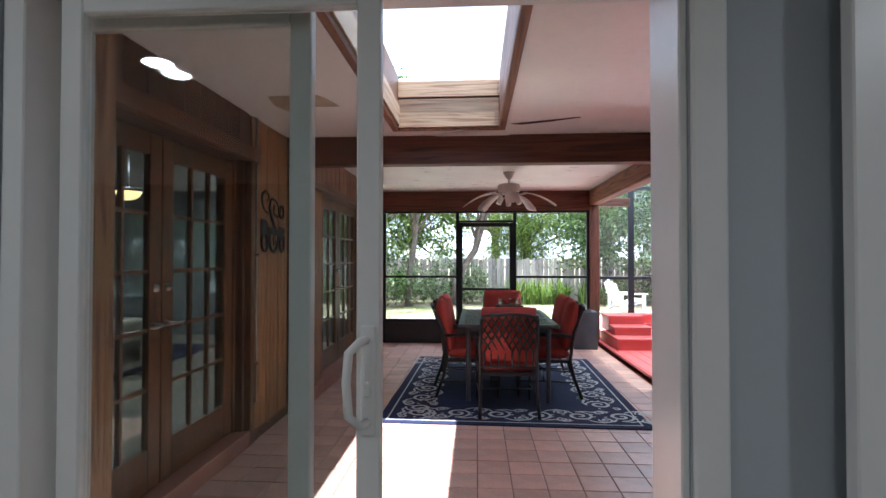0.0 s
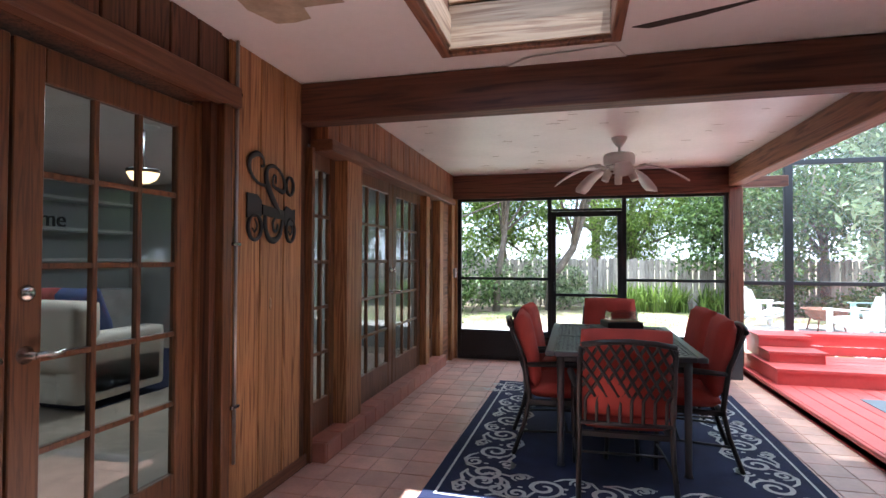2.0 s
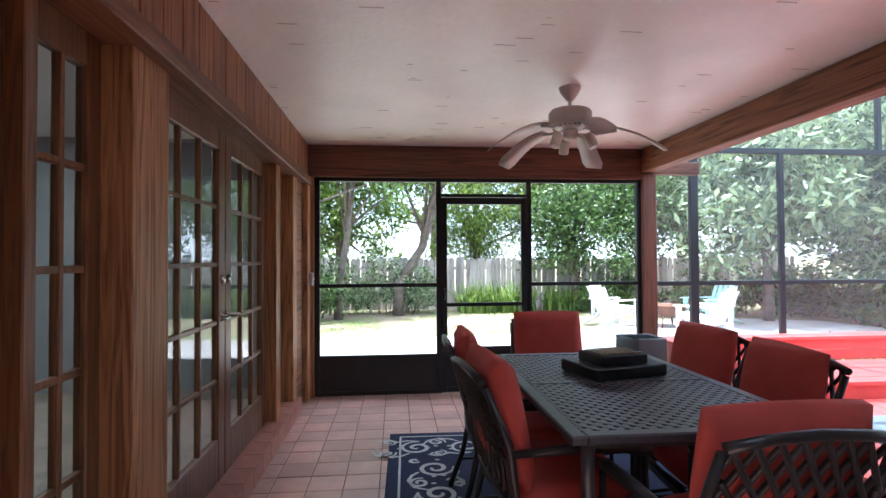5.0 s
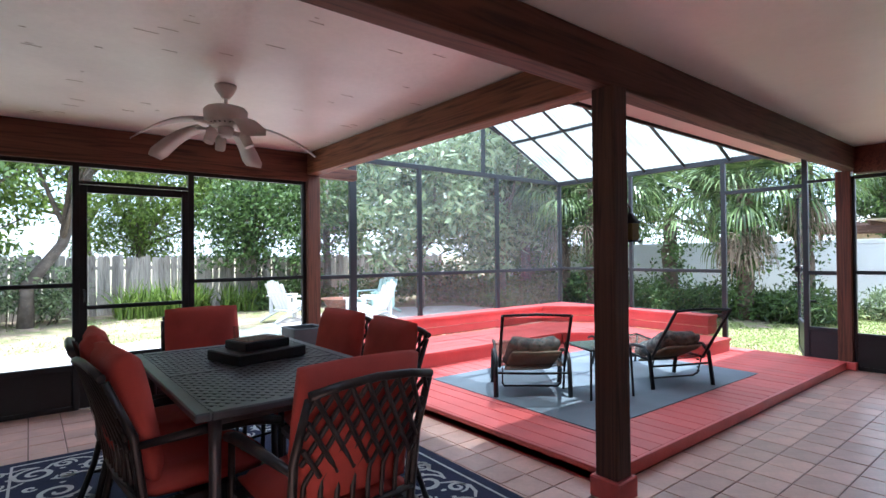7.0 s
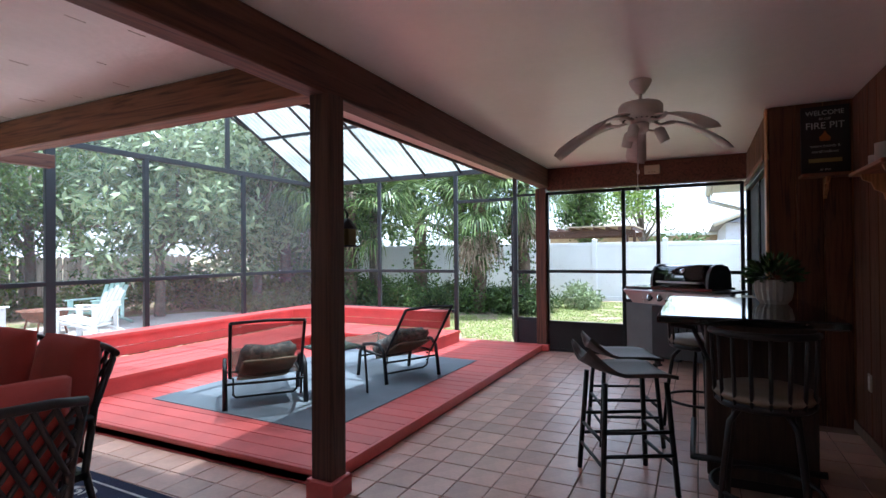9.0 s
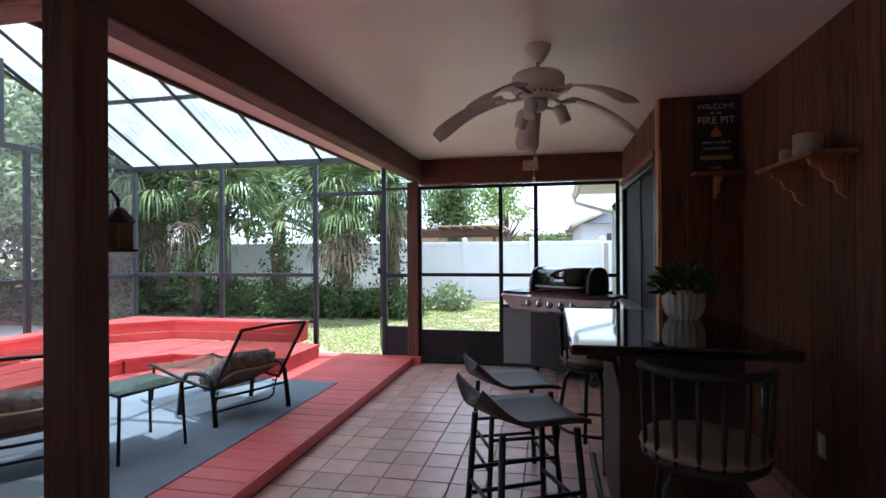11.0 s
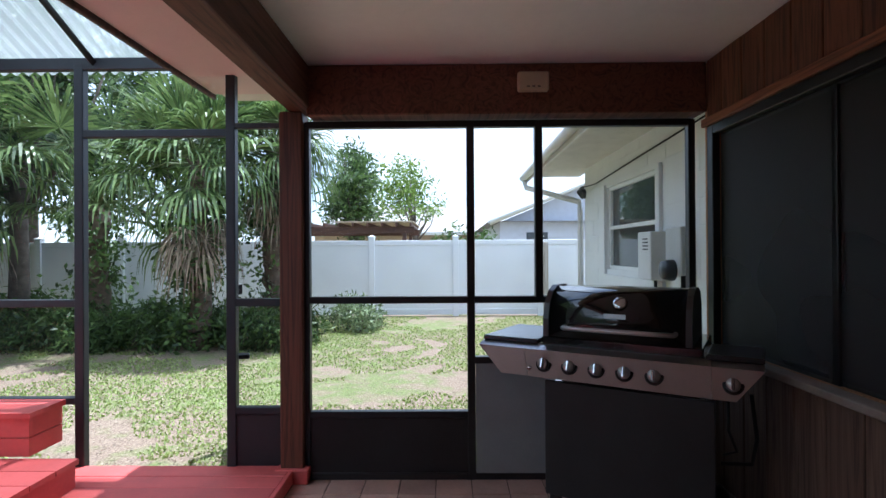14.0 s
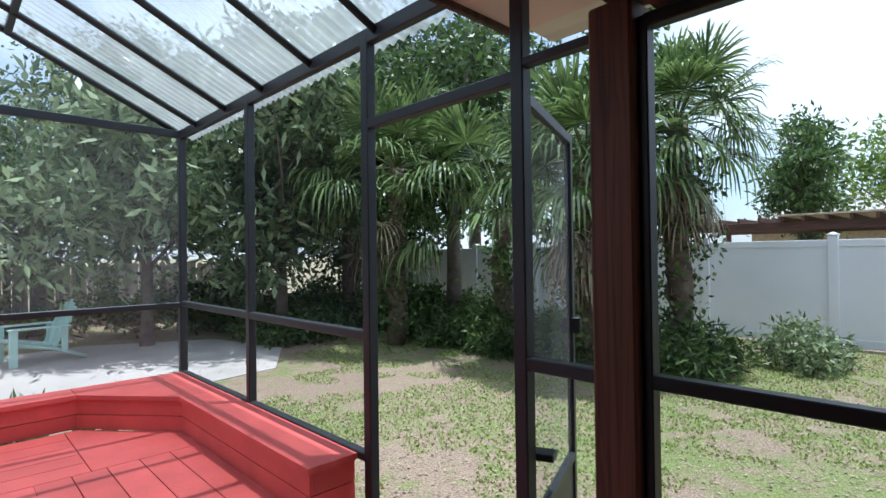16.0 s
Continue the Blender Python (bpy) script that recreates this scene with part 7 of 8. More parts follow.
# ---- palms ----
def fan_frond(rng, base, direction, stalk, size, hang, blades=24):
    """A stalk and a fan of drooping blades; returns stalk points and blade quads."""
    d = Vector(direction).normalized()
    tip = Vector(base) + d * stalk + Vector((0, 0, -0.10 * stalk - hang * 0.3))
    side = d.cross(Vector((0, 0, 1)))
    side = side.normalized() if side.length > 0.05 else Vector((1, 0, 0))
    up = side.cross(d)
    out = []
    blades = int(blades * 1.6)
    for i in range(blades):
        a = (i / (blades - 1) - 0.5) * 3.9
        v = (d * math.cos(a) + side * math.sin(a) + up * rng.uniform(-0.08, 0.18)).normalized()
        L = float(size * rng.uniform(0.85, 1.12) * (1 - 0.16 * abs(a) / 2))
        w = v.cross(up).normalized() * (0.022 * L)
        sag = min(1.0, 0.22 + hang * 2.0)
        drop = L * (0.10 + hang * 0.25) * sag
        m1 = tip + v * L * 0.36
        m2 = tip + v * L * 0.62 + Vector((0, 0, -drop * 0.6))
        m3 = tip + v * L * (0.76 + 0.08 * (1 - sag)) + Vector((0, 0, -drop - L * sag * rng.uniform(0.12, 0.22)))
        e = tip + v * L * (0.80 + 0.2 * (1 - sag)) + Vector((0, 0, -drop - L * sag * rng.uniform(0.38, 0.58)))
        out.append([tip, m1 + w, m2, m1 - w])
        out.append([m1 + w, m2 + w, m2 - w, m1 - w])
        out.append([m2 + w, m3 + w * 0.7, m3 - w * 0.7, m2 - w])
        out.append([m3 + w * 0.7, e + w * 0.1, e - w * 0.1, m3 - w * 0.7])
    return [Vector(base), Vector(base) + d * stalk * 0.5 + Vector((0, 0, 0.02)), tip], out


def palm(x, y, trunk_h, n, size, seed, label, dead=10, stalk=0.8, spread=1.0, vine=0):
    rng = np.random.default_rng(seed)
    p = thing("palm_tree", pose(x, y, GROUND), label, "palm", "palms by the white fence")
    bm = bmesh.new()
    hs = np.linspace(0, trunk_h, 9)
    tube(bm, [(0.03 * math.sin(k), 0.03 * math.cos(1.3 * k), h) for k, h in enumerate(hs)], [0.155 - 0.03 * (h / (trunk_h + 0.01)) + 0.02 * (k % 2) for k, h in enumerate(hs)], 10)
    for k in range(int(trunk_h * 22)):
        a, h = rng.uniform(0, math.tau), rng.uniform(0.2, trunk_h)
        block(bm, 0, 0.14, -0.035, 0.035, -0.01, 0.015, 0, pose(0.10 * math.cos(a), 0.10 * math.sin(a), h, 0, -58, math.degrees(a)))
    part("trunk", bm, PALMBARK, p)
    bs, live, deads = bmesh.new(), [], []
    for k in range(n):
        a = k * 2.399 + rng.uniform(-0.2, 0.2)
        el = (1.25 - 1.6 * (k / n)) * spread
        d = (math.cos(a) * math.cos(el), math.sin(a) * math.cos(el), math.sin(el))
        s, q = fan_frond(rng, (0, 0, trunk_h), d, stalk * rng.uniform(0.8, 1.2), size * rng.uniform(0.85, 1.1), max(0, 0.3 - el * 0.35))
        tube(bs, s, [0.018, 0.013, 0.008], 5)
        live += q
    tagged(part("frond_stem", bs, STALK, p), kind="stuff")
    leaf_mesh("fronds", np.array([[tuple(v) for v in q] for q in live]), LEAF_PALM, p)
    for k in range(dead):
        a = rng.uniform(0, math.tau)
        d = (0.55 * math.cos(a), 0.55 * math.sin(a), -0.5)
        s, q = fan_frond(rng, (0, 0, trunk_h - rng.uniform(0.15, 0.7)), d, stalk * 0.55, size * 0.62, 0.9, 11)
        deads += q
    if deads:
        leaf_mesh("dead_fronds", np.array([[tuple(v) for v in q] for q in deads]), LEAF_DEAD, p)["label"] = "hanging dry brown fronds"
    if vine:
        pts = [(0.28 * math.cos(a), 0.28 * math.sin(a), h) for a, h in zip(rng.uniform(0, 6.3, vine), rng.uniform(0.1, trunk_h * 0.95, vine))]
        leaf_mesh("climbing_vine", leaf_cloud(rng, pts, [0.28] * vine, 26, 0.10, 0.06), LEAF_MID, p)["label"] = "green vine covering the trunk"
    return p


palm(12.1, 8.05, 2.75, 26, 0.9, 81, "sabal palm with a vine-covered trunk and dead fronds", 16, 0.75, vine=70)
palm(12.6, 9.9, 2.2, 16, 0.95, 82, "palm with long upright stalks", 0, 1.3, 1.1, vine=45)
palm(11.6, 11.4, 3.0, 20, 0.95, 83, "sabal palm with drooping grey-green fans", 4, 1.0, vine=40)
palm(13.0, 7.25, 3.2, 28, 0.75, 84, "sabal palm with a ragged skirt of dry fronds", 22, 0.7, vine=45)
palm(12.4, 12.9, 3.0, 24, 1.0, 85, "tall sabal palm among the trees", 6, 0.9)

# ---- fences ----
wf = thing("wooden_fence", pose(0, 18.4, GROUND), "weathered grey picket fence at the garden's end", "fence")
rf = random.Random(41)
PK = []
for k in range(4):
    h = 1.40 + 0.02 * k
    bm = bmesh.new()
    block(bm, -0.068, 0.068, -0.01, 0.01, 0, h - 0.04)
    v = prism([(-0.068, 0), (0.068, 0), (0.035, 0.045), (-0.035, 0.045)], -0.01, 0.01)
    bmesh.ops.transform(v, matrix=pose(0, 0, h - 0.041, 90), verts=v.verts)
    tmp = bpy.data.meshes.new("picket")
    v.to_mesh(tmp)
    v.free()
    bm.from_mesh(tmp)
    bpy.data.meshes.remove(tmp)
    me = bpy.data.meshes.new("picket")
    bm.to_mesh(me)
    bm.free()
    me.materials.append(FENCEWOOD)
    PK.append(me)
for i in range(150):
    p = part_of("picket", PK[rf.randrange(4)], FENCEWOOD, wf)
    p.location = (-9.5 + i * 0.146 + rf.uniform(-0.006, 0.006), rf.uniform(-0.008, 0.008), rf.uniform(-0.03, 0.02))
    p.rotation_euler = (rf.uniform(-0.01, 0.01), rf.uniform(-0.014, 0.014), rf.uniform(-0.03, 0.03))
for z in (0.35, 1.1):
    part("rail", boxed(-9.5, 12.4, 0.012, 0.05, z, z + 0.085, 0.003), FENCEWOOD, wf)

vf = thing("vinyl_fence", pose(15.95, 0, GROUND), "white vinyl panel fence along the side of the garden", "fence")
VT = 1.66
POSTS = [0.45 + 1.865 * k for k in range(-3, 11)]
for y in POSTS:
    ps = part("fence_post", boxed(-0.065, 0.065, y - 0.065, y + 0.065, 0, VT + 0.09, 0.004), WHITE_VINYL, vf)
    part("post_cap", moved(lathe([(0.105, 0), (0.105, 0.015), (0.0, 0.055)], 4), pose(0, y, VT + 0.09, 0, 0, 45)), WHITE_VINYL, ps)
for y0, y1 in zip(POSTS, POSTS[1:]):
    part("panel", boxed(-0.018, 0.018, y0 + 0.065, y1 - 0.065, 0.1, VT - 0.06, 0), WHITE_VINYL, vf)
    for z0, z1 in ((0.03, 0.16), (VT - 0.09, VT + 0.02)):
        part("rail", boxed(-0.032, 0.032, y0 + 0.065, y1 - 0.065, z0, z1, 0.004), WHITE_VINYL, vf)
sp = thing("wooden_post", pose(15.6, 2.25, GROUND), "old weathered wooden post before the white fence", "post")
part("post", boxed(-0.05, 0.05, -0.05, 0.05, 0, 1.62, 0.006), FENCEWOOD, sp)

# ---- the house wing outside ----
wing = thing("house_wing", Matrix(), "white painted block wing of the house", "house")
HY, HX = 2.45, 11.6
WX0, WX1, WZ0, WZ1 = 9.10, 10.62, 1.10, 2.06
bm = block(bmesh.new(), 7.50, WX0, HY - 0.2, HY, GROUND - 0.05, 2.5)
block(bm, WX1, HX, HY - 0.2, HY, GROUND - 0.05, 2.5)
block(bm, WX0, WX1, HY - 0.2, HY, GROUND - 0.05, WZ0)
block(bm, WX0, WX1, HY - 0.2, HY, WZ1, 2.5)
block(bm, HX - 0.2, HX, -3.0, HY - 0.2, GROUND - 0.05, 2.5)
wl_ = part("wall", bm, BLOCK_WHITE, wing)
for r in range(13):
    z0 = GROUND + 0.203 * r
    for c in range(11):
        x0 = 7.52 + 0.406 * c - (0.203 if r % 2 else 0)
        x1 = min(x0 + 0.400, HX)
        x0 = max(x0, 7.51)
        if x1 - x0 < 0.05 or (x1 > WX0 - 0.06 and x0 < WX1 + 0.06 and z0 + 0.2 > WZ0 - 0.1 and z0 < WZ1 + 0.04):
            continue
        part("block", boxed(x0, x1 - 0.0, HY + 0.0005, HY + 0.004, z0 + 0.003, z0 + 0.199, 0.0015), BLOCK_WHITE, wl_)
# flat dark sheet behind the pane stands in for the shade of the room
wn1 = part("window", boxed(WX0, WX1, HY - 0.10, HY - 0.07, WZ0, WZ1, 0), surface("unlit_inside_sheet", (0.05, 0.05, 0.05), 0.5), wing)
for a, b, c, d in ((WX0, WX0 + 0.04, WZ0, WZ1), (WX1 - 0.04, WX1, WZ0, WZ1), (WX0 + 0.04, WX1 - 0.04, WZ0, WZ0 + 0.04), (WX0 + 0.04, WX1 - 0.04, WZ1 - 0.04, WZ1), (WX0 + 0.04, WX1 - 0.04, (WZ0 + WZ1) / 2 - 0.02, (WZ0 + WZ1) / 2 + 0.02)):
    part("window_frame", boxed(a, b, HY - 0.07, HY - 0.03, c, d, 0.003), WHITE_PVC, wn1)
part("pane", boxed(WX0 + 0.03, WX1 - 0.03, HY - 0.062, HY - 0.058, WZ0 + 0.03, WZ1 - 0.03, 0), GLASS, wn1)
for a, b, c, d in ((WX0 - 0.09, WX0, WZ0 - 0.08, WZ1 + 0.03), (WX1, WX1 + 0.09, WZ0 - 0.08, WZ1 + 0.03), (WX0 - 0.15, WX1 + 0.15, WZ0 - 0.24, WZ0 - 0.06)):
    part("window_surround", boxed(a, b, HY + 0.001, HY + 0.035, c, d, 0.004), BLOCK_WHITE, wn1)
EY, EZ = 3.12, 2.36
part("soffit", boxed(7.62, 12.3, HY - 0.1, EY, EZ + 0.07, EZ + 0.10, 0.003), surface("soffit_white", (0.62, 0.60, 0.55), 0.7, vary=0.08), wing)
part("fascia", boxed(7.62, 12.36, EY, EY + 0.025, EZ, EZ + 0.16, 0.003), surface("fascia_white", (0.70, 0.69, 0.66), 0.6, vary=0.06), wing)
part("gutter", tube(bmesh.new(), [(8.1, EY + 0.075, EZ + 0.10), (12.36, EY + 0.075, EZ + 0.06)], 0.055, 8), surface("gutter_white", (0.68, 0.67, 0.64), 0.5, vary=0.06), wing)
bm = bmesh.new()
bm.faces.new([bm.verts.new(p) for p in ((7.62, EY + 0.05, EZ + 0.17), (12.40, EY + 0.05, EZ + 0.17), (12.40, -2.2, EZ + 1.75), (7.62, -2.2, EZ + 1.75))])
bm.faces.new([bm.verts.new(p) for p in ((7.62, EY + 0.05, EZ + 0.13), (7.62, -2.2, EZ + 1.71), (12.40, -2.2, EZ + 1.71), (12.40, EY + 0.05, EZ + 0.13))])
part("roof", bm, surface("grey_shingles", (0.24, 0.23, 0.22), 0.9, vary=0.2, scale=8, grain=50, bump=0.6), wing)
part("downspout", rod([(12.25, EY + 0.075, EZ + 0.05), (12.2, EY + 0.05, EZ - 0.10), (11.72, HY + 0.05, EZ - 0.36), (11.66, HY + 0.05, EZ - 0.5), (11.66, HY + 0.05, 0.0)], 0.04, 8), surface("spout_white", (0.66, 0.66, 0.64), 0.5, vary=0.06), wing)
part("cable", rod([(8.0, HY + 0.02, 2.30), (9.8, HY + 0.02, 2.22), (11.0, HY + 0.02, 2.16), (11.5, HY + 0.1, 2.16)], 0.008, 5), IRON, wing)
fl = thing("flood_light", pose(11.62, HY + 0.02, 2.10), "grey twin flood light at the corner of the wall", "lamp")
part("plate", boxed(-0.06, 0.06, 0, 0.03, 0, 0.1, 0.004), GREY_ALU, fl)
for s in (-1, 1):
    part("lamp_head", moved(lathe([(0.0, 0.0), (0.03, 0.01), (0.055, 0.09), (0.06, 0.13), (0, 0.12)], 14), pose(s * 0.08, 0.06, 0.05, 130, s * 25, 0)), GREY_ALU, fl)
ac = thing("utility_box", pose(9.02, HY + 0.004, 1.06), "white metal utility box with a slotted door on the wall", "utility box")
part("case", boxed(-0.15, 0.15, 0, 0.16, 0, 0.42, 0.008), surface("utility_white", (0.62, 0.63, 0.62), 0.5, vary=0.05), ac)
for k in range(4):
    part("slot", boxed(-0.09, 0.03, 0.16, 0.162, 0.26 + 0.03 * k, 0.272 + 0.03 * k, 0), IRON, ac)
part("pipe", rod([(0.0, 0.06, 0.0), (0.0, 0.06, -1.15)], 0.015, 6), GREY_ALU, ac)
mtb = thing("electric_meter", pose(8.55, HY + 0.004, 1.0), "grey meter box with a round cover on the wall", "meter")
part("case", boxed(-0.14, 0.14, 0, 0.11, 0.12, 0.5, 0.008), surface("meter_grey", (0.50, 0.51, 0.51), 0.5, vary=0.06), mtb)
part("cover", moved(lathe([(0, 0.09), (0.07, 0.085), (0.085, 0.03), (0.085, 0), (0, 0)], 18), pose(0, 0.11, 0.16, -90)), GREY_ALU, mtb)
part("pipe", rod([(-0.05, 0.05, 0.12), (-0.05, 0.05, -1.1)], 0.02, 6), GREY_ALU, mtb)


# ---- neighbours ----
def far_house(x0, x1, y0, y1, h, ridge, along, wall_mat, roof_mat, label, windows=()):
    hs = thing("neighbour_house", Matrix(), label, "house", "neighbouring houses")
    part("wall", boxed(x0, x1, y0, y1, GROUND - 0.1, h, 0), wall_mat, hs)
    o = 0.45
    bm = bmesh.new()
    if along == "x":
        ym = (y0 + y1) / 2
        P = [(x0 - o, y0 - o, h), (x1 + o, y0 - o, h), (x1 + o, y1 + o, h), (x0 - o, y1 + o, h), (x0 - o, ym, ridge), (x1 + o, ym, ridge)]
        F = [(0, 1, 5, 4), (2, 3, 4, 5), (3, 2, 1, 0)]
        gb = bmesh.new()
        gb.faces.new([gb.verts.new(q) for q in ((x0 - 0.01, y1, h - 0.02), (x0 - 0.01, y0, h - 0.02), (x0 - 0.01, ym, ridge - 0.15))])
        part("gable", gb, wall_mat, hs)
        for ye in (y0 - o, y1 + o):
            part("rake_board", tube(bmesh.new(), [(x0 - o, ye, h - 0.06), (x0 - o, ym, ridge - 0.06)], 0.10, 4), WHITE_PVC, hs)
    else:
        xm = (x0 + x1) / 2
        P = [(x0 - o, y0 - o, h), (x1 + o, y0 - o, h), (x1 + o, y1 + o, h), (x0 - o, y1 + o, h), (xm, y0 - o + 1.2, ridge), (xm, y1 + o - 1.2, ridge)]
        F = [(0, 4, 5, 3), (1, 2, 5, 4), (0, 1, 4), (2, 3, 5), (3, 2, 1, 0)]
    vs = [bm.verts.new(p) for p in P]
    for f in F:
        bm.faces.new([vs[i] for i in f])
    part("roof", bm, roof_mat, hs)
    if along == "y":
        part("fascia", boxed(x0 - o - 0.02, x0 - o, y0 - o, y1 + o, h - 0.14, h + 0.03, 0), WHITE_PVC, hs)
    for wx, wy0, wy1, z0, z1 in windows:
        w = part("window", boxed(wx - 0.03, wx, wy0, wy1, z0, z1, 0), surface("far_window", (0.06, 0.07, 0.08), 0.2), hs)
        part("frame", boxed(wx - 0.05, wx - 0.031, wy0 - 0.06, wy1 + 0.06, z0 - 0.06, z0, 0), WHITE_PVC, w)


PALEROOF = surface("pale_shingles", (0.46, 0.44, 0.41), 0.9, vary=0.15, scale=3, grain=40, bump=0.4)
far_house(34, 44, 1.0, 12.0, 2.35, 4.3, "y", surface("tan_stucco", (0.48, 0.38, 0.26), 0.9), PALEROOF, "tan house with a pale shingle roof beyond the fence")
far_house(24, 34, -6.0, 2.4, 2.4, 4.3, "x", surface("pale_blue_block", (0.55, 0.58, 0.66), 0.85, vary=0.05), surface("grey_far_roof", (0.30, 0.30, 0.31), 0.9, vary=0.15, scale=4), "pale blue-white gabled house beyond the fence", ((24, 0.6, 1.4, 1.1, 2.0),))
pg = thing("pergola", pose(20.5, 7.4, GROUND), "dark brown flat-roofed wooden pergola next door", "pergola")
PERG = wood("pergola_wood", (0.13, 0.06, 0.04), (0.05, 0.025, 0.018), "y")
for dx in (0, 2.6):
    part("beam", boxed(dx - 0.05, dx + 0.05, -2.0, 2.6, 2.0, 2.2, 0.004), PERG, pg)
    for dy in (-1.7, 2.3):
        part("post", boxed(dx - 0.06, dx + 0.06, dy - 0.06, dy + 0.06, 0, 2.0, 0), PERG, pg)
for k in range(11):
    part("rafter", boxed(-0.4, 3.0, -1.95 + k * 0.44, -1.89 + k * 0.44, 2.2, 2.31, 0.003), PERG, pg)
part("roof_sheet", boxed(-0.4, 3.0, -2.0, 0.4, 2.32, 2.36, 0), surface("tan_sheet", (0.55, 0.45, 0.33), 0.8), pg)


# ---- garden chairs and fire pit ----
def adirondack(x, y, turn, mat, label):
    c = thing("adirondack_chair", pose(x, y, GROUND + 0.013, 0, 0, turn), label, "chair", "chairs on the patio")
    for s in (-1, 1):
        part("arm", boxed(s * 0.33 - 0.065, s * 0.33 + 0.065, -0.38, 0.36, 0.52, 0.545, 0.008), mat, c)
        part("front_leg", boxed(s * 0.31 - 0.02, s * 0.31 + 0.02, 0.24, 0.34, 0, 0.52, 0.006), mat, c)
        part("side_rail", tube(bmesh.new(), [(s * 0.26, 0.34, 0.33), (s * 0.26, -0.2, 0.2), (s * 0.26, -0.62, 0.02)], 0.03, 4), mat, c)
        part("arm_brace", boxed(s * 0.31 - 0.015, s * 0.31 + 0.015, -0.36, -0.28, 0.15, 0.52, 0.004), mat, c)
    for k in range(5):
        t = k / 4
        part("seat_slat", moved(boxed(-0.27, 0.27, -0.055, 0.055, 0, 0.02, 0.004), pose(0, 0.32 - 0.58 * t, 0.36 - 0.13 * t, 13)), mat, c)
    for k in range(5):
        u = (k - 2) * 0.108
        part("back_slat", moved(boxed(-0.05, 0.05, -0.01, 0.01, 0, 0.74 - 0.05 * abs(k - 2), 0.012), pose(u, -0.22, 0.22, 24, (k - 2) * 2.2, 0)), mat, c)
    part("back_bar", moved(boxed(-0.3, 0.3, -0.03, -0.01, 0.38, 0.45, 0.004), pose(0, -0.22, 0.22, 24)), mat, c)


PLASTIC = surface("white_plastic", (0.72, 0.73, 0.72), 0.45, vary=0.04)
adirondack(5.0, 14.35, -75, PLASTIC, "white plastic adirondack chair on the patio")
adirondack(6.98, 14.25, 100, surface("pale_mint_plastic", (0.52, 0.74, 0.67), 0.45, vary=0.04), "pale mint plastic adirondack chair on the patio")
adirondack(5.95, 12.75, 30, PLASTIC, "white plastic adirondack chair on the patio")
pit = thing("fire_pit", pose(5.95, 14.0, GROUND + 0.013), "rusty round metal fire pit on legs", "fire pit")
RUST = surface("rusty_steel", (0.19, 0.085, 0.05), 0.8, 0.3, vary=0.35, scale=8, grain=60, bump=0.4)
part("bowl", lathe([(0.0, 0.2), (0.2, 0.22), (0.33, 0.32), (0.36, 0.42), (0.42, 0.425), (0.42, 0.44), (0.34, 0.43), (0.3, 0.33), (0, 0.25)], 24), RUST, pit)
for k in range(4):
    a = math.radians(45 + 90 * k)
    part("leg", rod([(0.26 * math.cos(a), 0.26 * math.sin(a), 0.3), (0.34 * math.cos(a), 0.34 * math.sin(a), 0)], 0.016, 6), RUST, pit)

# ---- lawn: blades and fallen leaves ----
rng = np.random.default_rng(91)


def scatter(n, x0, x1, y0, y1):
    return np.stack((rng.uniform(x0, x1, n), rng.uniform(y0, y1, n), np.full(n, GROUND)), 1)


P = np.concatenate((scatter(120000, 7.6, 15.8, -0.5, 12.0), scatter(22000, -4, 12, 10, 18)))
keep = np.array([noise.noise(Vector((p[0] * 0.55, p[1] * 0.55, 0))) + 0.6 * noise.noise(Vector((p[0] * 2.3, p[1] * 2.3, 5))) > -0.12 for p in P])
P = P[keep]
inside = ((P[:, 1] > 10.6) & (P[:, 1] < 15.4) & (P[:, 0] > 3.4) & (P[:, 0] < 10.0)) | ((P[:, 1] > 11.2) & (P[:, 1] < 13.2) & (P[:, 0] < 3.4)) | ((P[:, 0] < 11.8) & (P[:, 0] > 7.4) & (P[:, 1] < 2.5))
P = P[~inside]
n = len(P)
a = rng.uniform(0, math.tau, n)
h = rng.uniform(0.008, 0.026, n)
sd = np.stack((np.cos(a), np.sin(a), np.zeros(n)), 1) * rng.uniform(0.006, 0.014, n)[:, None]
ln = np.stack((np.cos(a + 1.3), np.sin(a + 1.3), np.zeros(n)), 1) * (h * rng.uniform(0.2, 1.0, n))[:, None]
up = np.stack((np.zeros(n), np.zeros(n), h), 1)
gr = leaf_mesh("grass", np.stack((P - sd, P + sd, P + sd * 0.4 + ln + up, P - sd * 0.4 + ln + up), 1), LEAF_GRASS)
tagged(gr, "short patchy lawn grass", "grass", kind="stuff")
P = scatter(16000, 7.6, 15.6, 2.6, 12.0) + np.array((0, 0, 0.006))
n = len(P)
a = rng.uniform(0, math.tau, n)
u = np.stack((np.cos(a), np.sin(a), rng.uniform(-0.25, 0.25, n)), 1) * rng.uniform(0.006, 0.022, n)[:, None]
v = np.stack((-np.sin(a), np.cos(a), rng.uniform(-0.2, 0.2, n)), 1) * rng.uniform(0.004, 0.012, n)[:, None]
P[:, 2] += 0.008
lt = leaf_mesh("fallen_leaves", np.stack((P - u, P - v, P + u, P + v), 1), LITTER)
tagged(lt, "dry fallen leaves on the lawn", "leaves", kind="stuff")


# ---- floor tiles, curb tiles, deck boards ----
TS, GAP = 0.2035, 0.006


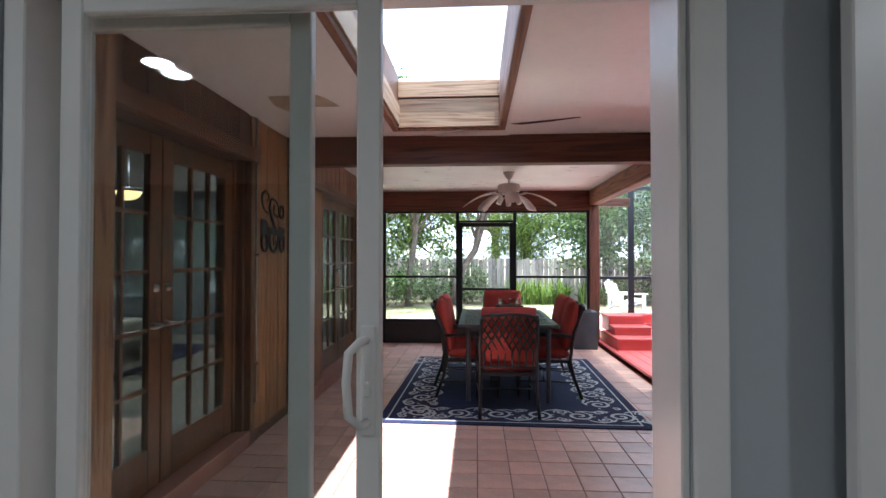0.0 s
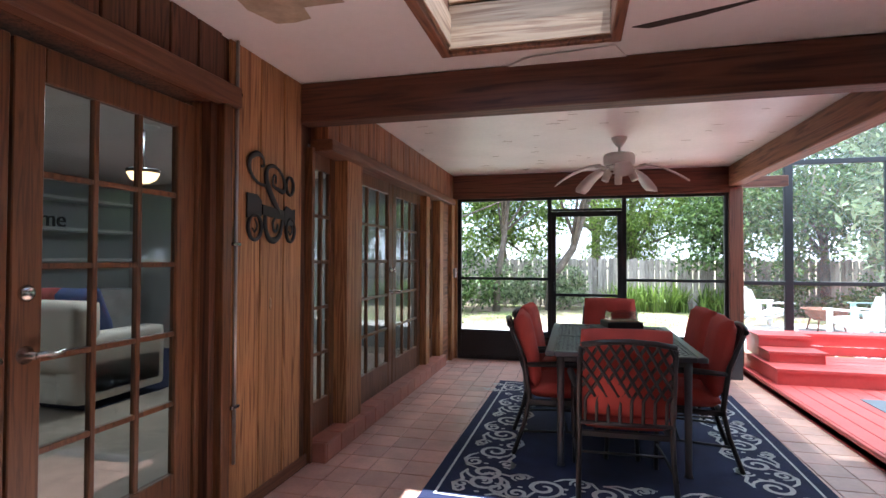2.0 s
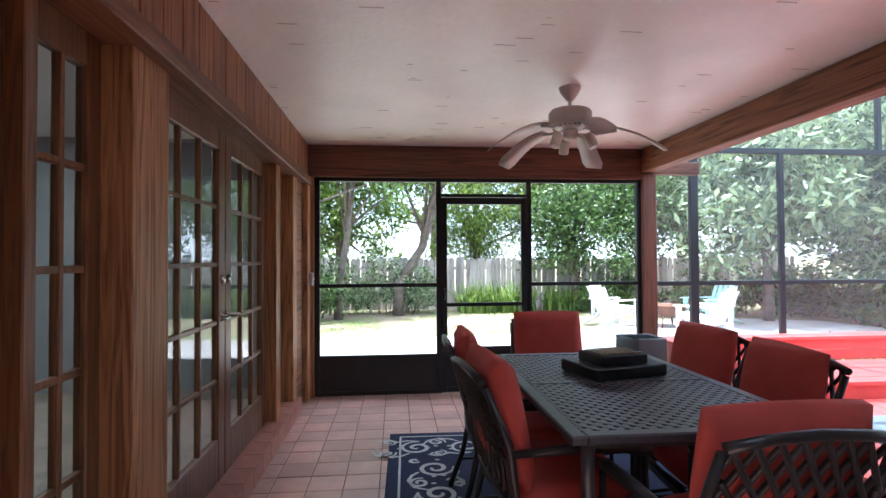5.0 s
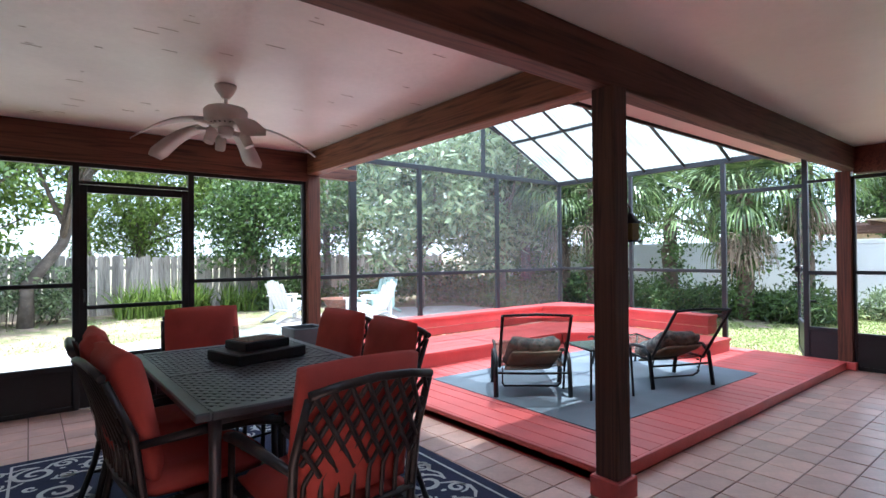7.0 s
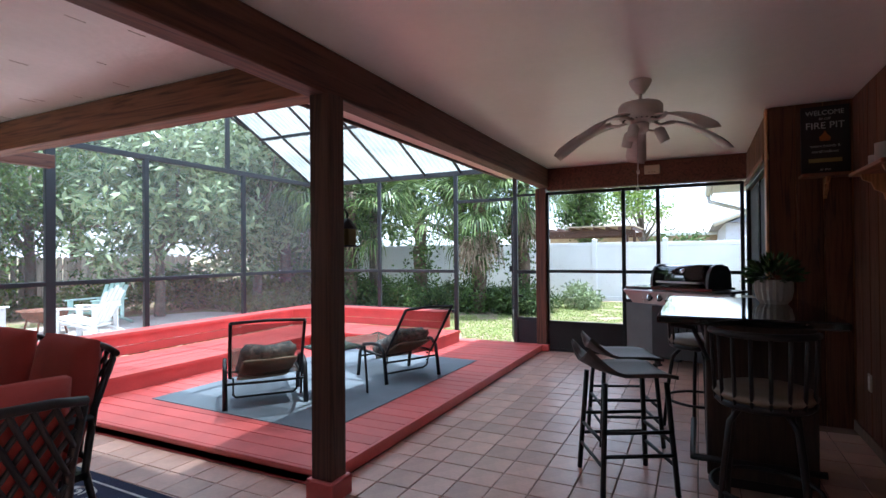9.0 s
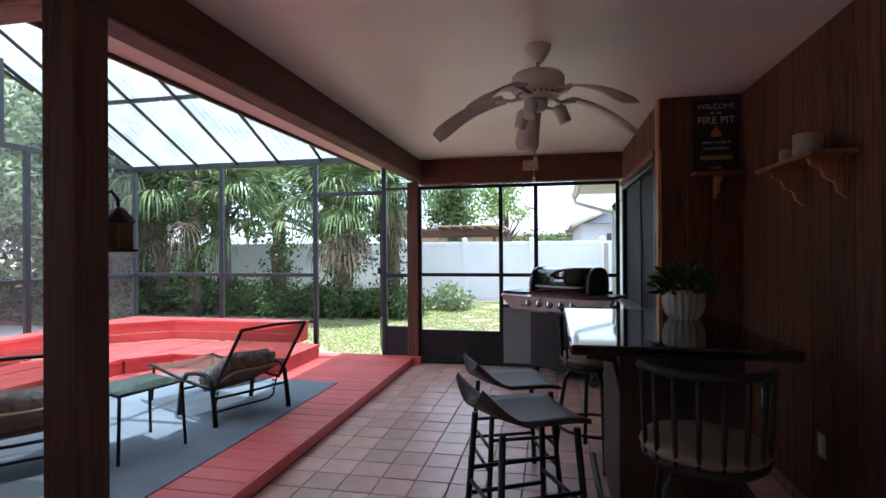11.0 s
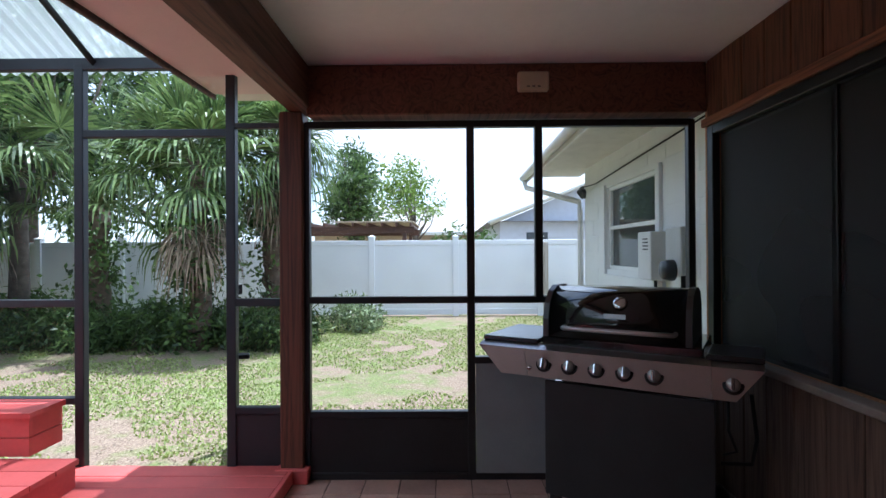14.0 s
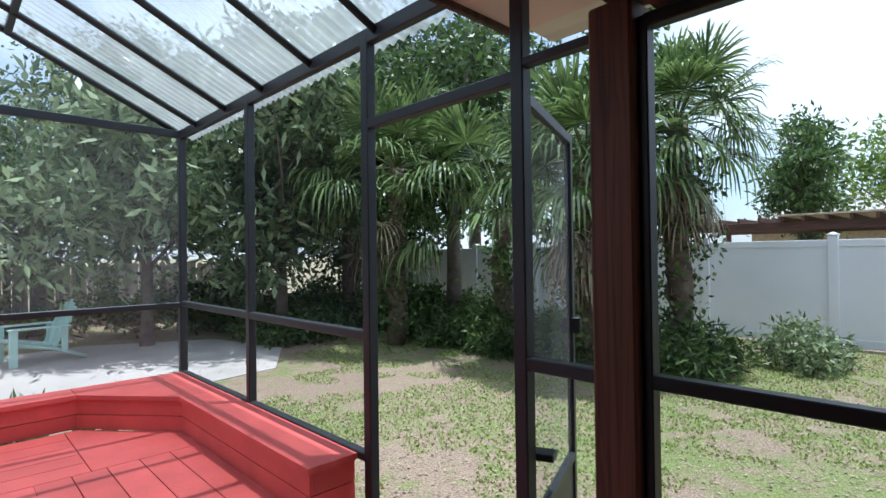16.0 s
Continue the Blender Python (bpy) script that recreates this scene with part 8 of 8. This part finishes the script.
def tile_mesh(w, d):
    bm = bmesh.new()
    hw, hd, bv = w / 2, d / 2, 0.004
    lo = [bm.verts.new((x, y, -0.006)) for x, y in ((-hw, -hd), (hw, -hd), (hw, hd), (-hw, hd))]
    md = [bm.verts.new((x, y, -0.002)) for x, y in ((-hw, -hd), (hw, -hd), (hw, hd), (-hw, hd))]
    hi = [bm.verts.new((x, y, 0.0)) for x, y in ((-hw + bv, -hd + bv), (hw - bv, -hd + bv), (hw - bv, hd - bv), (-hw + bv, hd - bv))]
    for A, B in ((lo, md), (md, hi)):
        for k in range(4):
            bm.faces.new((A[k], A[(k + 1) % 4], B[(k + 1) % 4], B[k]))
    bm.faces.new(hi)
    me = bpy.data.meshes.new("tile")
    bm.to_mesh(me)
    bm.free()
    me.materials.append(TILE)
    return me


TME = tile_mesh(TS - GAP, TS - GAP)
rt = random.Random(77)
near, rest = [], []
x = XW + 0.11
while x < XE - 0.02:
    y = YS + 0.1
    while y < YN - 0.06:
        if not (x > 2.95 and y > 5.18) and not (x > XRET - 0.05 and y < YSE + 0.06):
            (near if (y < 5.0 and x < 6.9 and x > 0.2 and y > 3.35) or (y < 5.0 and x < 1.6) else rest).append((x, y))
        y += TS
    x += TS
for k, (x, y) in enumerate(near):
    if k < 300:
        t = part_of("tile", TME, TILE, floor)
        t.location = (x, y, rt.uniform(-0.0012, 0.0008))
        t.rotation_euler = (rt.uniform(-0.003, 0.003), rt.uniform(-0.003, 0.003), 0)
    else:
        rest.append((x, y))
verts, faces = [], []
src_v, src_f = [v.co.copy() for v in TME.vertices], [tuple(p.vertices) for p in TME.polygons]
for x, y in rest:
    k, dz = len(verts), rt.uniform(-0.0012, 0.0008)
    verts += [(v.x + x, v.y + y, v.z + dz) for v in src_v]
    faces += [tuple(i + k for i in f) for f in src_f]
TILE2 = TILE.copy()
n, l = TILE2.node_tree.nodes, TILE2.node_tree.links
geo = n.new("ShaderNodeNewGeometry")
for nd in list(n):
    if nd.type == "OBJECT_INFO":
        for lk in list(nd.outputs["Random"].links):
            l.new(geo.outputs["Random Per Island"], lk.to_socket)
tagged(quads("tile_field", verts, faces, TILE2, floor), kind="stuff")

CT = bpy.data.meshes.new("curb_tile")
bm = boxed(-0.006, 0.0, -0.099, 0.099, 0.012, 0.118, 0.002)
bm.to_mesh(CT)
bm.free()
for i in range(15):
    t = part_of("tile", CT, CURB, curb)
    t.location = (-0.353, 5.36 + i * TS, 0)
CT2 = bpy.data.meshes.new("curb_top_tile")
bm = boxed(-0.108, 0.0, -0.099, 0.099, 0.0, 0.006, 0.002)
bm.to_mesh(CT2)
bm.free()
for i in range(15):
    t = part_of("tile", CT2, CURB, curb)
    t.location = (-0.356, 5.36 + i * TS, 0.123)

deck = thing("deck", Matrix(), "red painted plank deck under the corrugated roof", "deck", kind="structure")
bw = 0.1425
nb = int((XE - 0.03 - 3.035) / bw)
DME = bpy.data.meshes.new("deck_board")
bm = boxed(-bw / 2 + 0.003, bw / 2 - 0.003, 5.252, YC - 0.04, DECK - 0.03, DECK, 0.003)
bm.to_mesh(DME)
bm.free()
for i in range(nb + 1):
    b = part_of("deck_board", DME, RED_PAINT, deck)
    b.location = (3.035 + bw * (i + 0.5), 0, rt.uniform(-0.0015, 0.0015))
